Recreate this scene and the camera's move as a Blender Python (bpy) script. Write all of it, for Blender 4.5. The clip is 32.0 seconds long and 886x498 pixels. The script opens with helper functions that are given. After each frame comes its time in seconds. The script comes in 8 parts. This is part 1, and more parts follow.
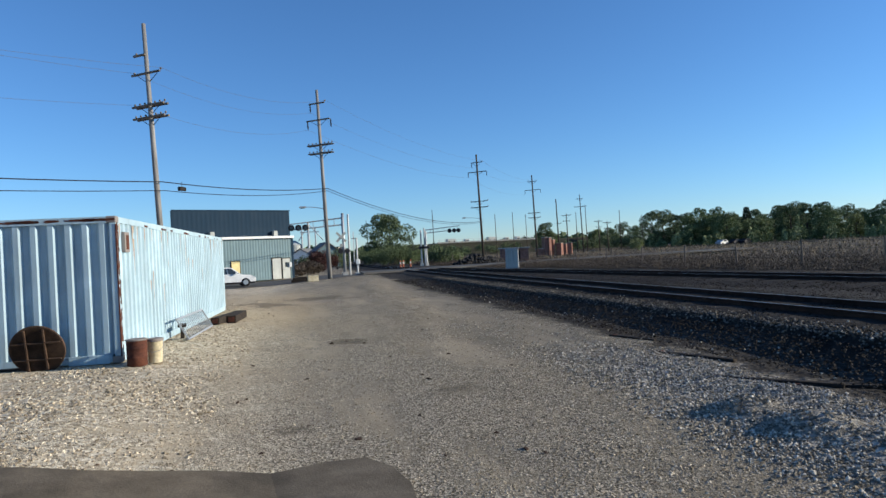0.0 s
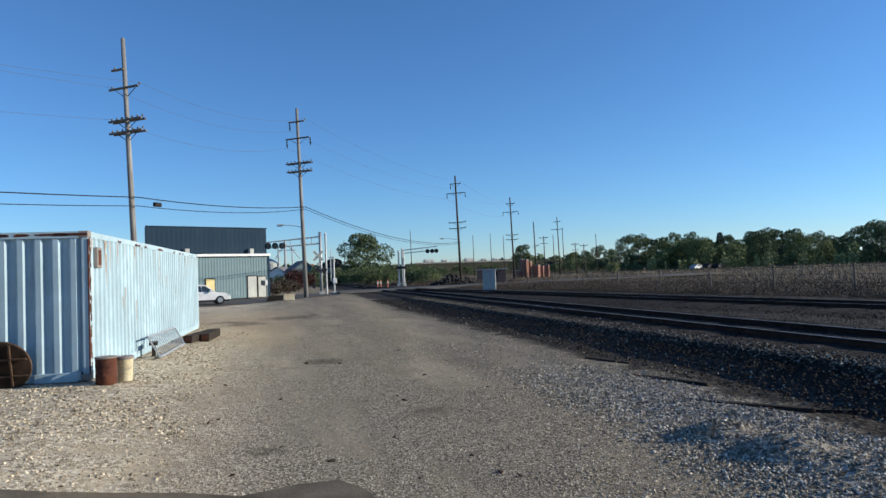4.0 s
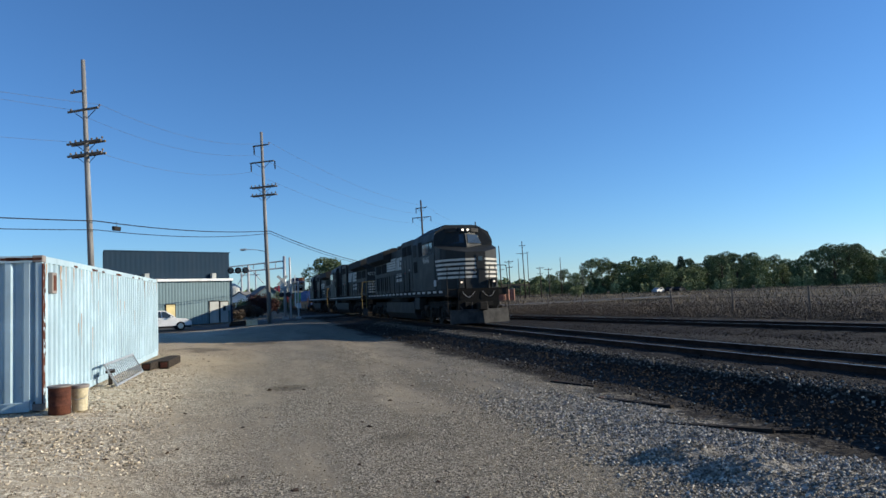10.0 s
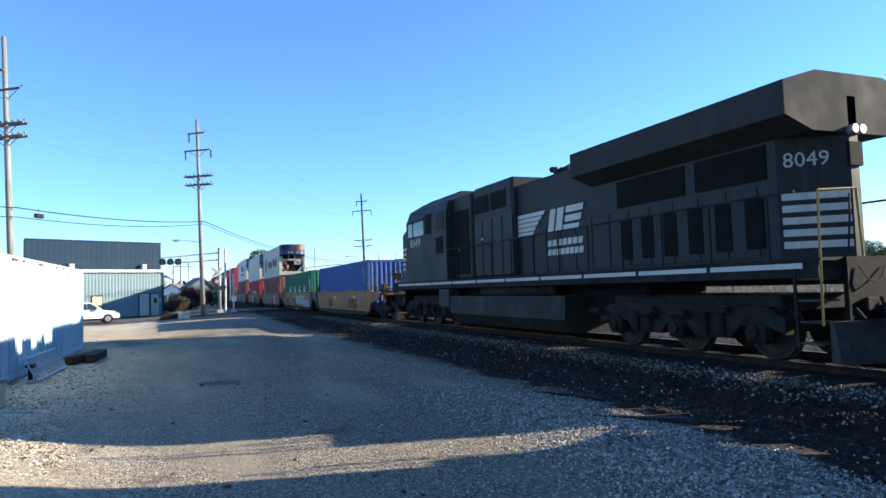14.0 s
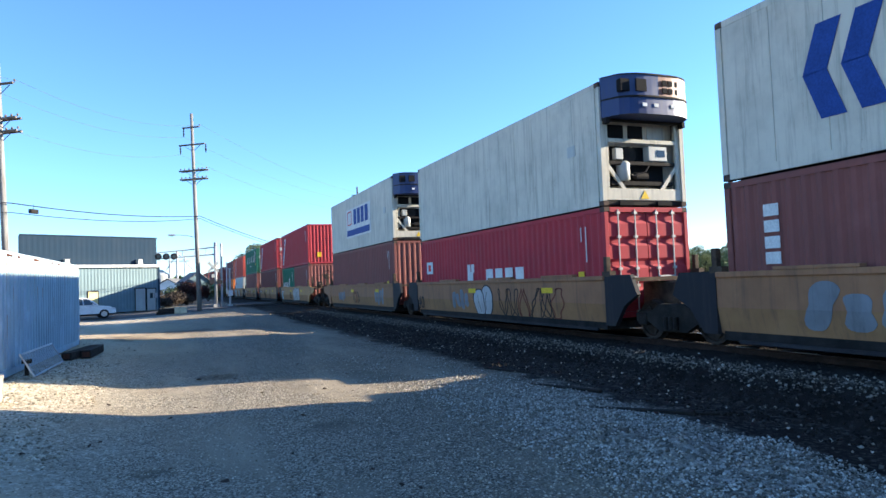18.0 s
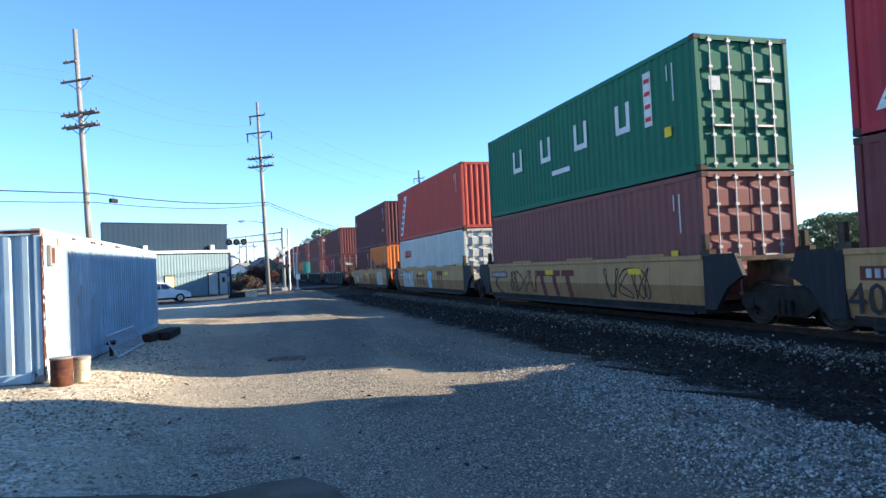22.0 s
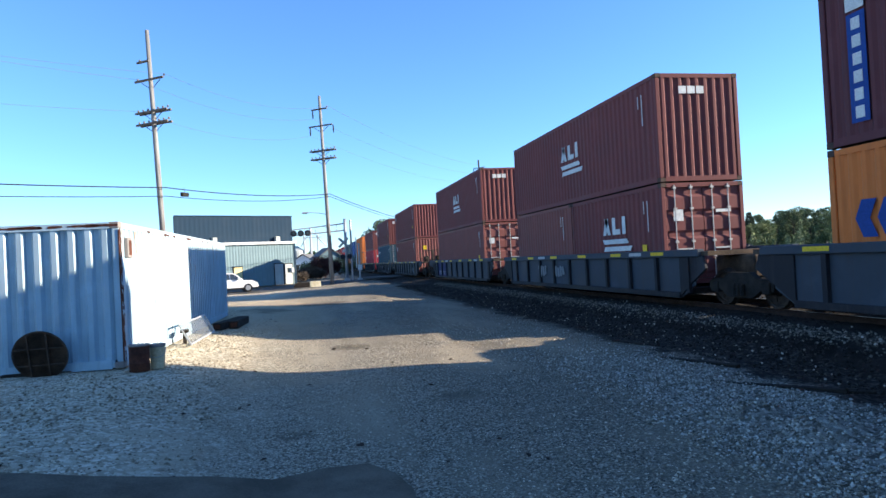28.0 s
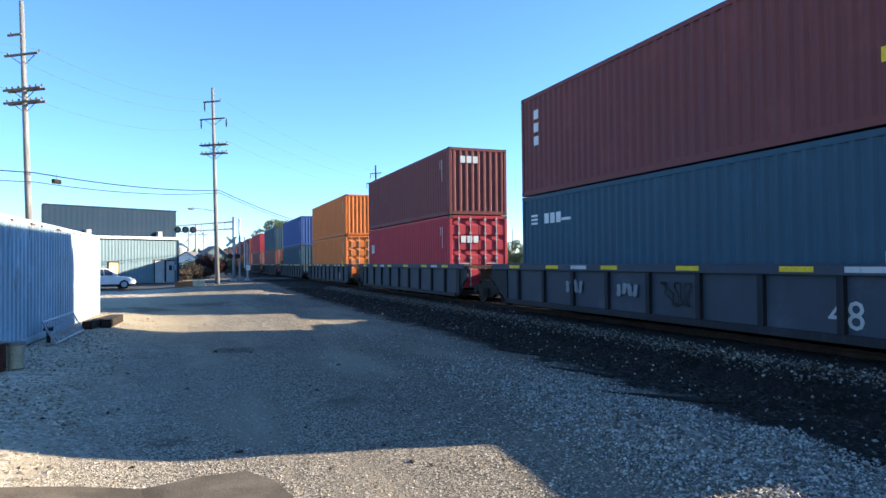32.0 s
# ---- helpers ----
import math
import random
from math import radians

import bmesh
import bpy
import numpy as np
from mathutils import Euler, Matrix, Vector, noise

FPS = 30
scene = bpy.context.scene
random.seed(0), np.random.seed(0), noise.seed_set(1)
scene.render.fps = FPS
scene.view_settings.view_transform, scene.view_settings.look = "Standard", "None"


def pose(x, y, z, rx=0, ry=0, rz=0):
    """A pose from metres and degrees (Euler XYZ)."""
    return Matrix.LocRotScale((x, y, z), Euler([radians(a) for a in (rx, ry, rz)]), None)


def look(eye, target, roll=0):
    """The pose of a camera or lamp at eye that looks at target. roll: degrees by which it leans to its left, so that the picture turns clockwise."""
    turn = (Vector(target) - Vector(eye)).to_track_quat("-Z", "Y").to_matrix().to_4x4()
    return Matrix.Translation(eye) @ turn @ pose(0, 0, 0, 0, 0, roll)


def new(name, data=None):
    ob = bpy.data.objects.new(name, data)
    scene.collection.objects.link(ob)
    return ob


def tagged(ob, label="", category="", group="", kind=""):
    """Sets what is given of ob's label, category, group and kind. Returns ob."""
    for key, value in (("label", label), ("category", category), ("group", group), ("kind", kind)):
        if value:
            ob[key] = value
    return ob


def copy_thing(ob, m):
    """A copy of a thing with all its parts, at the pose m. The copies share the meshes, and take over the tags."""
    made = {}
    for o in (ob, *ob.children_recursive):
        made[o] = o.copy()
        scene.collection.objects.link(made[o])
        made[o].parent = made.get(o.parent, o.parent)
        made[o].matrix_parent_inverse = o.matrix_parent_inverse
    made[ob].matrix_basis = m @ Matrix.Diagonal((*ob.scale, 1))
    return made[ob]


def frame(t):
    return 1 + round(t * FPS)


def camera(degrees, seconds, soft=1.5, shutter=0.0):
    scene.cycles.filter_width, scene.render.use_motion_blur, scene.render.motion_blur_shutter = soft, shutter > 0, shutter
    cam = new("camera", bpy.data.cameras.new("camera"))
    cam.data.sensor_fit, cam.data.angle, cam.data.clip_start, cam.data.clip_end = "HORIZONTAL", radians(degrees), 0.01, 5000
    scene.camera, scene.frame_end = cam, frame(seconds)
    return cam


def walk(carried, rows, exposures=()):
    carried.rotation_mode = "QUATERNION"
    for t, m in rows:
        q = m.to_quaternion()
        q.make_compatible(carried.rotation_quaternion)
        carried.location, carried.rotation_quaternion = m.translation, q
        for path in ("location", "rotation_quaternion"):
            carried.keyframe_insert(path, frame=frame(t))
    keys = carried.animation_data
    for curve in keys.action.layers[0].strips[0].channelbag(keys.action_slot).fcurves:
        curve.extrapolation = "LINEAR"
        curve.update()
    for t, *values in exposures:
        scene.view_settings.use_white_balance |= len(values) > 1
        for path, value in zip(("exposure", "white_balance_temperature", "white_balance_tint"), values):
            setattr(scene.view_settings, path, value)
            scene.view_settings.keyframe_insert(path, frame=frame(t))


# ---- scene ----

# ---- camera: stands on the gravel drive, hand-held ----
EYE = (0.0, 0.0, 1.65)
# seconds, turn to the left of the track's direction, tilt up, lean
TURNS = [
    (0, -11.85, 0.35, -2.99),
    (0.5, -11.94, 0.47, -3.51),
    (1, -12.60, 0.63, -3.04),
    (1.5, -13.23, 0.81, -2.59),
    (2, -13.82, 1.07, -2.39),
    (2.5, -13.97, 1.30, -2.27),
    (4.5, -13.84, 2.39, -2.14),
    (5, -14.01, 2.80, -2.16),
    (5.5, -14.24, 3.07, -2.45),
    (6, -14.13, 3.38, -2.46),
    (6.5, -14.26, 3.59, -2.44),
    (7, -14.30, 3.77, -2.52),
    (7.5, -14.49, 3.88, -2.70),
    (8, -14.79, 4.02, -3.00),
    (8.5, -14.95, 4.09, -2.89),
    (9, -15.25, 4.07, -2.65),
    (9.5, -15.85, 4.03, -2.46),
    (10, -16.86, 3.98, -2.40),
    (10.5, -17.89, 4.16, -2.17),
    (11, -18.73, 4.36, -2.07),
    (11.5, -19.41, 4.45, -1.86),
    (12, -20.19, 4.47, -1.62),
    (12.5, -20.72, 4.42, -1.62),
    (13, -21.29, 4.18, -1.77),
    (13.5, -21.62, 3.78, -1.77),
    (14, -21.99, 3.32, -1.82),
    (14.5, -22.26, 2.99, -1.62),
    (16.5, -23.56, 2.43, -1.82),
    (17, -23.42, 2.42, -2.07),
    (17.5, -22.83, 2.60, -2.08),
    (18, -22.28, 2.72, -2.18),
    (18.5, -21.85, 2.94, -2.34),
    (19, -21.38, 2.98, -2.91),
    (19.5, -21.18, 3.21, -2.79),
    (20, -20.69, 2.90, -2.92),
    (20.5, -19.63, 2.39, -3.07),
    (21, -18.72, 2.03, -3.15),
    (21.5, -17.66, 1.71, -2.86),
    (22, -16.89, 1.44, -2.72),
    (22.5, -16.02, 1.26, -2.81),
    (23, -14.93, 1.37, -3.17),
    (23.5, -13.78, 1.41, -3.78),
    (24, -12.77, 1.42, -3.64),
    (24.5, -12.15, 1.38, -2.93),
    (25, -11.63, 1.30, -2.26),
    (25.5, -11.40, 1.11, -2.46),
    (27.5, -11.32, 1.05, -3.39),
    (28, -11.68, 0.83, -3.01),
    (28.5, -11.37, 0.32, -2.92),
    (29, -11.14, 0.09, -1.88),
    (29.5, -11.14, 0.04, -1.26),
    (30, -11.24, 0.08, -1.39),
    (30.5, -11.70, 0.37, -1.78),
    (31, -12.44, 0.73, -2.04),
    (31.5, -18.85, 0.66, -1.38),
    (31.8, -20.63, 0.80, -0.90),
    (32, -20.82, 1.08, -0.54),
]


def facing(yaw, pitch, lean):
    ahead = Vector((-math.sin(radians(yaw)) * math.cos(radians(pitch)), math.cos(radians(yaw)) * math.cos(radians(pitch)), math.sin(radians(pitch))))
    return look(EYE, Vector(EYE) + ahead, lean)


EXPOSURES = [(0.0, 0.58, 5750, 8), (6.0, 0.51, 5750, 8), (11.0, 0.56, 5750, 8), (12.5, 1.61, 5900, 11), (14.0, 1.64, 5900, 11), (17.0, 1.51, 5900, 11), (18.0, 1.86, 6000, 11), (20.0, 1.61, 6000, 11), (22.0, 1.81, 6000, 11), (24.0, 1.6, 5900, 11), (25.0, 1.46, 5800, 11), (28.0, 1.61, 5900, 11), (31.0, 1.48, 5900, 11), (32.0, 1.8, 6000, 11)]
cam = camera(67.13, 32.0, 1.5)
walk(cam, [(t, facing(a, b, c)) for t, a, b, c in TURNS], EXPOSURES)

# ---- sky, sun ----
SUN_AZ, SUN_EL = 101.5, 17.5
world = bpy.data.worlds.new("sky")
scene.world = world
world.use_nodes = True
wn = world.node_tree.nodes
sky = wn.new("ShaderNodeTexSky")
sky.sky_type = "NISHITA"
sky.sun_disc = False
sky.sun_elevation, sky.sun_rotation = radians(SUN_EL), radians(SUN_AZ)
sky.altitude, sky.air_density, sky.dust_density, sky.ozone_density = 400.0, 1.0, 0.0, 5.8
world.node_tree.links.new(sky.outputs[0], wn["Background"].inputs[0])
wn["Background"].inputs[1].default_value = 0.1
sun_data = bpy.data.lights.new("sun", "SUN")
sun_data.energy, sun_data.angle, sun_data.color = 5.0, radians(0.53), (1.0, 0.85, 0.63)
sun = new("sun", sun_data)
sa, se = radians(SUN_AZ), radians(SUN_EL)
sun.matrix_world = look((60 * math.sin(sa), 60 * math.cos(sa), 60 * math.tan(se)), (0, 0, 0))

# ---- mesh helpers ----


def part(name, bm, material, parent=None, label="", smooth=False):
    me = bpy.data.meshes.new(name)
    bm.to_mesh(me)
    bm.free()
    return put(name, me, material, parent, label, smooth)


def put(name, me, material, parent=None, label="", smooth=False):
    if not me.materials:
        for m in material if isinstance(material, (list, tuple)) else [material]:
            me.materials.append(m)
    if smooth:
        me.polygons.foreach_set("use_smooth", [True] * len(me.polygons))
    ob = new(name, me)
    ob.parent = parent
    if label:
        ob["label"] = label
    return ob


def raw(name, verts, faces, material, parent=None, label="", smooth=False):
    me = bpy.data.meshes.new(name)
    me.from_pydata(verts, [], faces)
    me.update()
    return put(name, me, material, parent, label, smooth)


def thing(name, label, category, group="", kind="", at=None):
    ob = tagged(new(name), label, category, group, kind)
    if at is not None:
        ob.matrix_basis = at
    return ob


def bx(bm, x0, x1, y0, y1, z0, z1, bevel=0.0):
    vs = [bm.verts.new(p) for p in ((x0, y0, z0), (x1, y0, z0), (x1, y1, z0), (x0, y1, z0), (x0, y0, z1), (x1, y0, z1), (x1, y1, z1), (x0, y1, z1))]
    fs = [bm.faces.new([vs[i] for i in f]) for f in ((3, 2, 1, 0), (4, 5, 6, 7), (0, 1, 5, 4), (1, 2, 6, 5), (2, 3, 7, 6), (3, 0, 4, 7))]
    if bevel:
        es = list({e for f in fs for e in f.edges})
        bmesh.ops.bevel(bm, geom=es, offset=bevel, segments=1, affect="EDGES")
    return bm


def box(x0, x1, y0, y1, z0, z1, bevel=0.0):
    return bx(bmesh.new(), x0, x1, y0, y1, z0, z1, bevel)


def tube(bm, a, b, r0, r1=None, n=8, caps=True):
    a, b = Vector(a), Vector(b)
    r1 = r0 if r1 is None else r1
    q = (b - a).to_track_quat("Z", "Y")
    rings = []
    for c, r in ((a, r0), (b, r1)):
        rings.append([bm.verts.new(c + q @ Vector((r * math.cos(2 * math.pi * k / n), r * math.sin(2 * math.pi * k / n), 0))) for k in range(n)])
    for k in range(n):
        bm.faces.new((rings[0][k], rings[0][(k + 1) % n], rings[1][(k + 1) % n], rings[1][k]))
    if caps:
        bm.faces.new(rings[0][::-1])
        bm.faces.new(rings[1])
    return bm


def pipe(bm, pts, r, n=6):
    for a, b in zip(pts[:-1], pts[1:]):
        tube(bm, a, b, r, r, n)
    return bm


def prism(bm, prof, a, b, axis="y"):
    """A closed profile of (u, v) swept along an axis from a to b: x: (y, z), y: (x, z), z: (x, y)."""
    f = {"x": lambda u, v, w: (w, u, v), "y": lambda u, v, w: (u, w, v), "z": lambda u, v, w: (u, v, w)}[axis]
    va = [bm.verts.new(f(u, v, a)) for u, v in prof]
    vb = [bm.verts.new(f(u, v, b)) for u, v in prof]
    n = len(prof)
    for k in range(n):
        bm.faces.new((va[k], va[(k + 1) % n], vb[(k + 1) % n], vb[k]))
    bm.faces.new(va[::-1])
    bm.faces.new(vb)
    bmesh.ops.recalc_face_normals(bm, faces=bm.faces[:])
    return bm


def lathe(bm, prof, centre, n=16, axis="z"):
    """Rings (r, h) round an axis through centre."""
    cx, cy, cz = centre
    rings = []
    for r, h in prof:
        ring = []
        for k in range(n):
            c, s = r * math.cos(2 * math.pi * k / n), r * math.sin(2 * math.pi * k / n)
            p = {"z": (cx + c, cy + s, cz + h), "x": (cx + h, cy + c, cz + s), "y": (cx + s, cy + h, cz + c)}[axis]
            ring.append(bm.verts.new(p))
        rings.append(ring)
    for a, b in zip(rings[:-1], rings[1:]):
        for k in range(n):
            bm.faces.new((a[k], a[(k + 1) % n], b[(k + 1) % n], b[k]))
    bm.faces.new(rings[0][::-1])
    bm.faces.new(rings[-1])
    return bm


def corrugated(length, height, pitch, depth, flat=0.35, thick=0.012):
    """A ribbed sheet: along +x from 0, up z from 0, ribs towards -y; it has a back."""
    xs, ys = [0.0], [0.0]
    n = max(1, round(length / pitch))
    p = length / n
    for k in range(n):
        b = k * p
        for u, v in ((flat / 2 * 1.0, 0.0), (0.5 - flat / 2 + 0.0, depth), (0.5 + flat / 2, depth), (1 - flat / 2, 0.0)):
            xs.append(b + u * p)
            ys.append(-v)
    xs.append(length)
    ys.append(0.0)
    verts, faces = [], []
    m = len(xs)
    for off in (0.0, thick):
        for z in (0.0, height):
            verts += [(x, y + off, z) for x, y in zip(xs, ys)]
    for k in range(m - 1):
        faces.append((k, k + 1, m + k + 1, m + k))
        faces.append((2 * m + k + 1, 2 * m + k, 3 * m + k, 3 * m + k + 1))
        faces.append((m + k, m + k + 1, 3 * m + k + 1, 3 * m + k))
        faces.append((k + 1, k, 2 * m + k, 2 * m + k + 1))
    return verts, faces

# ---- materials ----


def nodes(name, rough=0.8, metal=0.0):
    m = bpy.data.materials.new(name)
    m.use_nodes = True
    t = m.node_tree
    b = t.nodes["Principled BSDF"]
    b.inputs["Roughness"].default_value, b.inputs["Metallic"].default_value = rough, metal
    b.inputs["Specular IOR Level"].default_value = 0.5 if rough <= 0.5 else 0.15
    return m, t, b


def noise_tex(t, vec, scale, detail=4.0, rough=0.6, stretch=None):
    if stretch:
        mp = t.nodes.new("ShaderNodeMapping")
        mp.inputs["Scale"].default_value = stretch
        t.links.new(vec, mp.inputs["Vector"])
        vec = mp.outputs["Vector"]
    n = t.nodes.new("ShaderNodeTexNoise")
    n.inputs["Scale"].default_value, n.inputs["Detail"].default_value, n.inputs["Roughness"].default_value = scale, detail, rough
    t.links.new(vec, n.inputs["Vector"])
    return n.outputs["Fac"]


def ramp(t, fac, stops):
    r = t.nodes.new("ShaderNodeValToRGB")
    e = r.color_ramp.elements
    while len(e) < len(stops):
        e.new(0.5)
    for el, (p, c) in zip(e, stops):
        el.position = p
        el.color = (*c, 1) if isinstance(c, tuple) else (c, c, c, 1)
    t.links.new(fac, r.inputs["Fac"])
    return r.outputs["Color"]


def blend(t, fac, a, b, kind="MIX"):
    m = t.nodes.new("ShaderNodeMix")
    m.data_type, m.blend_type = "RGBA", kind
    for sock, v in ((m.inputs["Factor"], fac), (m.inputs["A"], a), (m.inputs["B"], b)):
        if isinstance(v, bpy.types.NodeSocket):
            t.links.new(v, sock)
        elif isinstance(v, tuple):
            sock.default_value = (*v, 1)
        else:
            sock.default_value = v
    return m.outputs["Result"]


def bumped(t, b, fac, strength, distance=0.02):
    n = t.nodes.new("ShaderNodeBump")
    n.inputs["Strength"].default_value, n.inputs["Distance"].default_value = strength, distance
    t.links.new(fac, n.inputs["Height"])
    t.links.new(n.outputs["Normal"], b.inputs["Normal"])


def coords(t, kind="Object"):
    return t.nodes.new("ShaderNodeTexCoord").outputs[kind]


def surf(name, c1, c2, scale=2.0, fine=40.0, rough=0.8, metal=0.0, bump=0.15, dist=0.01, kind="Object", stretch=None):
    """Two colours mixed by coarse noise, with fine grain and relief."""
    m, t, b = nodes(name, rough, metal)
    v = coords(t, kind)
    coarse, grain = noise_tex(t, v, scale, 5, 0.6, stretch), noise_tex(t, v, fine, 3, 0.7)
    col = ramp(t, coarse, [(0.35, c1), (0.65, c2)])
    shade = ramp(t, grain, [(0.25, 0.72), (0.75, 1.18)])
    t.links.new(blend(t, 1.0, col, shade, "MULTIPLY"), b.inputs["Base Color"])
    if bump:
        bumped(t, b, grain, bump, dist)
    return m


def paint(name, c, rough=0.5, rust=0.5, dirt=0.35, chalk=0.12):
    """Weathered paint on sheet steel: faded patches, dirt streaks that run down, rust specks."""
    m, t, b = nodes(name, rough)
    v = coords(t)
    fade = noise_tex(t, v, 0.9, 5, 0.65)
    streak = noise_tex(t, v, 1.0, 6, 0.7, (7.0, 7.0, 0.45))
    speck = noise_tex(t, v, 5.5, 8, 0.75)
    lighter = tuple(min(1.0, x * (1 + chalk) + chalk * 0.12) for x in c)
    darker = tuple(x * (1 - 0.45 * dirt) for x in c)
    col = ramp(t, fade, [(0.3, darker), (0.55, c), (0.75, lighter)])
    col = blend(t, ramp(t, streak, [(0.5, 0.0), (0.78, dirt)]), col, (0.06, 0.05, 0.045))
    col = blend(t, ramp(t, speck, [(0.68 - 0.05 * rust, 0.0), (0.74, min(1.0, rust))]), col, (0.12, 0.045, 0.02))
    t.links.new(col, b.inputs["Base Color"])
    r = ramp(t, fade, [(0.3, rough - 0.1), (0.7, rough + 0.15)])
    t.links.new(r, b.inputs["Roughness"])
    bumped(t, b, speck, 0.12, 0.004)
    return m


def plain(name, c, rough=0.6, metal=0.0):
    return surf(name, tuple(x * 0.85 for x in c), c, 3.0, 30.0, rough, metal, 0.05, 0.003)


def glow(name, c, strength):
    m, t, b = nodes(name, 0.4)
    b.inputs["Base Color"].default_value = (*c, 1)
    b.inputs["Emission Color"].default_value = (*c, 1)
    b.inputs["Emission Strength"].default_value = strength
    return m


def glassy(name, tint=(0.03, 0.04, 0.05)):
    m, t, b = nodes(name, 0.06)
    b.inputs["Base Color"].default_value = (*tint, 1)
    b.inputs["Specular IOR Level"].default_value = 0.6
    return m


def ground_material():
    """Gravel drive: packed grey-tan dirt in the wheel tracks, pale stones beside it, white rock and cinders towards the rails, dry earth past them."""
    m, t, b = nodes("gravel_ground", 0.95)
    v = coords(t)
    big, mid = noise_tex(t, v, 0.16, 4, 0.55), noise_tex(t, v, 1.1, 6, 0.65)
    streak = noise_tex(t, v, 0.7, 5, 0.6, (1.0, 0.16, 1.0))
    fine = noise_tex(t, v, 95.0, 3, 0.7)
    sep = t.nodes.new("ShaderNodeSeparateXYZ")
    t.links.new(v, sep.inputs["Vector"])

    def pebbles(scale):
        n = t.nodes.new("ShaderNodeTexVoronoi")
        n.inputs["Scale"].default_value, n.inputs["Randomness"].default_value = scale, 1.0
        t.links.new(v, n.inputs["Vector"])
        return n

    def math_(op, a, b_):
        n = t.nodes.new("ShaderNodeMath")
        n.operation = op
        for k, w in enumerate((a, b_)):
            if isinstance(w, bpy.types.NodeSocket):
                t.links.new(w, n.inputs[k])
            else:
                n.inputs[k].default_value = w
        return n.outputs[0]

    def beyond(sock, a, b_):
        far = t.nodes.new("ShaderNodeMapRange")
        far.interpolation_type = "SMOOTHSTEP"
        far.inputs["From Min"].default_value, far.inputs["From Max"].default_value = a, b_
        t.links.new(sock, far.inputs["Value"])
        return far.outputs["Result"]

    small, large = pebbles(48.0), pebbles(19.0)
    wob_x = math_("ADD", sep.outputs["X"], math_("MULTIPLY", math_("SUBTRACT", mid, 0.5), 2.6))
    wob_x = math_("ADD", wob_x, math_("MULTIPLY", math_("SUBTRACT", big, 0.5), 1.2))
    packed = ramp(t, fine, [(0.3, (0.228, 0.19, 0.132)), (0.7, (0.315, 0.264, 0.186))])
    packed = blend(t, 1.0, packed, ramp(t, streak, [(0.36, 0.62), (0.64, 1.32)]), "MULTIPLY")
    grit = ramp(t, small.outputs["Color"], [(0.05, (0.05, 0.041, 0.03)), (0.5, (0.245, 0.21, 0.154)), (0.95, (0.6, 0.525, 0.4))])
    swirl = noise_tex(t, v, 0.33, 5, 0.62, (1.0, 0.5, 1.0))
    cover = math_("ADD", math_("MULTIPLY", mid, 0.45), math_("ADD", math_("MULTIPLY", swirl, 0.75), math_("MULTIPLY", math_("SUBTRACT", streak, 0.5), 0.5)))
    dusty = ramp(t, cover, [(0.55, 0.0), (0.68, 0.92)])
    col = blend(t, dusty, grit, packed)
    # paler crushed stone towards the container
    pale = ramp(t, large.outputs["Color"], [(0.05, (0.2, 0.16, 0.106)), (0.5, (0.435, 0.375, 0.275)), (0.95, (0.72, 0.645, 0.5))])
    pale = blend(t, ramp(t, mid, [(0.45, 0.0), (0.68, 0.75)]), pale, (0.4, 0.325, 0.21))
    left = math_("SUBTRACT", 1.0, beyond(wob_x, -2.7, -0.2))
    col = blend(t, left, col, pale)
    rusty = noise_tex(t, v, 0.8, 4, 0.6, (1.0, 1.6, 1.0))
    rusty = math_("MULTIPLY", ramp(t, rusty, [(0.52, 0.0), (0.68, 0.6)]), math_("SUBTRACT", 1.0, beyond(sep.outputs["X"], -4.6, -2.6)))
    col = blend(t, rusty, col, (0.24, 0.14, 0.075))
    # sandy ground behind the container
    sand = math_("MULTIPLY", beyond(sep.outputs["Y"], 17.0, 23.0), math_("SUBTRACT", 1.0, beyond(sep.outputs["Y"], 30.0, 44.0)))
    sand = math_("MULTIPLY", sand, math_("SUBTRACT", 1.0, beyond(wob_x, -0.6, 1.6)))
    col = blend(t, math_("MULTIPLY", sand, 0.8), col, (0.36, 0.285, 0.18))
    # oil stains
    for sx, sy, r in ((-1.6, 28.0, 1.5), (0.6, 30.5, 1.7), (-0.25, 8.2, 0.36), (2.1, 9.4, 0.5), (0.9, 15.5, 0.6)):
        d = t.nodes.new("ShaderNodeVectorMath")
        d.operation = "DISTANCE"
        t.links.new(v, d.inputs[0])
        d.inputs[1].default_value = (sx, sy, -0.2)
        soft = math_("ADD", d.outputs["Value"], math_("MULTIPLY", math_("SUBTRACT", mid, 0.5), r * 2.2))
        col = blend(t, math_("MULTIPLY", math_("SUBTRACT", 1.0, beyond(soft, r * 0.35, r)), 0.62), col, (0.085, 0.068, 0.046))
    # white crushed rock by the rails, then dark cinders, then the dry field
    rock = ramp(t, large.outputs["Color"], [(0.08, (0.09, 0.078, 0.06)), (0.5, (0.28, 0.25, 0.2)), (0.95, (0.6, 0.545, 0.455))])
    band = math_("MULTIPLY", beyond(wob_x, 3.9, 4.8), math_("SUBTRACT", 1.0, beyond(sep.outputs["Y"], 8.5, 13.5)))
    col = blend(t, band, col, rock)
    cinder = ramp(t, large.outputs["Color"], [(0.1, (0.014, 0.0115, 0.0095)), (0.6, (0.036, 0.03, 0.0245)), (0.95, (0.12, 0.104, 0.086))])
    col = blend(t, beyond(wob_x, 5.9, 6.7), col, cinder)
    earth = ramp(t, mid, [(0.3, (0.055, 0.043, 0.03)), (0.7, (0.12, 0.094, 0.06))])
    col = blend(t, beyond(sep.outputs["X"], 19.0, 27.0), col, earth)
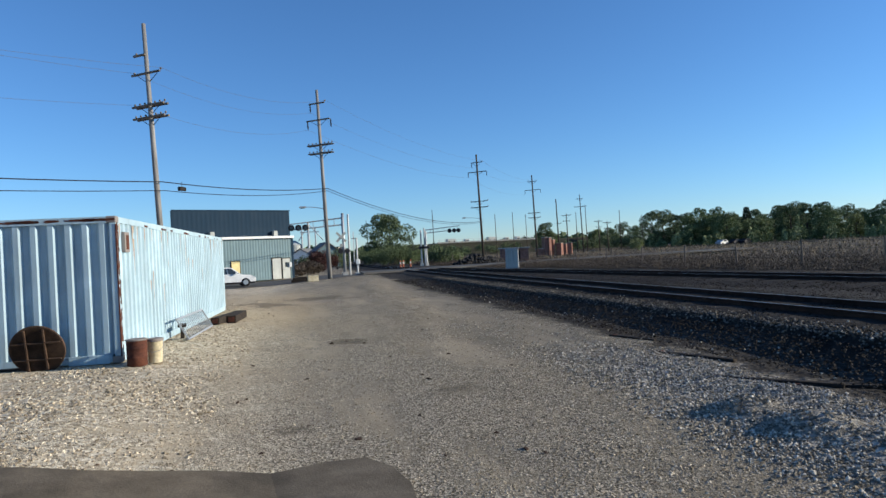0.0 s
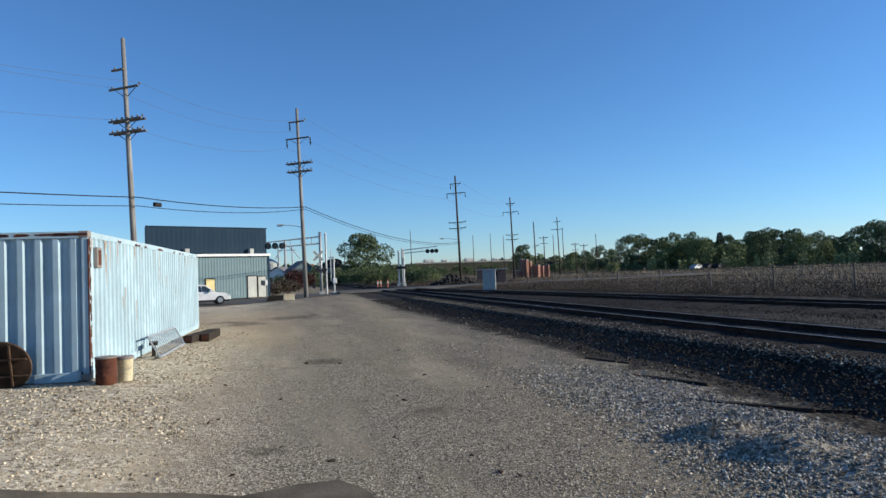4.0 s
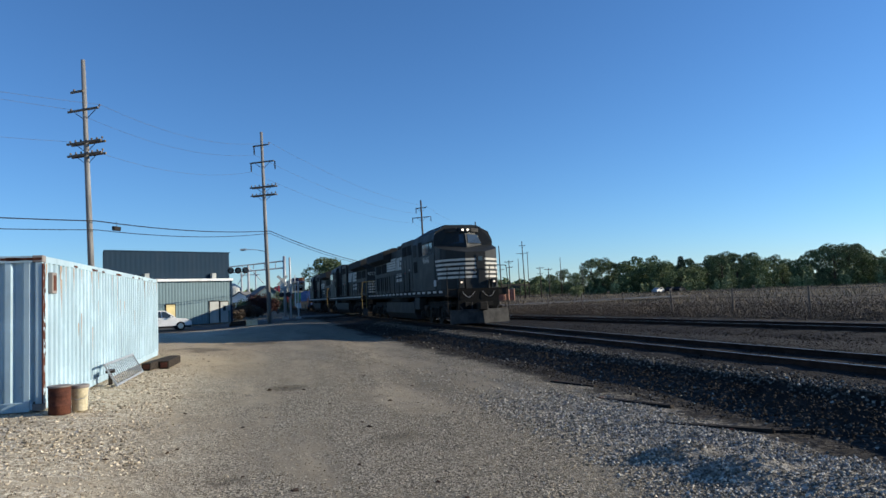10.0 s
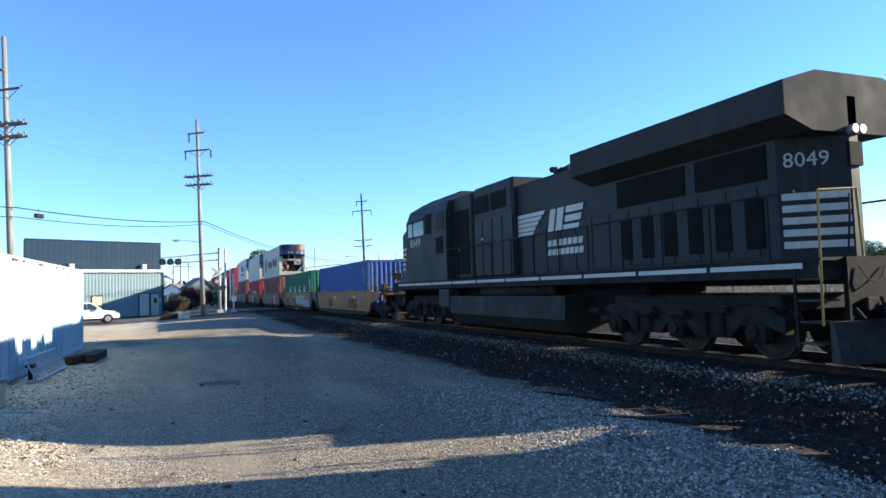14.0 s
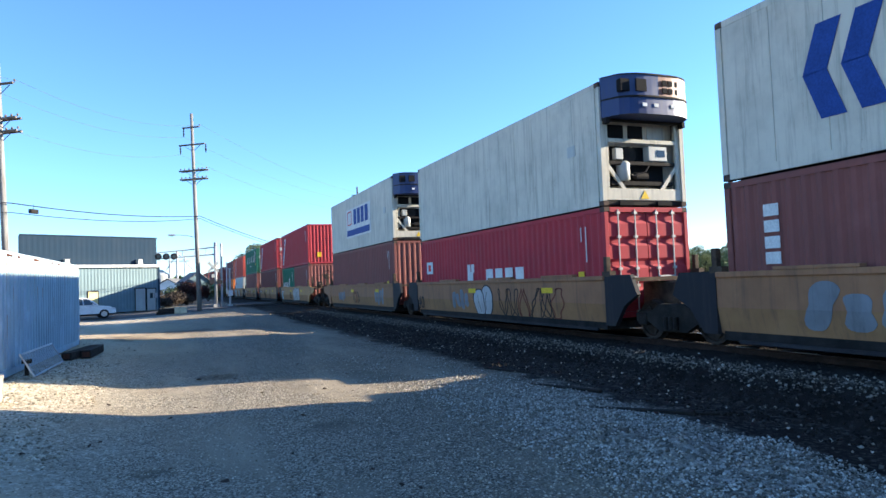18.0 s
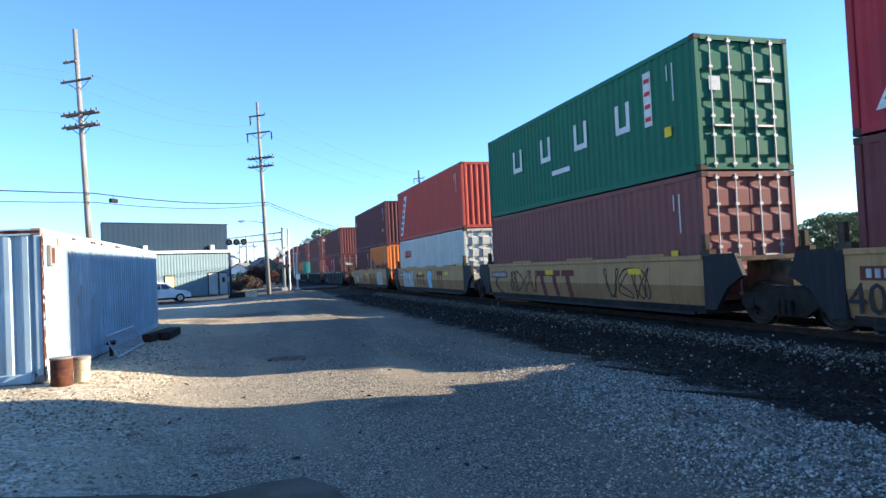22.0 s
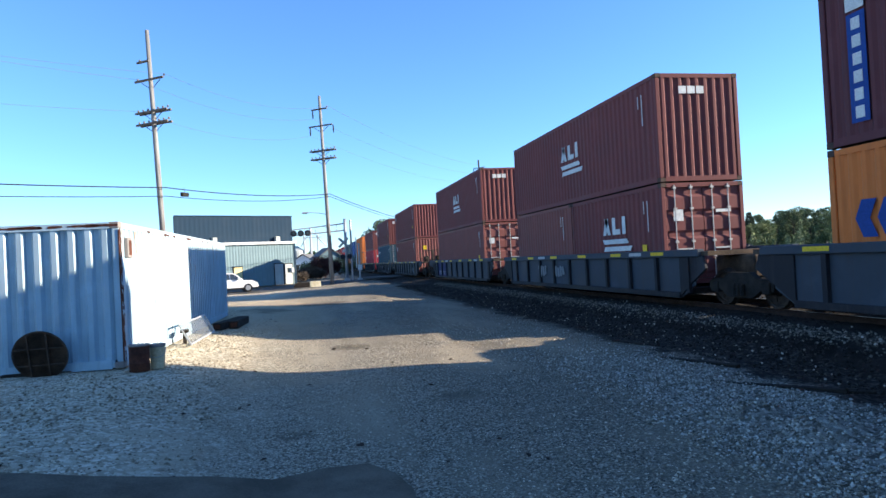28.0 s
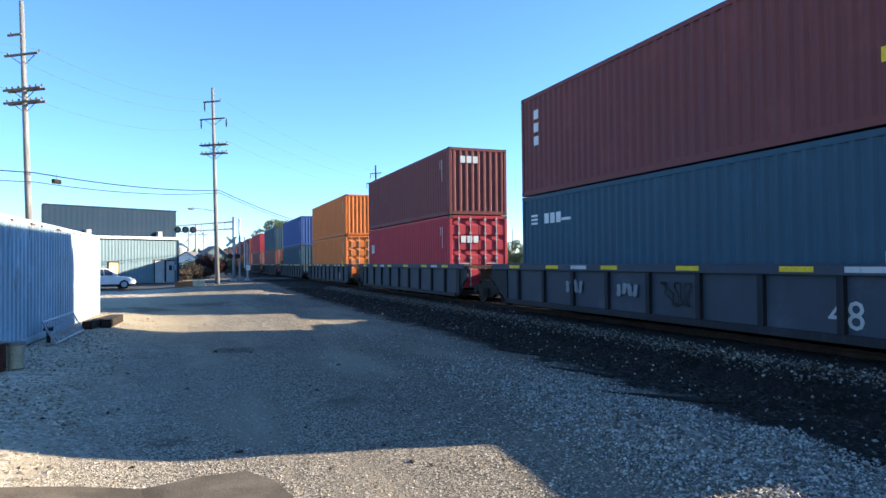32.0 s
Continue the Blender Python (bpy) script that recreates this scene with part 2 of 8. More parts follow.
    # colour runs from paler on the container's side to darker near the rails
    col = blend(t, 1.0, col, ramp(t, beyond(sep.outputs["X"], -2.0, 3.6), [(0.0, 1.14), (1.0, 0.78)]), "MULTIPLY")
    t.links.new(col, b.inputs["Base Color"])
    relief = math_("ADD", math_("MULTIPLY", small.outputs["Distance"], 1.2), fine)
    bumped(t, b, math_("MULTIPLY", relief, math_("SUBTRACT", 1.0, math_("MULTIPLY", dusty, 0.85))), 0.75, 0.025)
    return m


M = {}
M["gravel"] = ground_material()
M["stone_dark"] = surf("dark_ballast_stone", (0.02, 0.019, 0.019), (0.06, 0.056, 0.052), 3, 50, 0.9, 0, 0.4)
M["ballast"] = surf("cinder_ballast", (0.0125, 0.0102, 0.0084), (0.033, 0.0272, 0.0222), 2.5, 28, 0.95, 0, 0.9, 0.04)
M["rail_steel"] = surf("rail_steel", (0.02, 0.012, 0.009), (0.045, 0.027, 0.02), 3, 30, 0.95, 0.0)
M["rail_top"] = plain("polished_rail_head", (0.5, 0.49, 0.47), 0.36, 1.0)
M["tie"] = surf("creosoted_tie", (0.018, 0.014, 0.011), (0.05, 0.04, 0.031), 2, 30, 0.9, 0, 0.4, stretch=(1, 8, 8))
M["box_blue"] = paint("faded_sky_blue_paint", (0.365, 0.475, 0.535), 0.6, 0.6, 0.35, 0.25)
M["rust"] = surf("rust", (0.05, 0.021, 0.016), (0.13, 0.05, 0.03), 4, 40, 0.9, 0, 0.4)
M["rust_paint"] = paint("rust_worn_rail_paint", (0.25, 0.22, 0.2), 0.7, 1.0, 0.5)
M["pole_wood"] = surf("weathered_pole_wood", (0.15, 0.143, 0.136), (0.31, 0.3, 0.285), 1.5, 25, 0.9, 0, 0.4, stretch=(6, 6, 0.4))
M["pole_silhouette"] = surf("silhouette_pole_wood", (0.045, 0.036, 0.029), (0.1, 0.082, 0.066), 1.5, 25, 0.9, 0, 0.4, stretch=(6, 6, 0.4))
M["arm_wood"] = surf("grey_crossarm_wood", (0.1, 0.085, 0.07), (0.2, 0.17, 0.14), 2, 25, 0.9, 0, 0.3)
M["wire"] = plain("black_cable", (0.02, 0.02, 0.022), 0.6)
M["steel_grey"] = plain("galvanised_steel", (0.42, 0.43, 0.44), 0.5, 0.4)
M["dark_steel"] = surf("grimy_dark_steel", (0.011, 0.0105, 0.01), (0.03, 0.026, 0.023), 3, 30, 0.8, 0.05, 0.3)
M["siding_light"] = paint("pale_blue_siding", (0.15, 0.215, 0.235), 0.55, 0.1, 0.2, 0.1)
M["siding_dark"] = paint("slate_blue_siding", (0.014, 0.032, 0.055), 0.75, 0.0, 0.04, 0.02)
M["white_paint"] = surf("white_paint", (0.7, 0.7, 0.68), (0.82, 0.82, 0.8), 2, 30, 0.55)
M["yellow_door"] = plain("cream_yellow_door", (0.75, 0.62, 0.3), 0.6)
M["glass"] = glassy("dark_glass")
M["tyre"] = plain("tyre_rubber", (0.02, 0.02, 0.022), 0.85)
M["lit_lamp"] = glow("lit_headlamp", (1.0, 0.82, 0.6), 1.8)
M["dim_lamp"] = glow("dimmed_ditch_lamp", (1.0, 0.78, 0.55), 0.5)
M["spray_white"] = paint("worn_white_spray_paint", (0.44, 0.43, 0.41), 0.7, 0.5, 0.5, 0.1)
M["spray_grey"] = paint("faded_grey_spray_paint", (0.2, 0.21, 0.22), 0.7, 0.6, 0.6, 0.2)
M["spray_black"] = plain("black_spray_paint", (0.04, 0.035, 0.035), 0.7)
M["spray_maroon"] = plain("faded_maroon_paint", (0.16, 0.04, 0.03), 0.7)
M["spray_blue"] = plain("pale_blue_spray_paint", (0.3, 0.5, 0.58), 0.7)
M["rust_wash"] = surf("thin_rust_wash", (0.3, 0.2, 0.13), (0.4, 0.34, 0.27), 6, 40, 0.8)

# ---- ground, tracks ----
TRACK_X, RAIL_Z = 10.47, 0.22


def siding_x(y):
    """Centre of the second track, which closes in on the main one."""
    return 17.6 - 0.117 * (y - 20) if y < 66 else 12.22 - 0.117 * (y - 66) * max(0.0, 1 - (y - 66) / 60) if y < 96 else 10.47


def ground_z(x, y):
    def ease(v, a, b):
        v = min(1.0, max(0.0, (v - a) / (b - a)))
        return v * v * (3 - 2 * v)

    # the drive is worn into a broad shallow trough
    k = ease(x, 3.0, 6.0)
    z = -(0.3 + 0.1 * (1 - ease(y, 5.0, 12.0))) * ease(x, -3.2, 0.0) * (1 - ease(x, 7.3, 8.8)) * (1 - ease(y, 14 + 14 * k, 40 + 22 * k))
    z -= 0.27 * min(1.0, max(0.0, (y - 34) / 18)) * min(1.0, max(0.0, (3.0 - x) / 6))
    z += 0.05 * math.exp(-((x - 5.6) / 1.0) ** 2) * min(1.0, max(0.0, (40 - y) / 30))
    z += 0.045 * noise.noise(Vector((x * 0.35, y * 0.35, 0))) + 0.02 * noise.noise(Vector((x * 1.3, y * 1.3, 3)))
    for mx, my, mr, mh in ((4.85, 6.75, 0.34, 0.3), (5.05, 5.9, 0.36, 0.34), (5.5, 5.2, 0.5, 0.16), (4.6, 4.4, 0.6, 0.1), (5.8, 6.8, 0.5, 0.12), (6.1, 5.6, 0.5, 0.14)):
        dd = (x - mx) ** 2 + (y - my) ** 2
        if dd < 4:
            z += 0.6 * mh * math.exp(-dd / (mr * mr))
    if x > 24:
        z += 0.25 * noise.noise(Vector((x * 0.05, y * 0.05, 7))) * min(1, (x - 24) / 30)
    return z


def build_ground():
    def lines(dense):
        a, b, step = dense
        mid = [a + k * step for k in range(int((b - a) / step) + 1)]
        out, d, p = [], step, b
        while p < 4200:
            d *= 1.22
            p += d
            out.append(p)
        low, d, p = [], step, a
        while p > -4200:
            d *= 1.22
            p -= d
            low.append(p)
        return low[::-1] + mid + out

    xs, ys = lines((-14.0, 12.0, 0.2)), lines((1.0, 34.0, 0.22))
    verts = [(x, y, ground_z(x, y)) for y in ys for x in xs]
    n = len(xs)
    faces = [(j * n + i, j * n + i + 1, (j + 1) * n + i + 1, (j + 1) * n + i) for j in range(len(ys) - 1) for i in range(n - 1)]
    g = raw("ground", verts, faces, M["gravel"], smooth=True)
    tagged(g, "pale gravel and dirt yard beside the railway", "ground", kind="structure")


build_ground()


BANK = [(-4.1, -0.6), (-2.95, -0.4), (-2.05, 0.03), (-1.75, 0.07), (-1.3, 0.09), (1.9, 0.10), (2.5, 0.06), (3.3, -0.06)]


def bed(name, cx, y0, y1, step, label, prof):
    """A ballast bank that follows a centre line."""
    verts, faces = [], []
    ys = []
    y = y0
    while y <= y1:
        ys.append(y)
        y += step if y < 90 else step * 8
    for y in ys:
        for k, (u, z) in enumerate(prof):
            j = noise.noise(Vector((u * 3, y * 1.4, 5))) * (0.25 if k in (0, len(prof) - 1) else 0.07)
            dz = noise.noise(Vector((u * 2, y * 2.2, 9))) * 0.04
            verts.append((cx(y) + u + j, y, z + dz))
    n = len(prof)
    for r in range(len(ys) - 1):
        for k in range(n - 1):
            faces.append((r * n + k, r * n + k + 1, (r + 1) * n + k + 1, (r + 1) * n + k))
    return tagged(raw(name, verts, faces, M["ballast"], smooth=True), label, "ballast", kind="structure")


bed("ballast_main", lambda y: TRACK_X, -60, 900, 0.5, "dark cinder ballast bank under the main track", BANK)
bed("ballast_siding", siding_x, -60, 88, 0.5, "dark ballast bank under the second track", [(-3.6, -0.06), (-2.5, 0.06), (-1.9, 0.10), (1.9, 0.10), (2.5, 0.06), (3.3, -0.06)])


def rails(name, cx, y0, y1, label):
    trk = thing(name, label, "railway track", kind="structure")
    prof = [(-0.075, 0), (0.075, 0), (0.075, 0.02), (0.012, 0.035), (0.012, 0.12), (0.036, 0.135), (0.036, 0.165), (-0.036, 0.165), (-0.036, 0.135), (-0.012, 0.12), (-0.012, 0.035), (-0.075, 0.02)]
    ys = [y0]
    while ys[-1] < y1:
        ys.append(ys[-1] + (5.0 if ys[-1] < 130 else 60.0))
    for side in (-0.753, 0.753):
        verts, faces = [], []
        n = len(prof)
        for y in ys:
            verts += [(cx(y) + side + u, y, RAIL_Z - 0.165 + v) for u, v in prof]
        for r in range(len(ys) - 1):
            for k in range(n):
                faces.append((r * n + k, r * n + (k + 1) % n, (r + 1) * n + (k + 1) % n, (r + 1) * n + k))
        rail = raw("rail", verts, faces, M["rail_steel"], trk)
        top = []
        for y in ys:
            top += [(cx(y) + side - 0.016, y, RAIL_Z + 0.001), (cx(y) + side + 0.016, y, RAIL_Z + 0.001)]
        tf = [(2 * r, 2 * r + 1, 2 * r + 3, 2 * r + 2) for r in range(len(ys) - 1)]
        raw("rail_head", top, tf, M["rail_top"], rail, "bright worn running surface")
    return trk


main_track = rails("track_main", lambda y: TRACK_X, -60, 900, "main railway track with worn shiny rail heads")
second_track = rails("track_siding", siding_x, -60, 94, "second railway track on dark ballast")

# ---- the train: lengths run along +y from the end that comes first ----
MOVING = []  # thing, place at t = 20 s along the track


def run(t):
    return 16.95 * (t - 20) + 0.0098 * (t - 20) ** 2


def rides(ob, y, x=TRACK_X, z=0.0, turned=False):
    MOVING.append((ob, x, y, z, turned))
    ob.matrix_basis = pose(x, y - run(16), z, 0, 0, 180 if turned else 0)


def paint_set():
    c = {
        "maroon": (0.158, 0.049, 0.046), "brown": (0.205, 0.074, 0.062), "red": (0.37, 0.038, 0.048), "orange_red": (0.43, 0.072, 0.052),
        "white": (0.5, 0.49, 0.44), "green": (0.02, 0.13, 0.075), "teal": (0.05, 0.3, 0.22), "orange": (0.6, 0.17, 0.04),
        "blue": (0.05, 0.1, 0.26), "navy": (0.035, 0.075, 0.105), "dark_maroon": (0.112, 0.037, 0.041),
    }
    for k, v in c.items():
        M["c_" + k] = paint(k + "_container_paint", v, 0.62, 0.25, 0.3, 0.12)


paint_set()
M["mark_white"] = plain("white_marking", (0.66, 0.66, 0.63), 0.6)
M["mark_blue"] = plain("blue_marking", (0.02, 0.06, 0.25), 0.6)
M["mark_red"] = plain("red_marking", (0.6, 0.05, 0.04), 0.6)
M["mark_yellow"] = plain("yellow_marking", (0.75, 0.5, 0.03), 0.6)
M["mark_black"] = plain("black_marking", (0.03, 0.03, 0.035), 0.6)
M["casting"] = surf("corner_casting_steel", (0.05, 0.03, 0.025), (0.12, 0.08, 0.06), 4, 40, 0.8)
M["bar_steel"] = plain("locking_bar_steel", (0.4, 0.38, 0.36), 0.5, 0.5)

W2 = 1.219
KIT = {}


def box_kit(length, height):
    """Meshes of one container size, made once: base at z 0, near end at y 0."""
    key = (length, height)
    if key in KIT:
        return KIT[key]
    kit = {}
    rail, post = 0.1, 0.09
    h = height - 0.15 - 0.11
    v, f = corrugated(length - 2 * post, h, 0.278, 0.036, 0.26)
    me = bpy.data.meshes.new("side_panel")
    me.from_pydata([(-W2 + 0.045 - y * -1.0, x + post, z + 0.15) for x, y, z in v], [], f)
    kit["side_panel"] = me
    v, f = corrugated(2 * W2 - 2 * post, h, 0.26, 0.045, 0.28)
    me = bpy.data.meshes.new("end_panel")
    me.from_pydata([(x - W2 + post, y + 0.05, z + 0.15) for x, y, z in v], [], f)
    kit["end_panel"] = me
    v, f = corrugated(length - 0.1, 2 * W2 - 0.16, 0.21, 0.018, 0.4)
    me = bpy.data.meshes.new("roof_panel")
    me.from_pydata([(z - W2 + 0.08, x + 0.05, height - 0.03 - y * -1.0) for x, y, z in v], [], f)
    kit["roof_panel"] = me

    def keep(name, bm):
        me = bpy.data.meshes.new(name)
        bm.to_mesh(me)
        bm.free()
        kit[name] = me

    keep("floor", box(-W2 + 0.06, W2 - 0.06, 0.06, length - 0.06, 0.03, 0.14))
    keep("bottom_rail", box(-W2, -W2 + 0.06, 0.17, length - 0.17, 0.015, 0.16))
    keep("top_rail", box(-W2 + 0.004, -W2 + 0.065, 0.17, length - 0.17, height - 0.118, height - 0.012))
    keep("corner_post", box(-W2 + 0.002, -W2 + 0.12, 0.003, 0.13, 0.118, height - 0.118, 0.012))
    c = bmesh.new()
    bx(c, -W2, -W2 + 0.162, 0, 0.178, 0, 0.118, 0.012)
    keep("corner_casting", c)
    keep("end_sill", box(-W2 + 0.162, W2 - 0.162, 0.0, 0.09, 0.02, 0.15))
    keep("end_header", box(-W2 + 0.162, W2 - 0.162, 0.0, 0.09, height - 0.12, height - 0.008))
    d = bmesh.new()
    step = (height - 0.5) / 4
    front = [(0.055, 0.16)]
    for k in range(4):
        z = 0.27 + k * step
        front += [(0.055, z), (0.02, z + 0.07), (0.02, z + step - 0.16), (0.055, z + step - 0.09)]
    front.append((0.055, height - 0.13))
    prism(d, front + [(0.085, height - 0.13), (0.085, 0.16)], -W2 + 0.13, -0.012, "x")
    bmesh.ops.recalc_face_normals(d, faces=d.faces[:])
    keep("door", d)
    b = bmesh.new()
    tube(b, (0, 0.0, 0.06), (0, 0.0, height - 0.06), 0.019, None, 6)
    for z in (0.14, 0.75, 1.15, height - 0.7, height - 0.14):
        bx(b, -0.045, 0.045, -0.03, 0.05, z - 0.03, z + 0.03)
    keep("locking_bar", b)
    keep("bar_handle", box(0.0, 0.42, -0.03, 0.0, 0.93, 0.97))
    KIT[key] = kit
    return kit


def place(kit, name, material, parent, m=None, label=""):
    me = kit[name]
    if not me.materials:
        me.materials.append(None)
    o = new(name, me)
    o.parent = parent
    if m is not None:
        o.matrix_basis = m
    o.material_slots[0].link = "OBJECT"
    o.material_slots[0].material = material
    if label:
        o["label"] = label
    return o


def container(colour, label, length=12.192, height=2.591, near="end", far="door", name="shipping_container", group="containers on the train"):
    ob = thing(name, label, "container", group)
    kit = box_kit(length, height)
    mat = M["c_" + colour] if isinstance(colour, str) else colour
    turn = pose(0, length, 0, 0, 0, 180)
    place(kit, "side_panel", mat, ob)
    place(kit, "side_panel", mat, ob, turn)
    place(kit, "roof_panel", mat, ob)
    place(kit, "floor", M["dark_steel"], ob)
    for m in (None, turn):
        place(kit, "bottom_rail", mat, ob, m)
        place(kit, "top_rail", mat, ob, m)
    up = Matrix.Translation((0, 0, height - 0.118))
    corners = [(Matrix.Identity(4)), turn]
    side = [Matrix.Translation((2 * W2 - 0.162, 0, 0)), turn @ Matrix.Translation((2 * W2 - 0.162, 0, 0))]
    for m in corners + side:
        place(kit, "corner_casting", M["casting"], ob, m)
        place(kit, "corner_casting", M["casting"], ob, up @ m)
    pside = [Matrix.Translation((2 * W2 - 0.122, 0, 0)), turn @ Matrix.Translation((2 * W2 - 0.122, 0, 0))]
    for m in corners + pside:
        place(kit, "corner_post", mat, ob, m)
    for which, m in ((near, Matrix.Identity(4)), (far, turn)):
        place(kit, "end_sill", mat, ob, m)
        place(kit, "end_header", mat, ob, m)
        if which == "end":
            place(kit, "end_panel", mat, ob, m)
        elif which == "door":
            for k in (0, 1):
                dm = m @ Matrix.Translation(((W2 - 0.118) * k, 0, 0))
                door = place(kit, "door", mat, ob, dm)
                for u in (-W2 + 0.38, -W2 + 0.86):
                    bar = place(kit, "locking_bar", M["bar_steel"], door, Matrix.Translation((u, -0.0, 0)))
                place(kit, "bar_handle", M["bar_steel"], door, Matrix.Translation((-W2 + 0.4, 0, 0)))
    return ob


def panel_marks(ob, spec, face=-W2 - 0.004):
    """Flat painted blocks on the side that faces the drive: (name, material, y, z, width, height[, slant]) from the near end and the base."""
    for name, mat, y, z, w, h, *slant in spec:
        s = slant[0] if slant else 0.0
        bm = bmesh.new()
        prism(bm, [(y, z), (y + w, z), (y + w - s, z + h), (y - s, z + h)], face - 0.003, face + 0.004, "x")
        part(name, bm, M[mat], ob)


def block_word(name, mat, y, z, pattern, size, length):
    """A brand word as a row of plain blocks, one a letter, from the far end to the near one: tall, short, hanging or a dash."""
    step = length / len(pattern)
    out = []
    for k, c in enumerate(pattern):
        low, high = {"T": (0.0, 1.0), "s": (0.0, 0.7), "d": (-0.25, 0.7), "D": (0.3, 0.42)}[c]
        out.append((name, mat, y - (k + 0.86) * step, z + low * size, step * 0.72, (high - low) * size))
    return out


def hollow_marks(mat, spots, z, h):
    """Large letters as plain open frames: (y, width) each."""
    out = []
    for y, w in spots:
        t = min(0.15, w * 0.24)
        out += [("mark_block", mat, y, z, t, h), ("mark_block", mat, y + w - t, z, t, h), ("mark_block", mat, y + t, z, w - 2 * t, t)]
    return out


def end_blocks(ob, spec):
    """Flat painted blocks on the near end: (name, material, x, z, width, height)."""
    for name, mat, x, z, w, h in spec:
        part(name, box(x, x + w, -0.012, -0.004, z, z + h), M[mat], ob)

# ---- rolling stock: shared running gear ----
M["loco_black"] = paint("locomotive_black_paint", (0.022, 0.0245, 0.025), 0.55, 0.1, 0.4, 0.1)
M["loco_white"] = paint("grimy_white_marking", (0.5, 0.475, 0.42), 0.65, 0.1, 0.35, 0.1)
M["loco_roof"] = paint("grimy_roof_paint", (0.032, 0.032, 0.031), 0.8, 0.3, 0.5, 0.2)
M["grille"] = surf("radiator_grille", (0.003, 0.003, 0.003), (0.007, 0.007, 0.007), 3, 60, 0.85, 0, 0.5)
M["tank"] = paint("dusty_fuel_tank", (0.021, 0.0195, 0.0175), 0.6, 0.4, 0.6, 0.3)
M["gear"] = surf("greasy_running_gear", (0.012, 0.0105, 0.009), (0.032, 0.027, 0.022), 3, 30, 0.85, 0.0, 0.3)
M["wheel"] = surf("worn_wheel_steel", (0.025, 0.019, 0.015), (0.06, 0.045, 0.036), 4, 30, 0.7, 0.2)
M["plow"] = surf("worn_grey_plow", (0.02, 0.019, 0.018), (0.06, 0.056, 0.052), 2, 25, 0.75)
M["well_yellow"] = paint("dirty_yellow_paint", (0.41, 0.228, 0.1), 0.6, 0.6, 0.45, 0.1)
M["well_ochre"] = paint("grimy_ochre_paint", (0.31, 0.15, 0.074), 0.65, 0.7, 0.6, 0.1)
M["well_gray"] = paint("dirty_slate_paint", (0.045, 0.055, 0.07), 0.6, 0.5, 0.5, 0.2)
M["well_black"] = paint("end_black_paint", (0.022, 0.021, 0.024), 0.65, 0.6, 0.5, 0.2)
M["deck"] = surf("rusty_deck_steel", (0.04, 0.027, 0.019), (0.11, 0.075, 0.05), 3, 30, 0.8)
M["grab_yellow"] = plain("dirty_yellow_grab_iron", (0.28, 0.2, 0.06), 0.7)
M["chrome"] = plain("bright_lamp_rim", (0.6, 0.6, 0.6), 0.3, 0.8)

ON_DRIVE = Matrix(((0, 0, -1, 0), (-1, 0, 0, 0), (0, 1, 0, 0), (0, 0, 0, 1)))  # text that faces -x
ON_FAR = Matrix(((0, 0, 1, 0), (1, 0, 0, 0), (0, 1, 0, 0), (0, 0, 0, 1)))  # text that faces +x
ON_NEAR = Matrix(((1, 0, 0, 0), (0, 0, -1, 0), (0, 1, 0, 0), (0, 0, 0, 1)))  # text that faces -y
TEXTS = {}


def lettering(name, body, size, mat, parent, m, label="", shear=0.0):
    key = (body, size, shear)
    if key not in TEXTS:
        cu = bpy.data.curves.new("lettering", "FONT")
        cu.body, cu.size, cu.extrude, cu.shear = body, size, 0.003, shear
        cu.resolution_u = 2
        ob = bpy.data.objects.new("lettering", cu)
        scene.collection.objects.link(ob)
        bpy.context.view_layer.update()
        me = bpy.data.meshes.new_from_object(ob.evaluated_get(bpy.context.evaluated_depsgraph_get()))
        bpy.data.objects.remove(ob)
        me.materials.clear()
        me.materials.append(None)
        TEXTS[key] = me
    o = new(name, TEXTS[key])
    o.parent = parent
    o.matrix_basis = m
    o.material_slots[0].link = "OBJECT"
    o.material_slots[0].material = mat
    if label:
        o["label"] = label
    return o


PARTS = {}


def once(name, build, material):
    """A mesh that is made once and shared."""
    if name not in PARTS:
        bm = build()
        me = bpy.data.meshes.new(name)
        bm.to_mesh(me)
        bm.free()
        me.materials.append(material)
        PARTS[name] = me
    return PARTS[name]


def use(name, me, parent, m=None, label=""):
    o = new(name, me)
    o.parent = parent
    if m is not None:
        o.matrix_basis = m
    if label:
        o["label"] = label
    return o


WHEELSETS = []  # wheelset, radius, turned


def wheelset_mesh(r):
    def build():
        bm = bmesh.new()
        tube(bm, (-0.8, 0, 0), (0.8, 0, 0), 0.085, None, 10)
        for s in (-1, 1):
            lathe(bm, [(r + 0.028, s * 0.69 if s > 0 else -0.69), (r + 0.02, s * 0.715), (r, s * 0.72), (r - 0.005, s * 0.82), (r - 0.07, s * 0.822), (r - 0.09, s * 0.79), (0.16, s * 0.77), (0.14, s * 0.84), (0.07, s * 0.85)], (0, 0, 0), 24, "x")
            for k in range(4):
                a = k * math.pi / 2 + 0.4
                bx(bm, s * 0.8 - 0.01, s * 0.8 + 0.012, 0.24 * math.cos(a) - 0.05, 0.24 * math.cos(a) + 0.05, 0.24 * math.sin(a) - 0.05, 0.24 * math.sin(a) + 0.05)
        bmesh.ops.recalc_face_normals(bm, faces=bm.faces[:])
        return bm

    return once("wheelset" + str(r), build, M["wheel"])


def add_wheels(parent, ys, r, thing_turned=False, z0=0.0):
    for y in ys:
        w = use("wheelset", wheelset_mesh(r), parent, pose(0, y, RAIL_Z + r - z0))
        WHEELSETS.append((w, y, RAIL_Z + r - z0, r, thing_turned))


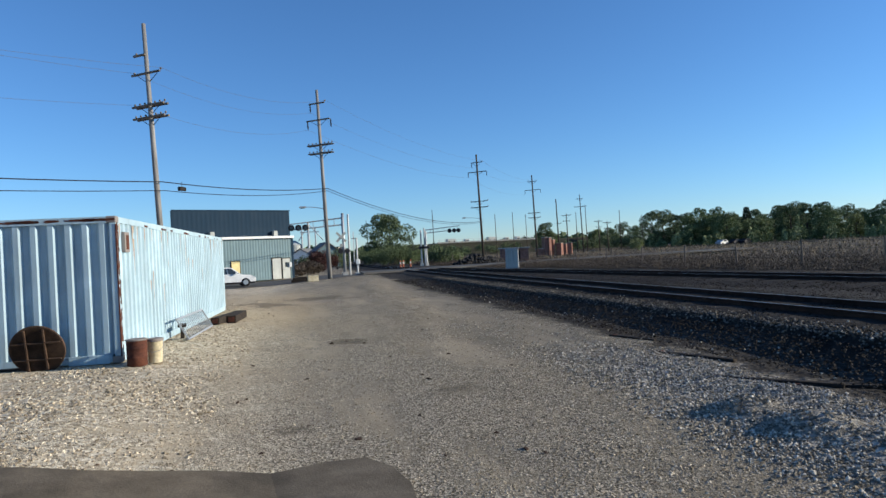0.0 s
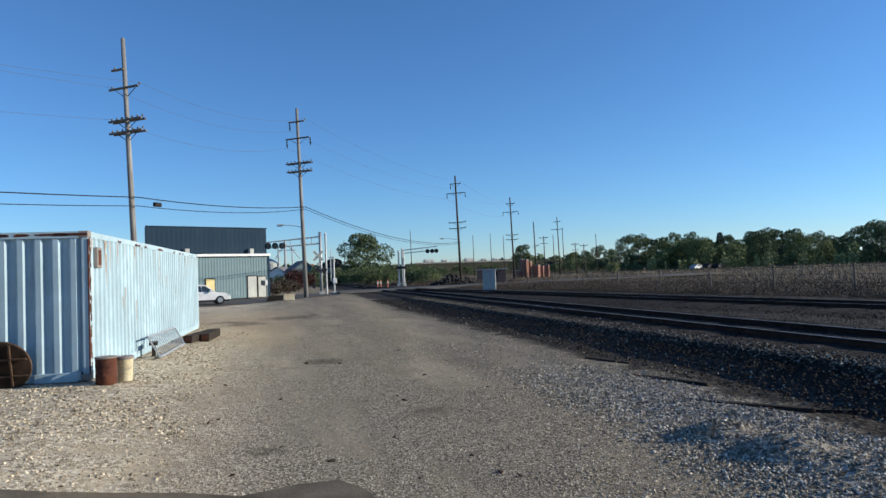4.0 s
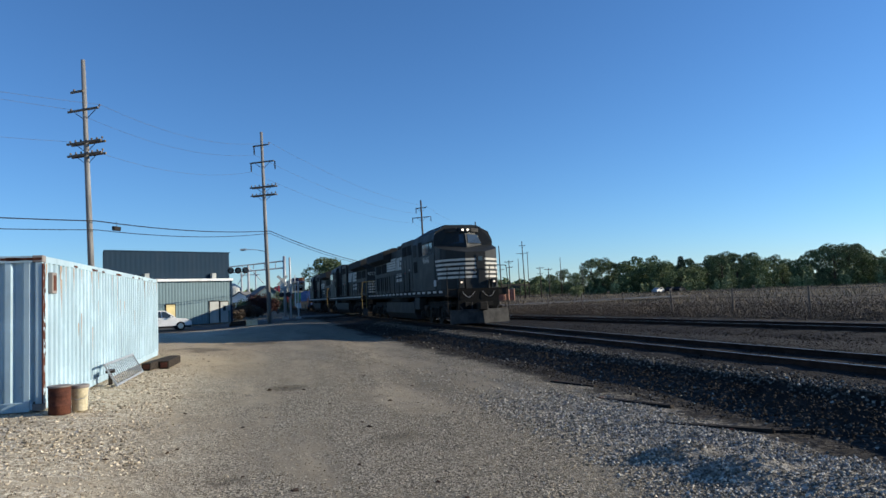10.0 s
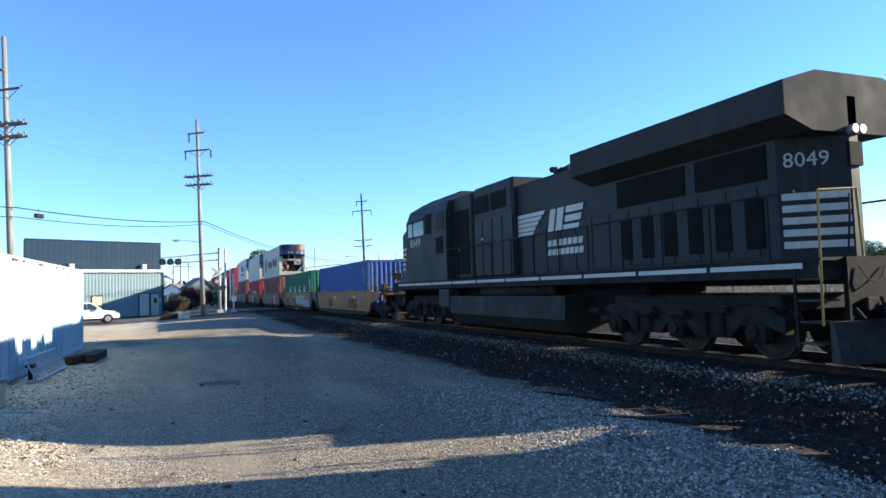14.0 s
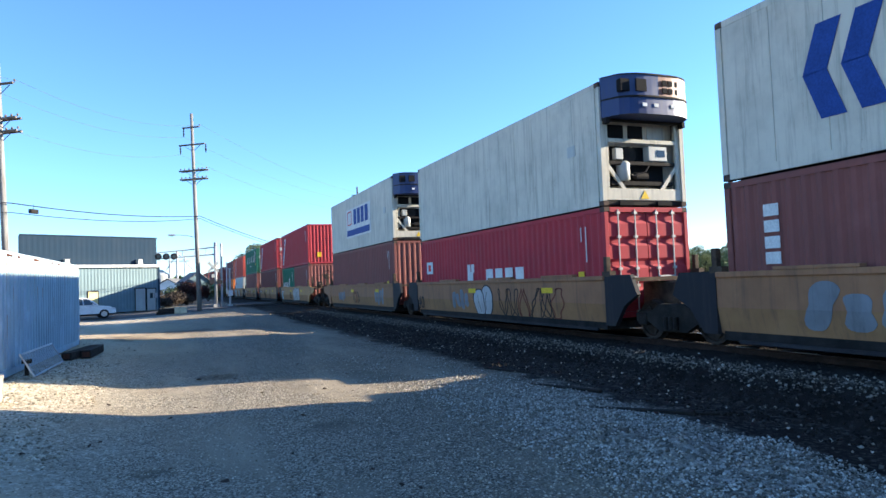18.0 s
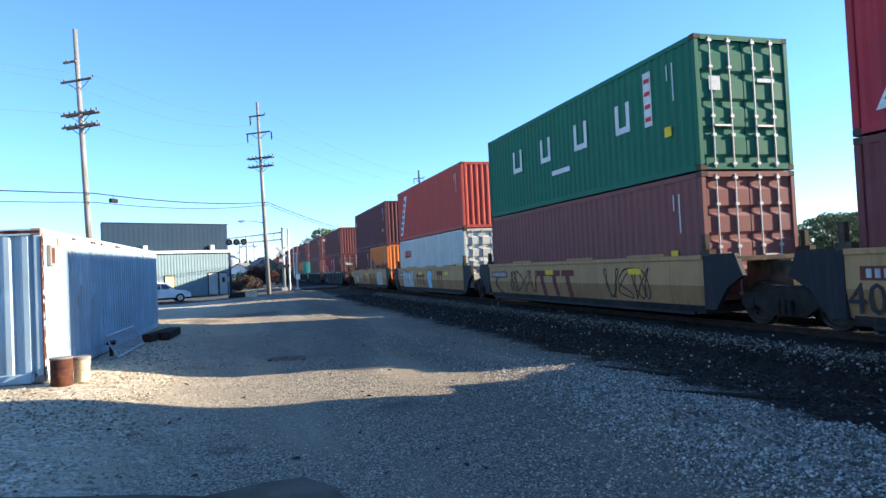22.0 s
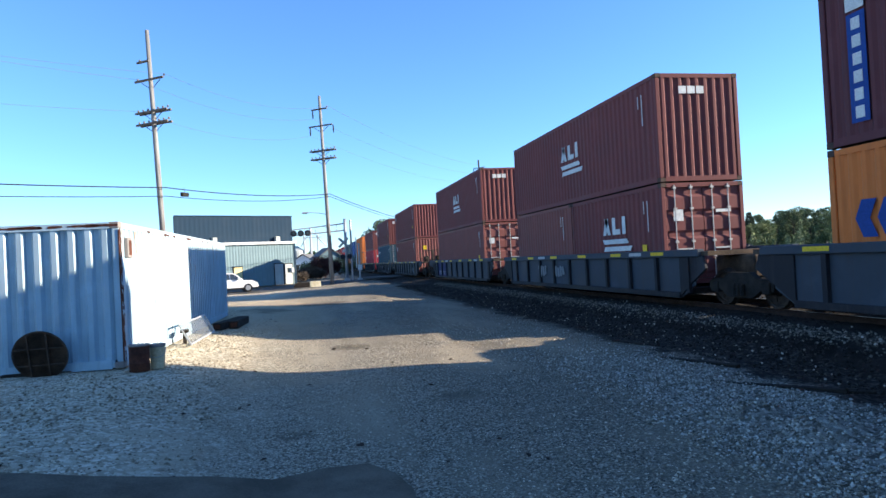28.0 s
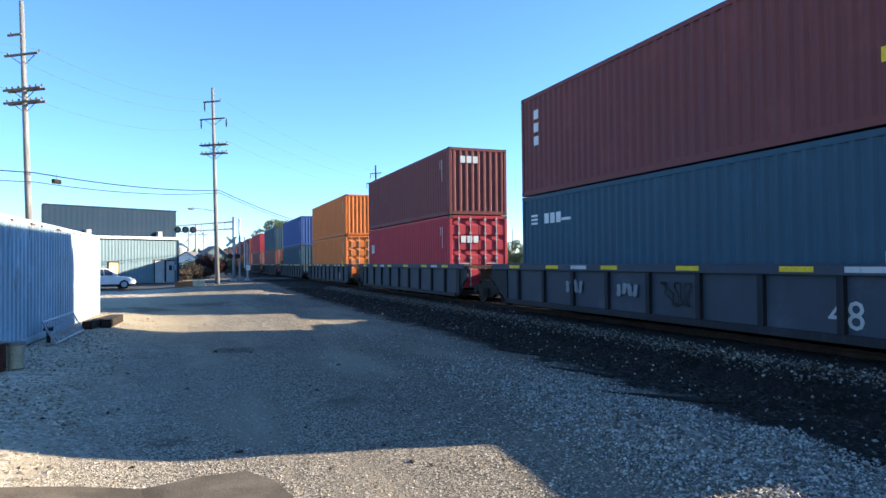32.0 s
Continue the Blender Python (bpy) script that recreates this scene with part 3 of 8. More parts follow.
def car_frame_mesh():
    """Cast side frame of a two-axle truck, in the plane of the wheels' outer face."""
    def build():
        bm = bmesh.new()
        out = [(-1.1, 0.42), (-1.12, 0.6), (-0.95, 0.68), (-0.6, 0.68), (-0.35, 0.82), (0.35, 0.82), (0.6, 0.68), (0.95, 0.68), (1.12, 0.6), (1.1, 0.42), (0.72, 0.44), (0.4, 0.26), (-0.4, 0.26), (-0.72, 0.44)]
        prism(bm, out, -0.07, 0.07, "x")
        for s in (-1, 1):
            bx(bm, -0.11, 0.11, s * 0.89 - 0.13, s * 0.89 + 0.13, 0.36, 0.62, 0.02)
        for k in (-0.14, 0.0, 0.14):
            tube(bm, (-0.1, k, 0.3), (-0.1, k, 0.56), 0.055, None, 8)
        return bm

    return once("side_frame", build, M["gear"])


def bogie(parent, y):
    """A two-axle truck as parts of its car."""
    for s in (-1, 1):
        use("side_frame", car_frame_mesh(), parent, pose(s * 0.99, y, 0.18))
    use("bolster", once("bolster", lambda: box(-1.05, 1.05, -0.2, 0.2, 0.42, 0.66, 0.03), M["gear"]), parent, pose(0, y, 0.18))
    add_wheels(parent, (y - 0.89, y + 0.89), 0.42)


def loco_frame_mesh():
    def build():
        bm = bmesh.new()
        out = [(-2.55, 0.5), (-2.55, 0.75), (-2.2, 0.95), (-1.3, 0.98), (1.3, 0.98), (2.2, 0.95), (2.55, 0.75), (2.55, 0.5), (2.2, 0.62), (1.6, 0.62), (1.35, 0.38), (0.5, 0.38), (0.25, 0.62), (-0.25, 0.62), (-0.5, 0.38), (-1.35, 0.38), (-1.6, 0.62), (-2.2, 0.62)]
        prism(bm, out, -0.09, 0.09, "x")
        for c in (-1.95, 0.0, 1.95):
            bx(bm, -0.16, 0.12, c - 0.2, c + 0.2, 0.32, 0.72, 0.05)
            tube(bm, (-0.22, c, 0.52), (-0.1, c, 0.52), 0.13, None, 12)
        for c in (-1.0, 1.0):
            for u in (-0.2, 0.2):
                tube(bm, (-0.14, c + u, 0.42), (-0.14, c + u, 0.86), 0.075, None, 8)
            bx(bm, -0.2, 0.0, c - 0.42, c + 0.42, 0.84, 0.94)
        for c in (-0.45, 0.5, 2.3):
            tube(bm, (-0.25, c, 0.8), (-0.25, c + 0.4, 0.8), 0.08, None, 8)
        return bm

    return once("truck_frame", build, M["gear"])


def side_marks(lo, s, lead, style):
    """Slanted stripes, the railway's mark as plain shapes, and its name as plain bars; they read towards the viewer's right on both sides."""
    x = s * 0.948
    up = 0.2 if lead else 0.05

    def shape(name, quad):
        bm = bmesh.new()
        if style:  # a smaller set, nearer to the cab
            quad = [(10.65 + (y - 11.25) * 0.83, 3.02 + (z - 3.2) * 0.82) for y, z in quad]
        prism(bm, [(y if s > 0 else 27.4 - y, z + up) for y, z in quad], x - 0.004, x + 0.004, "x")
        part(name, bm, M["loco_white"], lo)

    h = 0.72 / 9
    for k in range(5):
        z = 3.2 + 2 * k * h
        a, b = (11.05, 13.75 + 0.1 * (z - 3.2)) if lead else (11.25 + 0.25 * (z - 3.2), 12.95 + 1.3 * (z - 3.2) ** 1.2)
        shape("stripe", [(a, z), (b, z), (b + 0.1, z + h * 1.62), (a + 0.02, z + h * 1.62)])
    # the mark: two slanted blocks, then three heavy bars, all leaning forwards
    def slanted(u0, u1, z0, z1):
        k = 0.28
        shape("emblem_shape", [(u0 + k * (z0 - 3.2), z0), (u1 + k * (z0 - 3.2), z0), (u1 + k * (z1 - 3.2), z1), (u0 + k * (z1 - 3.2), z1)])

    slanted(13.95, 14.3, 3.16, 3.94)
    slanted(14.4, 14.78, 3.16, 3.94)
    for z, u0, u1 in ((3.16, 14.86, 15.75), (3.45, 14.92, 15.82), (3.74, 14.9, 15.86)):
        slanted(u0, u1, z, z + 0.2)
    for r, z in enumerate((2.72, 2.42)):
        n = 7 + r
        for k in range(n):
            u = 13.9 + k * 2.1 / n
            shape("name_bar", [(u, z), (u + 1.6 / n, z), (u + 1.6 / n + 0.05, z + 0.2), (u + 0.05, z + 0.2)])


def locomotive(number, lit, style):
    """A six-axle road engine: cab end at y 0. style 1 has the larger winged radiators."""
    lo = thing("locomotive", "black wide-cab diesel locomotive with white stripes and lettering", "locomotive", "locomotives")
    blk = M["loco_black"]
    SILL = 1.93
    f = bmesh.new()
    prism(f, [(-1.5, SILL - 0.05), (-1.5, SILL - 0.3), (-0.7, SILL - 0.42), (0.7, SILL - 0.42), (1.5, SILL - 0.3), (1.5, SILL - 0.05)], 0.75, 21.55, "y")
    part("underframe", f, M["dark_steel"], lo)
    part("centre_sill", box(-0.85, 0.85, 5.2, 16.8, 0.95, SILL - 0.4, 0.05), M["grille"], lo)
    part("walkway", box(-1.52, 1.52, 0.72, 21.6, SILL - 0.05, SILL), M["dark_steel"], lo)
    # white dashes along the walkway's edge
    if lit:
        dash, n, gap = once("short_sill_dash", lambda: box(-0.004, 0.004, 0, 0.56, 0, 0.1), M["loco_white"]), 19, 1.02
    else:
        dash, n, gap = once("long_sill_dash", lambda: box(-0.004, 0.004, 0, 1.9, 0, 0.085), M["loco_white"]), 10, 2.0
    for k in range(n):
        for s in (-1, 1):
            use("sill_dash", dash, lo, pose(s * 1.525, 1.4 + k * gap, SILL - 0.16))
    # fuel tank
    t = bmesh.new()
    prism(t, [(-1.45, 1.35), (-1.47, 0.75), (-1.25, 0.42), (1.25, 0.42), (1.47, 0.75), (1.45, 1.35)], 7.0, 14.4, "y")
    part("fuel_tank", t, M["tank"], lo)
    for s in (-1, 1):
        part("air_tank", tube(bmesh.new(), (s * 1.2, 9.2, 1.5), (s * 1.2, 13.6, 1.5), 0.15, None, 12), M["gear"], lo, smooth=True)
        part("battery_box", box(s * 1.25 - 0.22, s * 1.25 + 0.22, 5.9, 6.9, 0.95, 1.6, 0.03), M["loco_black"], lo)
    # trucks
    for c in (4.1, 18.1):
        for s in (-1, 1):
            m = pose(s * 1.12, c, 0.2) if s < 0 else pose(s * 1.12, c, 0.2, 0, 0, 180)
            use("truck_frame", loco_frame_mesh(), lo, m)
        use("truck_bolster", once("truck_bolster", lambda: box(-1.0, 1.0, -2.3, 2.3, 0.85, 1.15, 0.04), M["gear"]), lo, pose(0, c, 0.2))
        add_wheels(lo, (c - 1.95, c, c + 1.95), 0.53)
    # nose and cab
    w = bmesh.new()
    prism(w, [(-0.5, 0.86), (0.5, 0.86), (1.26, 1.5), (1.44, 1.86), (1.5, 2.56), (-1.5, 2.56), (-1.44, 1.86), (-1.26, 1.5)], SILL, 3.62, "z")
    for v in w.verts:
        if v.co.z > 3:
            v.co.z += (v.co.y - 0.78) * 0.25
    bmesh.ops.recalc_face_normals(w, faces=w.faces[:])
    part("nose", w, blk, lo)
    c = bmesh.new()
    prism(c, [(-1.52, SILL), (-1.52, 4.32), (-1.38, 4.76), (-0.8, 5.1), (0.8, 5.1), (1.38, 4.76), (1.52, 4.32), (1.52, SILL)], 2.5, 6.9, "y")
    for v in c.verts:
        if v.co.y < 3 and v.co.z > 4.0:
            v.co.y += (v.co.z - 4.0) * 0.3
    part("cab", c, blk, lo)
    # raked brow over two windscreens that meet at the middle
    br = bmesh.new()
    prism(br, [(0.0, 2.0), (1.36, 2.75), (1.36, 3.2), (-1.36, 3.2), (-1.36, 2.75)], 3.9, 4.94, "z")
    for v in br.verts:
        if v.co.z > 4.5:
            v.co.y += 0.3
            v.co.x *= 0.74
    part("cab_brow", br, blk, lo)
    part("roof_cap", box(-0.75, 0.75, 3.2, 6.6, 5.09, 5.16, 0.02), M["loco_roof"], lo)
    # windows
    for s in (-1, 1):
        for y0, y1 in ((2.85, 3.35), (3.5, 4.65)):
            part("side_window", box(s * 1.522 - 0.012, s * 1.522 + 0.012, y0, y1, 3.72, 4.26), M["glass"], lo)
        part("window_shade", box(s * 1.53 - 0.05, s * 1.53 + 0.05, 2.8, 4.75, 4.3, 4.35), M["loco_black"], lo)
        part("window_frame", box(s * 1.525 - 0.012, s * 1.525 + 0.012, 3.37, 3.48, 3.66, 4.3), M["plow"], lo)
        part("louvre_panel", box(s * 1.522 - 0.014, s * 1.522 + 0.014, 4.85, 5.45, 3.7, 4.45), M["grille"], lo)
        part("louvre_panel", box(s * 1.522 - 0.014, s * 1.522 + 0.014, 5.9, 6.6, 2.9, 3.5), M["grille"], lo)
        part("cab_door", box(s * 1.522 - 0.014, s * 1.522 + 0.014, 6.0, 6.7, 3.75, 4.4), M["loco_roof"], lo)
        ws = bmesh.new()
        a0, a1 = Vector((s * 0.1, 2.055, 3.9)), Vector((s * 1.3, 2.717, 3.9))
        b0, b1 = Vector((s * 0.08, 2.345, 4.94)), Vector((s * 0.962, 3.017, 4.94))
        quad = [a0.lerp(b0, 0.24), a1.lerp(b1, 0.24), a1.lerp(b1, 0.66), a0.lerp(b0, 0.66)]
        out = Vector((s * 0.5, -0.83, 0.26)).normalized() * 0.02
        vs = [ws.verts.new(p + out) for p in quad] + [ws.verts.new(p - out) for p in quad]
        for fc in ((0, 1, 2, 3), (7, 6, 5, 4), (0, 4, 5, 1), (1, 5, 6, 2), (2, 6, 7, 3), (3, 7, 4, 0)):
            ws.faces.new([vs[i] for i in fc])
        bmesh.ops.recalc_face_normals(ws, faces=ws.faces[:])
        part("windshield", ws, M["glass"], lo)
        nb = part("number_board", box(-0.3, 0.3, -0.06, 0.12, 0, 0.19, 0.01), M["plow"], lo)
        nb.matrix_basis = pose(s * 0.6, 2.62, 4.73, 0, 0, s * 33)
        for k, (y0, z0, mt) in enumerate(((7.3, 2.9, "mark_red"), (9.05, 3.15, "spray_white"), (10.2, 3.0, "mark_red"))):
            part("warning_plate", box(s * 1.15 - 0.012 - (0.07 if k == 0 else 0), s * 1.15 + 0.012 + (0.075 if k == 0 else 0), y0, y0 + 0.12, z0, z0 + 0.08), M[mt], lo)
    lamp = M["lit_lamp"] if lit else M["chrome"]
    for s in (-1, 1):
        part("headlight", tube(bmesh.new(), (s * 0.13, 2.16, 4.8), (s * 0.13, 2.6, 4.8), 0.048, None, 14), lamp, lo, "lit headlight" if lit else "")
        part("ditch_light", tube(bmesh.new(), (s * 0.8, 0.62, 2.22), (s * 0.8, 0.8, 2.22), 0.045, None, 14), M["dim_lamp"] if lit else lamp, lo, "dimly lit ditch light" if lit else "")
    for s in (-1, 1):
        part("light_box", box(s * 0.8 - 0.13, s * 0.8 + 0.13, 0.7, 0.95, 1.94, 2.36, 0.02), blk, lo)
    part("nose_door", box(0.02, 0.44, 0.835, 0.862, 2.1, 3.5, 0.01), blk, lo)
    part("nose_door_window", box(0.12, 0.34, 0.828, 0.84, 3.2, 3.42, 0.005), M["glass"], lo)
    part("nose_latch", box(-0.12, -0.02, 0.82, 0.86, 2.7, 2.86, 0.01), M["plow"], lo)
    part("headlight_case", box(-0.27, 0.27, 2.2, 2.75, 4.68, 4.92, 0.03), blk, lo)
    h = (3.34 - 2.42) / 9
    for k in range(5):
        z = 2.42 + 2 * k * h
        for s in (-1, 1):
            bm = bmesh.new()
            e = 2.2 + (z - 2.42) * 0.36
            prism(bm, [(s * 0.003, 0.852), (s * 0.503, 0.852), (s * 1.266, 1.494), (s * 1.449, 1.857), (s * (1.449 + 0.0857 * (e - 1.86)), e), (s * (1.435 + 0.0857 * (e - 1.86)), e), (s * 1.43, 1.87), (s * 1.25, 1.51), (s * 0.497, 0.868), (s * 0.003, 0.868)], z, z + h, "z")
            part("nose_stripe", bm, M["loco_white"], lo)
    # pilot, plow, coupler, steps at both ends
    for end in (0, 1):
        m = Matrix.Identity(4) if end == 0 else pose(0, 22.3, 0, 0, 0, 180)
        o = part("pilot", box(-1.0, 1.0, 0.66, 0.74, 0.75, SILL), M["grille"], lo)
        o.matrix_basis = m
        p = bmesh.new()
        prism(p, [(0.0, -0.02), (1.42, 0.52), (1.42, 0.68), (-1.42, 0.68), (-1.42, 0.52)], 0.34, 0.96, "z")
        for v in p.verts:
            if v.co.z > 0.8 and v.co.y < 0.6:
                v.co.y += 0.2 if abs(v.co.x) < 0.1 else 0.1
        o = part("plow", p, M["plow"], lo, "worn dark-grey steel plow")
        o.matrix_basis = m
        q = bmesh.new()
        bx(q, -0.14, 0.14, 0.08, 0.7, 0.98, 1.24, 0.03)
        bx(q, -0.2, 0.2, 0.0, 0.22, 0.92, 1.3, 0.04)
        o = part("coupler", q, M["gear"], lo)
        o.matrix_basis = m
        for s in (-1, 1):
            for k in range(4):
                o = part("step", box(s * 1.28 - 0.2, s * 1.28 + 0.2, 0.75, 1.15, 0.6 + k * 0.33, 0.63 + k * 0.33), M["deck"], lo)
                o.matrix_basis = m
            o = part("step_stringer", box(s * 1.5 - 0.012, s * 1.5 + 0.012, 1.15, 1.2, 0.55, SILL), M["dark_steel"], lo)
            o.matrix_basis = m
            hr = pipe(bmesh.new(), [(s * 1.48, 0.74, 0.9), (s * 1.5, 0.7, 2.2), (s * 1.45, 0.72, 2.95), (s * 0.62, 0.72, 3.0), (s * 0.55, 0.72, SILL)], 0.02)
            o = part("end_handrail", hr, M["dark_steel"] if end == 0 else M["grab_yellow"], lo)
            o.matrix_basis = m
            hose = pipe(bmesh.new(), [(s * 0.35, 0.62, 1.3), (s * 0.42, 0.45, 0.85), (s * 0.75, 0.45, 0.8), (s * 0.95, 0.6, 1.15)], 0.025)
            o = part("air_hose", hose, M["wire"], lo)
            o.matrix_basis = m
            chain = pipe(bmesh.new(), [(s * 0.2, 0.64, 1.78), (s * 0.34, 0.6, 1.6), (s * 0.5, 0.58, 1.52), (s * 0.66, 0.6, 1.6), (s * 0.78, 0.64, 1.78)], 0.009)
            o = part("safety_chain", chain, M["bar_steel"] if lit else M["gear"], lo)
            o.matrix_basis = m
            o = part("hose_bracket", box(s * 0.55 - 0.12, s * 0.55 + 0.12, 0.6, 0.66, 1.1, 1.3, 0.01), M["gear"], lo)
            o.matrix_basis = m
            o = part("end_grab", pipe(bmesh.new(), [(s * 0.9, 0.7, 2.0), (s * 0.92, 0.62, 2.6), (s * 0.85, 0.66, 2.9)], 0.016), M["dark_steel"], lo)
            o.matrix_basis = m
    # hood
    hood = bmesh.new()
    bx(hood, -1.2, 1.2, 6.9, 8.4, SILL, 4.84, 0.06)
    part("equipment_cabinet", hood, blk, lo)
    part("dynamic_brake_housing", box(-1.12, 1.12, 8.4, 11.2, SILL, 4.92, 0.08), blk, lo)
    back = 0.45 if style else 0.0
    eh = bmesh.new()
    prism(eh, [(-0.92, 11.2), (0.92, 11.2), (0.92, 20.85 - back), (0.1, 21.6 - back), (-0.1, 21.6 - back), (-0.92, 20.85 - back)], SILL, 4.62, "z")
    part("engine_hood", eh, blk, lo)
    for s in (-1, 1):
        a, b = Vector((s * 0.92, 20.85 - back, 0)), Vector((s * 0.1, 21.6 - back, 0))
        out = Vector((s * 0.675, 0.738, 0))
        for k in range(5):
            z = 2.12 + 2 * k * h
            bm = bmesh.new()
            q0, q1 = a.lerp(b, 0.05), a.lerp(b, 0.97)
            prism(bm, [tuple((p + out * e)[:2]) for p, e in ((q0, 0.008), (q1, 0.008), (q1, -0.01), (q0, -0.01))], z, z + h * 1.15, "z")
            part("hood_end_stripe", bm, M["loco_white"], lo)
        right = Vector((0, 0, 1)).cross(out)
        start = a.lerp(b, 0.5) + out * 0.01 - right * 0.46
        m = Matrix(((right.x, 0, out.x, start.x), (right.y, 0, out.y, start.y), (0, 1, 0, 3.5), (0, 0, 0, 1)))
        lettering("rear_number", number, 0.36, M["loco_white"], lo, m)
    part("number_window", box(-0.16, 0.16, 21.58 - back, 21.64 - back, 3.45, 3.85, 0.01), M["grille"], lo)
    for u in (-0.09, 0.09):
        part("rear_headlight", tube(bmesh.new(), (u, 21.55 - back, 4.05), (u, 21.72 - back, 4.05), 0.075, None, 12), M["chrome"], lo)
    part("exhaust_housing", box(-0.55, 0.55, 13.75, 14.45, 4.6, 4.93, 0.03), M["loco_roof"], lo)
    part("exhaust_rim", box(-0.59, 0.59, 13.7, 14.5, 4.92, 4.98, 0.015), M["loco_black"], lo)
    part("exhaust_base", box(-0.66, 0.66, 13.55, 14.75, 4.6, 4.68, 0.02), M["loco_black"], lo)
    part("roof_hatch", box(-0.55, 0.55, 11.6, 12.3, 4.61, 4.66, 0.015), M["loco_black"], lo)
    part("lifting_lug", box(-0.84, -0.78, 13.2, 13.36, 4.6, 4.74, 0.01), M["loco_black"], lo)
    hn = bmesh.new()
    for k, u in enumerate((-0.4, 0.0, 0.3)):
        tube(hn, (u, 12.55, 4.86 + 0.03 * (k % 2)), (u, 13.02 + 0.06 * k, 4.86 + 0.03 * (k % 2)), 0.04, 0.1, 10)
        tube(hn, (u + 0.11, 12.62, 4.92), (u + 0.11, 12.36, 4.92), 0.04, 0.09, 10)
    bx(hn, -0.48, 0.48, 12.54, 12.66, 4.58, 4.9)
    part("horn", hn, M["dark_steel"], lo)
    w = bmesh.new()
    wide = 1.52 if style else 1.45
    top = 5.0 if style else 4.95
    prism(w, [(-0.92, 4.0), (-wide, 4.22), (-wide, top - 0.22), (-0.8, top), (0.8, top), (wide, top - 0.22), (wide, 4.22), (0.92, 4.0)], 15.0, 21.15, "y")
    part("radiator_housing", w, M["loco_roof"], lo)
    for s in (-1, 1):
        g = bmesh.new()
        prism(g, [(s * 0.93, 4.02), (s * (wide - 0.06), 4.2), (s * (wide - 0.06), 4.22), (s * 0.93, 4.06)], 15.3, 20.9, "y")
        part("radiator_underside", g, M["grille"], lo)
        for y0, y1, z0, z1 in ((16.0, 18.2, 3.35, 3.95), (18.5, 20.2, 3.35, 3.95)):
            part("intake_grille", box(s * 0.925 - 0.02, s * 0.925 + 0.02, y0, y1, z0, z1), M["grille"], lo)
        for y0, y1 in ((8.6, 9.6), (9.8, 10.8)):
            gr = part("brake_grille", box(s * 1.125 - 0.02, s * 1.125 + 0.02, y0, y1, 4.05, 4.6), M["grille"], lo)
        part("cabinet_vent", box(s * 1.205 - 0.02, s * 1.205 + 0.02, 7.1, 8.2, 2.1, 4.3), M["grille"], lo)
        door = once("hood_door", lambda: box(-0.012, 0.012, 0, 0.66, 0, 1.25, 0.006), blk)
        for k in range(12):
            use("hood_door", door, lo, pose(s * 0.93, 11.4 + k * 0.72, 2.0))
        for k in range(3, 7):
            use("cabinet_door", once("cabinet_door", lambda: box(-0.012, 0.012, 0, 0.6, 0, 1.8, 0.006), blk), lo, pose(s * (1.21 if k < 3 else 1.13), 6.25 + k * 0.7 + (0.15 if k > 2 else 0), 2.0))
        # dark engine-room openings towards the rear
        for k in range(6):
            part("hood_opening", box(s * 0.945 - 0.006, s * 0.945 + 0.006, 16.1 + k * 0.72, 16.5 + k * 0.72, 2.15, 3.05), M["grille"], lo)
        post = once("handrail_post", lambda: tube(bmesh.new(), (0, 0, 0), (0, 0, 1.05), 0.02, None, 6), M["dark_steel"])
        for k in range(12):
            use("handrail_post", post, lo, pose(s * 1.49, 6.6 + k * 1.28, SILL))
        part("handrail", tube(bmesh.new(), (s * 1.49, 6.3, SILL + 1.05), (s * 1.49, 21.2, SILL + 1.05), 0.022, None, 6), M["dark_steel"], lo)
        # stripes, the railway's mark as plain shapes, and its name as plain bars
        side_marks(lo, s, lit, style)
        m = (Matrix.Translation((-1.53, 4.7, 3.3)) @ ON_DRIVE) if s < 0 else (Matrix.Translation((1.53, 3.05, 3.3)) @ ON_FAR)
        lettering("unit_number", number, 0.47, M["loco_white"], lo, m @ Matrix.Diagonal((1.3, 1.0, 1.0, 1.0)))
        if lit:
            part("cab_side_panel", box(s * 1.526 - 0.01, s * 1.526 + 0.01, 2.35, 2.75, 2.1, 2.4), M["spray_white"], lo)
    return lo


LOCOS = [(-140.0, "9646", True, 0, False), (-117.25, "9772", False, 0, True), (-94.9, "8049", False, 1, True)]
for y, number, lit, style, turned in LOCOS:
    lo = locomotive(number, lit, style)
    rides(lo, y + (22.3 if turned else 0), turned=turned)

# ---- well cars ----


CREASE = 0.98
# Grimy ochre, darkened for the shade on the inward-leaning lower sides.
M["well_shade"] = paint("grimy_shade_ochre_paint", (0.32, 0.165, 0.072), 0.7, 0.8, 0.65, 0.1)


def raked(bm, s):
    """Leans what lies below the crease inwards."""
    for v in bm.verts:
        if v.co.z < CREASE:
            v.co.x -= s * 0.17 * (CREASE - v.co.z)
    return bm


def creased(bm):
    bmesh.ops.bisect_plane(bm, geom=bm.verts[:] + bm.edges[:] + bm.faces[:], plane_co=(0, 0, CREASE), plane_no=(0, 0, 1))
    return raked(bm, -1)


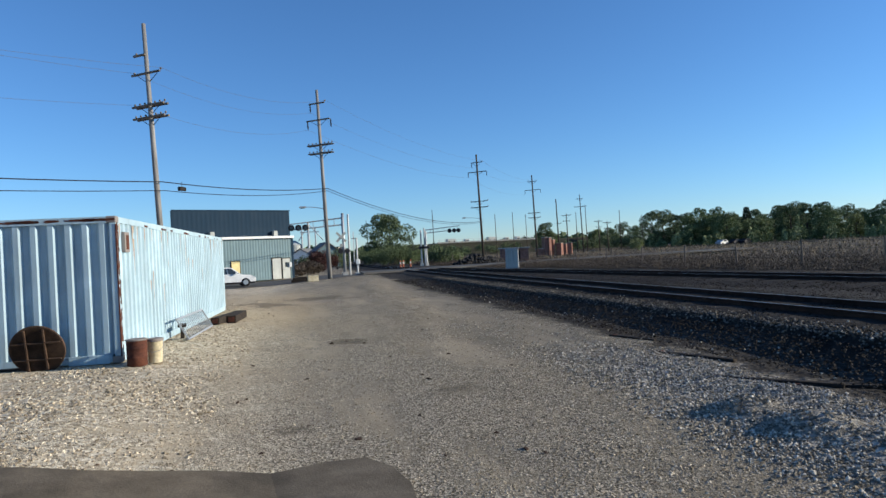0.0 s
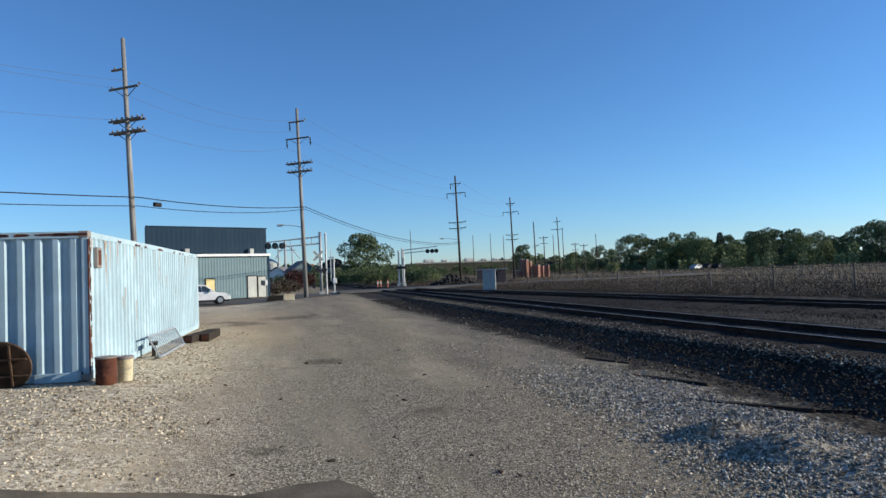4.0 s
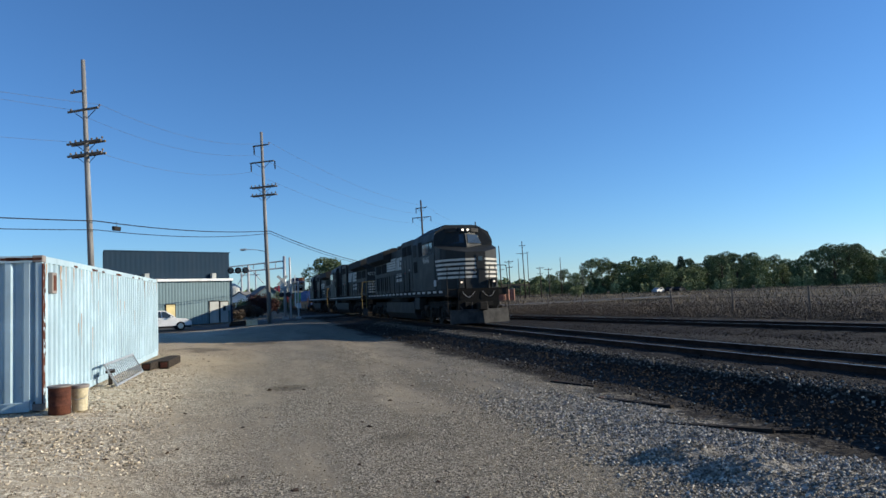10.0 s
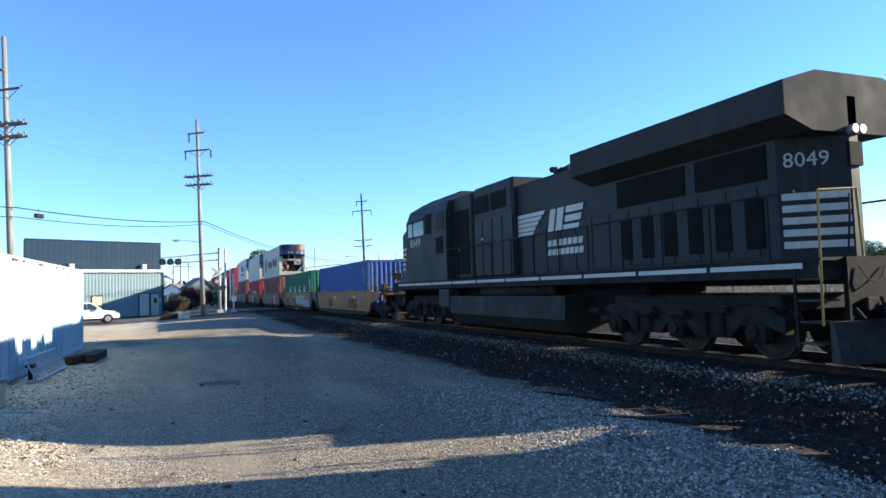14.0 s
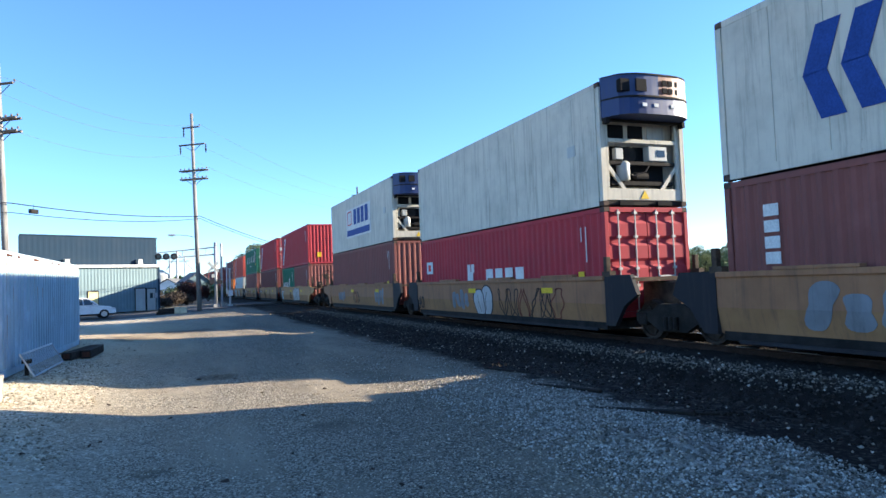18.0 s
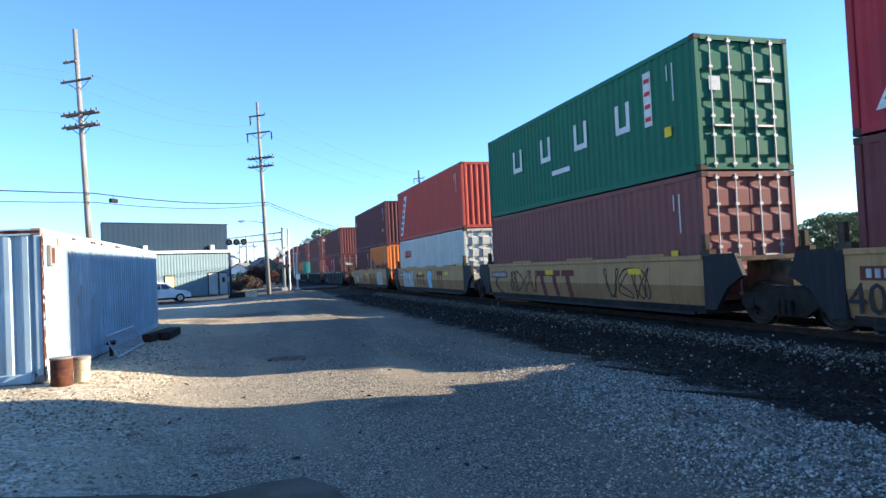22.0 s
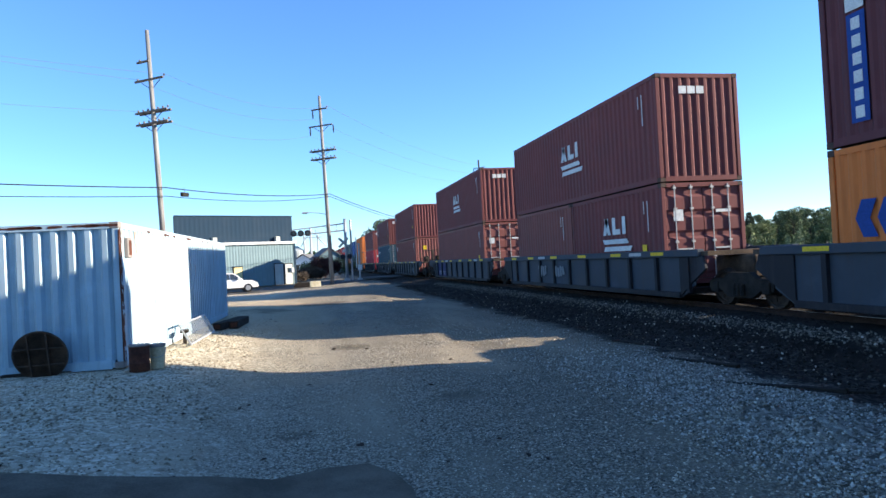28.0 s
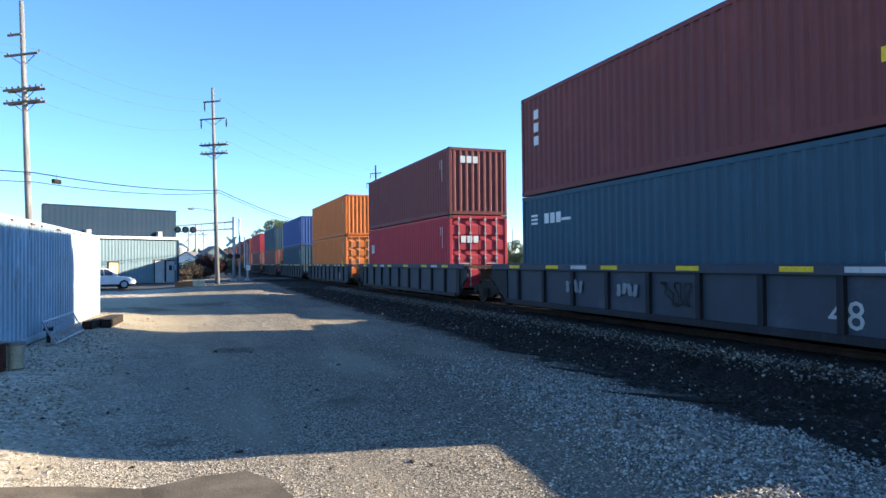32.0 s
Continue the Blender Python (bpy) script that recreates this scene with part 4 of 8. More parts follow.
def well_yellow(y_near, first, last, tag, body):
    """One unit of a yellow five-unit car; y 0 is the container's near end."""
    wc = thing("well_car", "grimy ochre articulated well car unit with graffiti" if y_near < 10 else "dirty yellow articulated well car unit with graffiti on its sides", "well car", "well cars")
    a, b = -0.45, 12.75
    for s in (-1, 1):
        bm = bmesh.new()
        out = [(a + 0.13, CREASE), (b - 0.13, CREASE), (b - 0.1, 1.5), (b - 0.4, 1.6), (a + 0.4, 1.6), (a + 0.1, 1.5)]
        prism(bm, out, s * 1.3 - 0.035, s * 1.3 + 0.035, "x")
        part("side_sill", bm, body, wc)
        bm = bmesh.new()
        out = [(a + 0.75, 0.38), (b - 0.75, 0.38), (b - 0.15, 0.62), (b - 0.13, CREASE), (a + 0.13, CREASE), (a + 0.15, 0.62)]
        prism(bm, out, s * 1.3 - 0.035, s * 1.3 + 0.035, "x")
        part("lower_side", raked(bm, s), M["well_shade"], wc, "grimy lower side plate, darkened as shade")
        part("top_chord", box(s * 1.32 - 0.06, s * 1.32 + 0.06, a + 0.4, b - 0.4, 1.52, 1.62, 0.01), body, wc)
        part("bottom_chord", box(s * 1.22 - 0.08, s * 1.22 + 0.08, a + 0.8, b - 0.8, 0.36, 0.42), M["well_black"], wc)
        for y in (1.2, 4.4, 8.4) if int(abs(y_near)) % 2 else (2.4, 9.6):
            part("chord_cap", box(s * 1.31 - 0.075, s * 1.31 + 0.075, y, y + 1.5, 1.622, 1.68, 0.008), body, wc)
        for e, q in ((a, 1), (b, -1)):
            bm = bmesh.new()
            prism(bm, [(e + q * 0.38, 0.5), (e + q * 0.38, 1.63), (e - q * 0.55, 1.63), (e - q * 0.75, 1.2), (e - q * 0.3, 0.95), (e + q * 0.05, 0.5)], s * 1.305 - 0.05, s * 1.305 + 0.05, "x")
            part("end_web", bm, body if (first and q > 0) or (last and q < 0) else M["well_black"], wc)
            g = bmesh.new()
            bx(g, s * 1.28 - 0.06, s * 1.28 + 0.06, e + q * 0.35 - 0.06, e + q * 0.35 + 0.06, 1.55, 2.05, 0.01)
            bx(g, s * 1.28 - 0.08, s * 1.28 + 0.08, e + q * 0.35 - 0.2, e + q * 0.35 + 0.1, 1.6, 1.72)
            part("container_guide", g, M["deck"], wc)
    part("well_floor", box(-1.27, 1.27, 0.0, 12.3, 0.4, 0.56), M["dark_steel"], wc)
    for e, q in ((a, -1), (b, 1)):
        dk = bmesh.new()
        bx(dk, -1.3, 1.3, min(e, e + q * 0.6), max(e, e + q * 0.6), 1.48, 1.56)
        bx(dk, -0.45, 0.45, min(e - q * 0.2, e + q * 1.0), max(e - q * 0.2, e + q * 1.0), 0.85, 1.46, 0.04)
        part("end_platform", dk, M["deck"], wc)
    for y in (2.2, 6.9):
        pm = bmesh.new()
        bx(pm, -1.345, -1.335, y, y + 0.55, 1.22, 1.36)
        part("reflector_patch", pm, M["mark_yellow"], wc)
    if y_near > 10:
        part("number_panel", box(-1.342, -1.334, 10.6, 12.1, 1.12, 1.34), M["spray_maroon"], wc)
    for k in range(9 if y_near > 10 else 0):
        part("number_bar", box(-1.347, -1.341, 10.7 + k * 0.15, 10.79 + k * 0.15, 1.16, 1.3), M["spray_white"], wc)
    ends(wc, a, b, first, last, 1.15, body)
    graffiti(wc, tag)
    rides(wc, y_near)
    return wc


def ends(wc, a, b, first, last, reach, body, wheels=(True, True)):
    """Trucks: one shared truck at the far joint, and one at the near end where the car begins."""
    def brake_end(e, q, hand_wheel):
        d = bmesh.new()
        bx(d, -1.3, 1.3, min(e, e + q * 2.7), max(e, e + q * 2.7), 1.4, 1.5)
        bx(d, -0.3, 0.3, min(e, e + q * 3.2), max(e, e + q * 3.2), 0.95, 1.35, 0.03)
        part("brake_platform", d, M["deck"], wc)
        for s in (-1, 1):
            r = pipe(bmesh.new(), [(s * 1.28, e + q * 2.6, 0.8), (s * 1.28, e + q * 2.6, 2.35), (s * 0.45, e + q * 2.6, 2.35), (s * 0.45, e + q * 2.6, 0.8)], 0.022)
            part("end_railing", r, M["deck"], wc)
            part("guide_post", box(s * 1.22 - 0.05, s * 1.22 + 0.05, e + q * 0.9 - 0.05, e + q * 0.9 + 0.05, 1.5, 2.3, 0.01), M["deck"], wc)
        if hand_wheel:
            brake(e, q)
        tk = lathe(bmesh.new(), [(0.1, -0.5), (0.2, -0.45), (0.2, 0.45), (0.1, 0.5)], (0.5, e + q * 1.2, 1.75), 12, "x")
        part("air_reservoir", tk, M["gear"], wc)
        cyl = lathe(bmesh.new(), [(0.06, -0.42), (0.13, -0.4), (0.13, 0.1), (0.05, 0.14), (0.03, 0.5)], (-0.35, e + q * 1.75, 1.62), 12, "y")
        part("brake_cylinder", cyl, M["gear"], wc)
        part("valve_block", box(-0.95, -0.6, e + q * 1.2 - 0.22, e + q * 1.2 + 0.22, 1.5, 1.92, 0.03), M["gear"], wc)
        part("valve_cover", box(-0.9, -0.66, e + q * 1.2 - 0.3, e + q * 1.2 - 0.2, 1.6, 1.82, 0.03), M["deck"], wc)
        part("brake_pipe", pipe(bmesh.new(), [(-1.0, e + q * 0.3, 1.56), (-1.02, e + q * 1.0, 1.6), (-0.8, e + q * 1.7, 1.7), (-0.2, e + q * 2.4, 1.56), (-0.1, e + q * 3.1, 1.1)], 0.022, 6), M["gear"], wc)
        part("brake_rod", tube(bmesh.new(), (-0.56, e + q * 0.4, 1.58), (-0.56, e + q * 2.5, 1.56), 0.02, None, 6), M["gear"], wc)
        lad = bmesh.new()
        for z in (0.7, 1.05, 1.4, 1.75):
            tube(lad, (-1.34, e + q * 2.2, z), (-1.34, e + q * 2.65, z), 0.014, None, 5)
        part("ladder", lad, M["deck"], wc)
        cp = bmesh.new()
        bx(cp, -0.13, 0.13, min(e + q * 3.0, e + q * 3.9), max(e + q * 3.0, e + q * 3.9), 0.95, 1.2, 0.03)
        part("coupler", cp, M["gear"], wc)
        for s in (-1, 1):
            side = bmesh.new()
            prism(side, [(e - q * 0.1, 1.0), (e + q * 0.5, 1.02), (e + q * 1.5, 1.16), (e + q * 1.75, 1.3), (e + q * 1.75, 1.56), (e - q * 0.1, 1.56)], s * 1.3 - 0.03, s * 1.3 + 0.03, "x")
            bmesh.ops.recalc_face_normals(side, faces=side.faces[:])
            part("platform_side", side, body, wc)
        bogie(wc, e + q * 1.55)

    def brake(e, q):
        st = bmesh.new()
        off = 2.55 if q < 0 else 1.0
        bx(st, -0.62, -0.5, e + q * off - 0.06, e + q * off + 0.06, 1.5, 2.42, 0.01)
        bx(st, -0.72, -0.4, e + q * off - 0.09, e + q * off + 0.09, 2.1, 2.42, 0.03)
        part("brake_stand", st, M["deck"], wc)
        wh = bmesh.new()
        cy, cz = e + q * off + q * 0.14, 2.38
        for k in range(16):
            t0, t1 = 2 * math.pi * k / 16, 2 * math.pi * (k + 1) / 16
            tube(wh, (-0.56 + 0.29 * math.cos(t0), cy, cz + 0.29 * math.sin(t0)), (-0.56 + 0.29 * math.cos(t1), cy, cz + 0.29 * math.sin(t1)), 0.022, None, 6, False)
        for k in range(6):
            t0 = math.pi * k / 3
            tube(wh, (-0.56, cy, cz), (-0.56 + 0.28 * math.cos(t0), cy, cz + 0.28 * math.sin(t0)), 0.013, None, 5)
        part("brake_wheel", wh, M["gear"], wc)

    if first:
        brake_end(a, -1, wheels[0])
    if last:
        brake_end(b, 1, wheels[1])
    else:
        bogie(wc, b + reach)


def blob(rng, y, z, w, h, n=14, rough=0.3):
    """An uneven closed outline."""
    out = []
    for k in range(n):
        t = 2 * math.pi * k / n
        r = 1 - rough * rng.random()
        c, s = math.cos(t), math.sin(t)
        out.append((y + w / 2 * r * math.copysign(abs(c) ** 0.6, c), z + h / 2 * r * math.copysign(abs(s) ** 0.6, s)))
    return out




def ribbon(bm, pts, half, x0, x1):
    """A painted stroke along (y, z) points."""
    for (y0, z0), (y1, z1) in zip(pts[:-1], pts[1:]):
        d = Vector((y1 - y0, z1 - z0))
        if d.length < 1e-4:
            continue
        e = d.normalized() * half * 0.5
        n = Vector((-d.y, d.x)).normalized() * half
        prism(bm, [(y0 - n.x - e.x, z0 - n.y - e.y), (y1 - n.x + e.x, z1 - n.y + e.y), (y1 + n.x + e.x, z1 + n.y + e.y), (y0 + n.x - e.x, z0 + n.y - e.y)], x0, x1, "x")


def balloon(y, z, w, h, lean, pinch, ph, n=22):
    """A tall swollen outline that leans and is pinched at the waist."""
    out = []
    for k in range(n):
        t = 2 * math.pi * k / n
        c, s_ = math.cos(t), math.sin(t)
        r = 1 + 0.1 * math.sin(2 * t + ph) + 0.07 * math.sin(3 * t + 2 * ph)
        u = w / 2 * r * math.copysign(abs(c) ** 0.75, c) * (1 - pinch * math.exp(-((s_ / 0.35) ** 2)))
        v = h / 2 * math.copysign(abs(s_) ** 0.85, s_) * (1 + 0.06 * math.sin(ph * 3 + t))
        out.append((y + u + lean * v, z + v))
    return out


def graffiti(wc, tags, flat=False):
    """Spray paint on the drive's side: (kind, y, z, width, height)."""
    fold = (lambda b: b) if flat else creased
    x = -1.338
    for k, (kind, y, z, w, h) in enumerate(tags):
        rng = random.Random(int(y * 31 + k * 7 + w * 11))
        h = min(h, 1.16)
        if kind == "mark":  # the owner's mark as plain slanted blocks
            for j in range(3):
                u = y + w / 2 - (j + 0.9) * w / 3
                bm = bmesh.new()
                prism(bm, [(u, z + h * 0.28), (u + w * 0.29, z + h * 0.28), (u + w * 0.29, z + h / 2), (u, z + h / 2)], x - 0.004, x + 0.004, "x")
                prism(bm, [(u + w * 0.06, z - h / 2), (u + w * 0.15, z - h / 2), (u + w * 0.2, z + h * 0.28), (u + w * 0.11, z + h * 0.28)], x - 0.004, x + 0.004, "x")
                part("mark_block", fold(bm), M["spray_maroon"], wc)
            continue
        if kind == "scrawl":
            n = max(1, round(w / (h * 0.75)))
            for j in range(n):
                u = y - w / 2 + (j + 0.5) * w / n
                a, b, ph = rng.choice(((1, 2), (2, 1), (1, 1), (2, 3))) + (rng.uniform(0, 6),)
                pts = []
                for i in range(40):
                    t = 2 * math.pi * i / 36
                    pts.append((u + w / n * 0.46 * math.sin(a * t + ph) + 0.06 * math.sin(5 * t), z + h * 0.46 * math.cos(b * t)))
                bm = bmesh.new()
                ribbon(bm, pts, 0.016, x - 0.004, x + 0.002)
                part("graffiti_line", fold(bm), M["spray_black" if rng.random() < 0.75 else "spray_maroon"], wc)
            continue
        if kind == "ghost":
            for j in range(4):
                bm = bmesh.new()
                u = y - w / 2 + (j + 0.5) * w / 4
                prism(bm, balloon(u, z + rng.uniform(-0.1, 0.1) * h, w / 4 * 0.95, h * rng.uniform(0.6, 1.0), rng.uniform(-0.3, 0.3), 0.3, rng.uniform(0, 6)), x - 0.002 - 0.001 * j, x + 0.004, "x")
                part("faded_tag", fold(bm), M["spray_grey"], wc)
            continue
        n = max(1, round(w / (h * 0.52)))
        lean = rng.uniform(-0.18, 0.18)
        for j in range(n):
            u = y - w / 2 + (j + 0.5) * w / n
            zz = z + rng.uniform(-0.07, 0.07) * h
            hh, ph, pinch = min(h * rng.uniform(0.9, 1.1), 1.18), rng.uniform(0, 6), rng.uniform(0.0, 0.3)
            d = 0.0012 * j
            bm = bmesh.new()
            prism(bm, balloon(u, zz, w / n * 1.3 + 0.1, hh + 0.08, lean, pinch, ph), x - 0.003 - d, x + 0.004, "x")
            part("graffiti_outline", fold(bm), M["spray_black"], wc)
            bm = bmesh.new()
            prism(bm, balloon(u, zz, w / n * 1.3, hh, lean, pinch, ph), x - 0.0036 - d, x + 0.004, "x")
            part("graffiti_patch", fold(bm), M["spray_blue" if kind == "blue" else "spray_white"], wc)
            bm = bmesh.new()
            pts = [(u + lean * v + w / n * 0.2 * math.sin(ph + 3 * v), zz + v) for v in [hh * (i / 10 - 0.36) * 0.9 for i in range(8)]]
            ribbon(bm, pts, 0.014, x - 0.0045 - d, x + 0.002)
            part("graffiti_line", fold(bm), M["spray_black"], wc)


M["indigo"] = paint("indigo_panel_paint", (0.022, 0.026, 0.1), 0.6, 0.2, 0.4, 0.05)


def well_gray(y_near, first, last, number, tag):
    """One unit of a slate-grey five-unit car with vertical ribs."""
    wc = thing("well_car", "slate-grey articulated well car unit with ribbed sides", "well car", "well cars")
    a, b = -1.35, 13.55
    for s in (-1, 1):
        bm = bmesh.new()
        out = [(a + 0.5, 0.38), (b - 0.5, 0.38), (b + 0.1, 0.7), (b + 0.1, 1.4), (a - 0.1, 1.4), (a - 0.1, 0.7)]
        prism(bm, out, s * 1.27 - 0.02, s * 1.27 + 0.02, "x")
        part("side_sheet", bm, M["well_gray"], wc)
        part("top_chord", box(s * 1.3 - 0.09, s * 1.3 + 0.09, a - 0.4, b + 0.4, 1.38, 1.56, 0.015), M["well_gray"], wc)
        part("bottom_chord", box(s * 1.3 - 0.07, s * 1.3 + 0.07, a + 0.5, b - 0.5, 0.36, 0.5, 0.01), M["well_black"], wc)
        rib = once("rib", lambda: box(-0.045, 0.045, -0.06, 0.06, 0.5, 1.38), M["well_black"])
        for k in range(10):
            use("rib", rib, wc, pose(s * 1.33, a + 0.1 + k * 1.5, 0))
        for e, q in ((a, 1), (b, -1)):
            bm = bmesh.new()
            prism(bm, [(e + q * 0.5, 0.42), (e + q * 0.5, 1.4), (e - q * 0.5, 1.4), (e - q * 0.62, 1.1), (e - q * 0.1, 0.8)], s * 1.3 - 0.03, s * 1.3 + 0.03, "x")
            part("end_web", bm, M["well_black"], wc)
    patch = once("reflector", lambda: box(-0.004, 0.004, -0.32, 0.32, 0, 0.09), M["mark_yellow"])
    for y in (0.1, 2.5, 5.0, 7.6, 10.2, 12.4):
        use("reflector", patch, wc, pose(-1.394, y, 1.43))
    for y in (1.3, 8.9):
        part("pale_patch", box(-1.395, -1.39, y - 0.35, y + 0.35, 1.43, 1.52), M["spray_white"], wc)
    part("well_floor", box(-1.25, 1.25, -0.5, 12.7, 0.4, 0.56), M["dark_steel"], wc)
    for e, q in ((a, -1), (b, 1)):
        dk = bmesh.new()
        bx(dk, -1.3, 1.3, min(e, e + q * 0.7), max(e, e + q * 0.7), 1.4, 1.5)
        bx(dk, -0.45, 0.45, min(e - q * 0.3, e + q * 1.2), max(e - q * 0.3, e + q * 1.2), 0.85, 1.38, 0.04)
        part("end_platform", dk, M["deck"], wc)
    ends(wc, a, b, first, last, 1.55, M["well_gray"], (y_near < 100, False))
    if (first or last) and y_near < 180:
        for y0, y1, word in ((10.83, 12.17, "ATW"), (9.33, 10.67, "15115" if first else "1511")):
            part("number_panel", box(-1.298, -1.29, y0, y1, 0.5, 1.37), M["indigo"], wc, "indigo painted number panel")
            lettering("car_number", word, 0.36, M["spray_white"], wc, Matrix.Translation((-1.302, min(y1 - 0.12, 11.8), 0.58)) @ ON_DRIVE)
    if number:
        lettering("size_number", "48", 0.62, M["spray_white"], wc, Matrix.Translation((-1.296, 2.02, 0.58)) @ ON_DRIVE)
    graffiti(wc, tag, True)
    rides(wc, y_near)
    return wc


TAGS = [
    [("scrawl", 3.0, 0.95, 1.6, 0.6), ("scrawl", 8.6, 0.95, 1.2, 0.5)],
    [("scrawl", 10.4, 0.9, 2.4, 0.7), ("ghost", 8.6, 1.0, 1.0, 0.6), ("mark", 7.0, 0.85, 1.6, 0.6), ("bubble", 4.4, 1.05, 3.4, 0.8), ("bubble", 2.0, 0.85, 2.6, 0.6)],
    [("ghost", 9.4, 1.0, 2.4, 0.8), ("ghost", 6.4, 0.95, 1.8, 0.7), ("bubble", 3.2, 0.98, 1.1, 0.95), ("scrawl", 4.6, 0.9, 0.7, 0.7)],
    [("bubble", 6.4, 0.95, 1.1, 0.85), ("scrawl", 3.5, 0.95, 3.6, 0.85), ("ghost", 8.2, 0.95, 1.4, 0.7)],
    [("ghost", 2.2, 0.98, 1.5, 0.8), ("ghost", 9.6, 1.0, 1.6, 0.5), ("scrawl", 6.4, 0.95, 1.2, 0.6)],
    [("blue", 11.6, 0.95, 0.6, 0.8), ("bubble", 4.8, 0.98, 2.5, 1.05), ("scrawl", 7.4, 0.9, 0.8, 0.6)],
    [("scrawl", 10.5, 0.95, 0.8, 0.9), ("scrawl", 7.8, 0.95, 1.6, 0.9), ("scrawl", 4.6, 0.95, 1.4, 0.9)],
    [("scrawl", 11.4, 0.9, 0.7, 0.8), ("scrawl", 9.2, 1.0, 2.2, 0.75), ("mark", 6.8, 0.95, 2.6, 0.8), ("scrawl", 2.9, 1.0, 2.0, 0.8)],
    [("bubble", 9.9, 0.95, 2.3, 1.0), ("mark", 7.2, 0.95, 1.7, 0.6), ("blue", 5.4, 0.98, 0.7, 1.0), ("mark", 3.6, 0.95, 1.0, 0.9)],
    [("blue", 11.5, 0.98, 0.6, 0.8), ("scrawl", 8.2, 0.95, 1.3, 0.6), ("scrawl", 5.0, 0.95, 2.2, 0.75), ("bubble", 2.3, 0.98, 1.6, 1.05)],
]
CAR_Y = [-68.0, -52.7, -36.9, -21.12, -5.52, 14.48, 29.85, 45.65, 61.23, 77.14]
for k, y in enumerate(CAR_Y):
    wc = well_yellow(y, k % 5 == 0, k % 5 == 4, TAGS[k], M["well_ochre" if k < 5 else "well_yellow"])
    if k in (3, 6):
        lettering("size_number", "40", 0.7, M["spray_black"], wc, Matrix.Translation((-1.342, 12.35, 0.6)) @ ON_DRIVE)
GRAY_Y = [98.38, 116.24, 134.35, 152.25, 170.3, 192.53, 210.3, 228.42, 246.43, 264.4, 283.0, 301.0, 319.0, 337.0, 355.0, 377.0, 395.0]
GTAGS = {0: [("scrawl", 3.4, 0.95, 1.2, 0.6)], 2: [("scrawl", 2.4, 0.95, 1.4, 0.7)], 3: [("ghost", 9.0, 0.95, 0.9, 0.5), ("ghost", 7.2, 0.95, 0.9, 0.5)], 6: [("ghost", 9.2, 1.0, 0.8, 0.4), ("ghost", 7.0, 1.0, 0.8, 0.4), ("scrawl", 5.4, 0.95, 0.8, 0.5)]}
for k, y in enumerate(GRAY_Y):
    well_gray(y, k % 5 == 0, k % 5 == 4, k in (5, 6, 8), GTAGS.get(k, []))

# ---- refrigerated boxes ----
M["reefer_white"] = paint("chalky_white_reefer_paint", (0.56, 0.525, 0.43), 0.6, 0.7, 0.55, 0.05)
M["genset_blue"] = paint("blue_generator_housing", (0.01, 0.028, 0.11), 0.45, 0.3, 0.4)
M["genset_orange"] = paint("orange_generator_housing", (0.22, 0.07, 0.026), 0.5, 0.4, 0.4)
M["unit_grey"] = paint("grey_machinery_frame", (0.4, 0.41, 0.38), 0.5, 0.3, 0.4)
# black for dark panels, and for shade painted as flat bays and openings
M["dark_hole"] = plain("machinery_shadow_black", (0.012, 0.012, 0.013), 0.9)


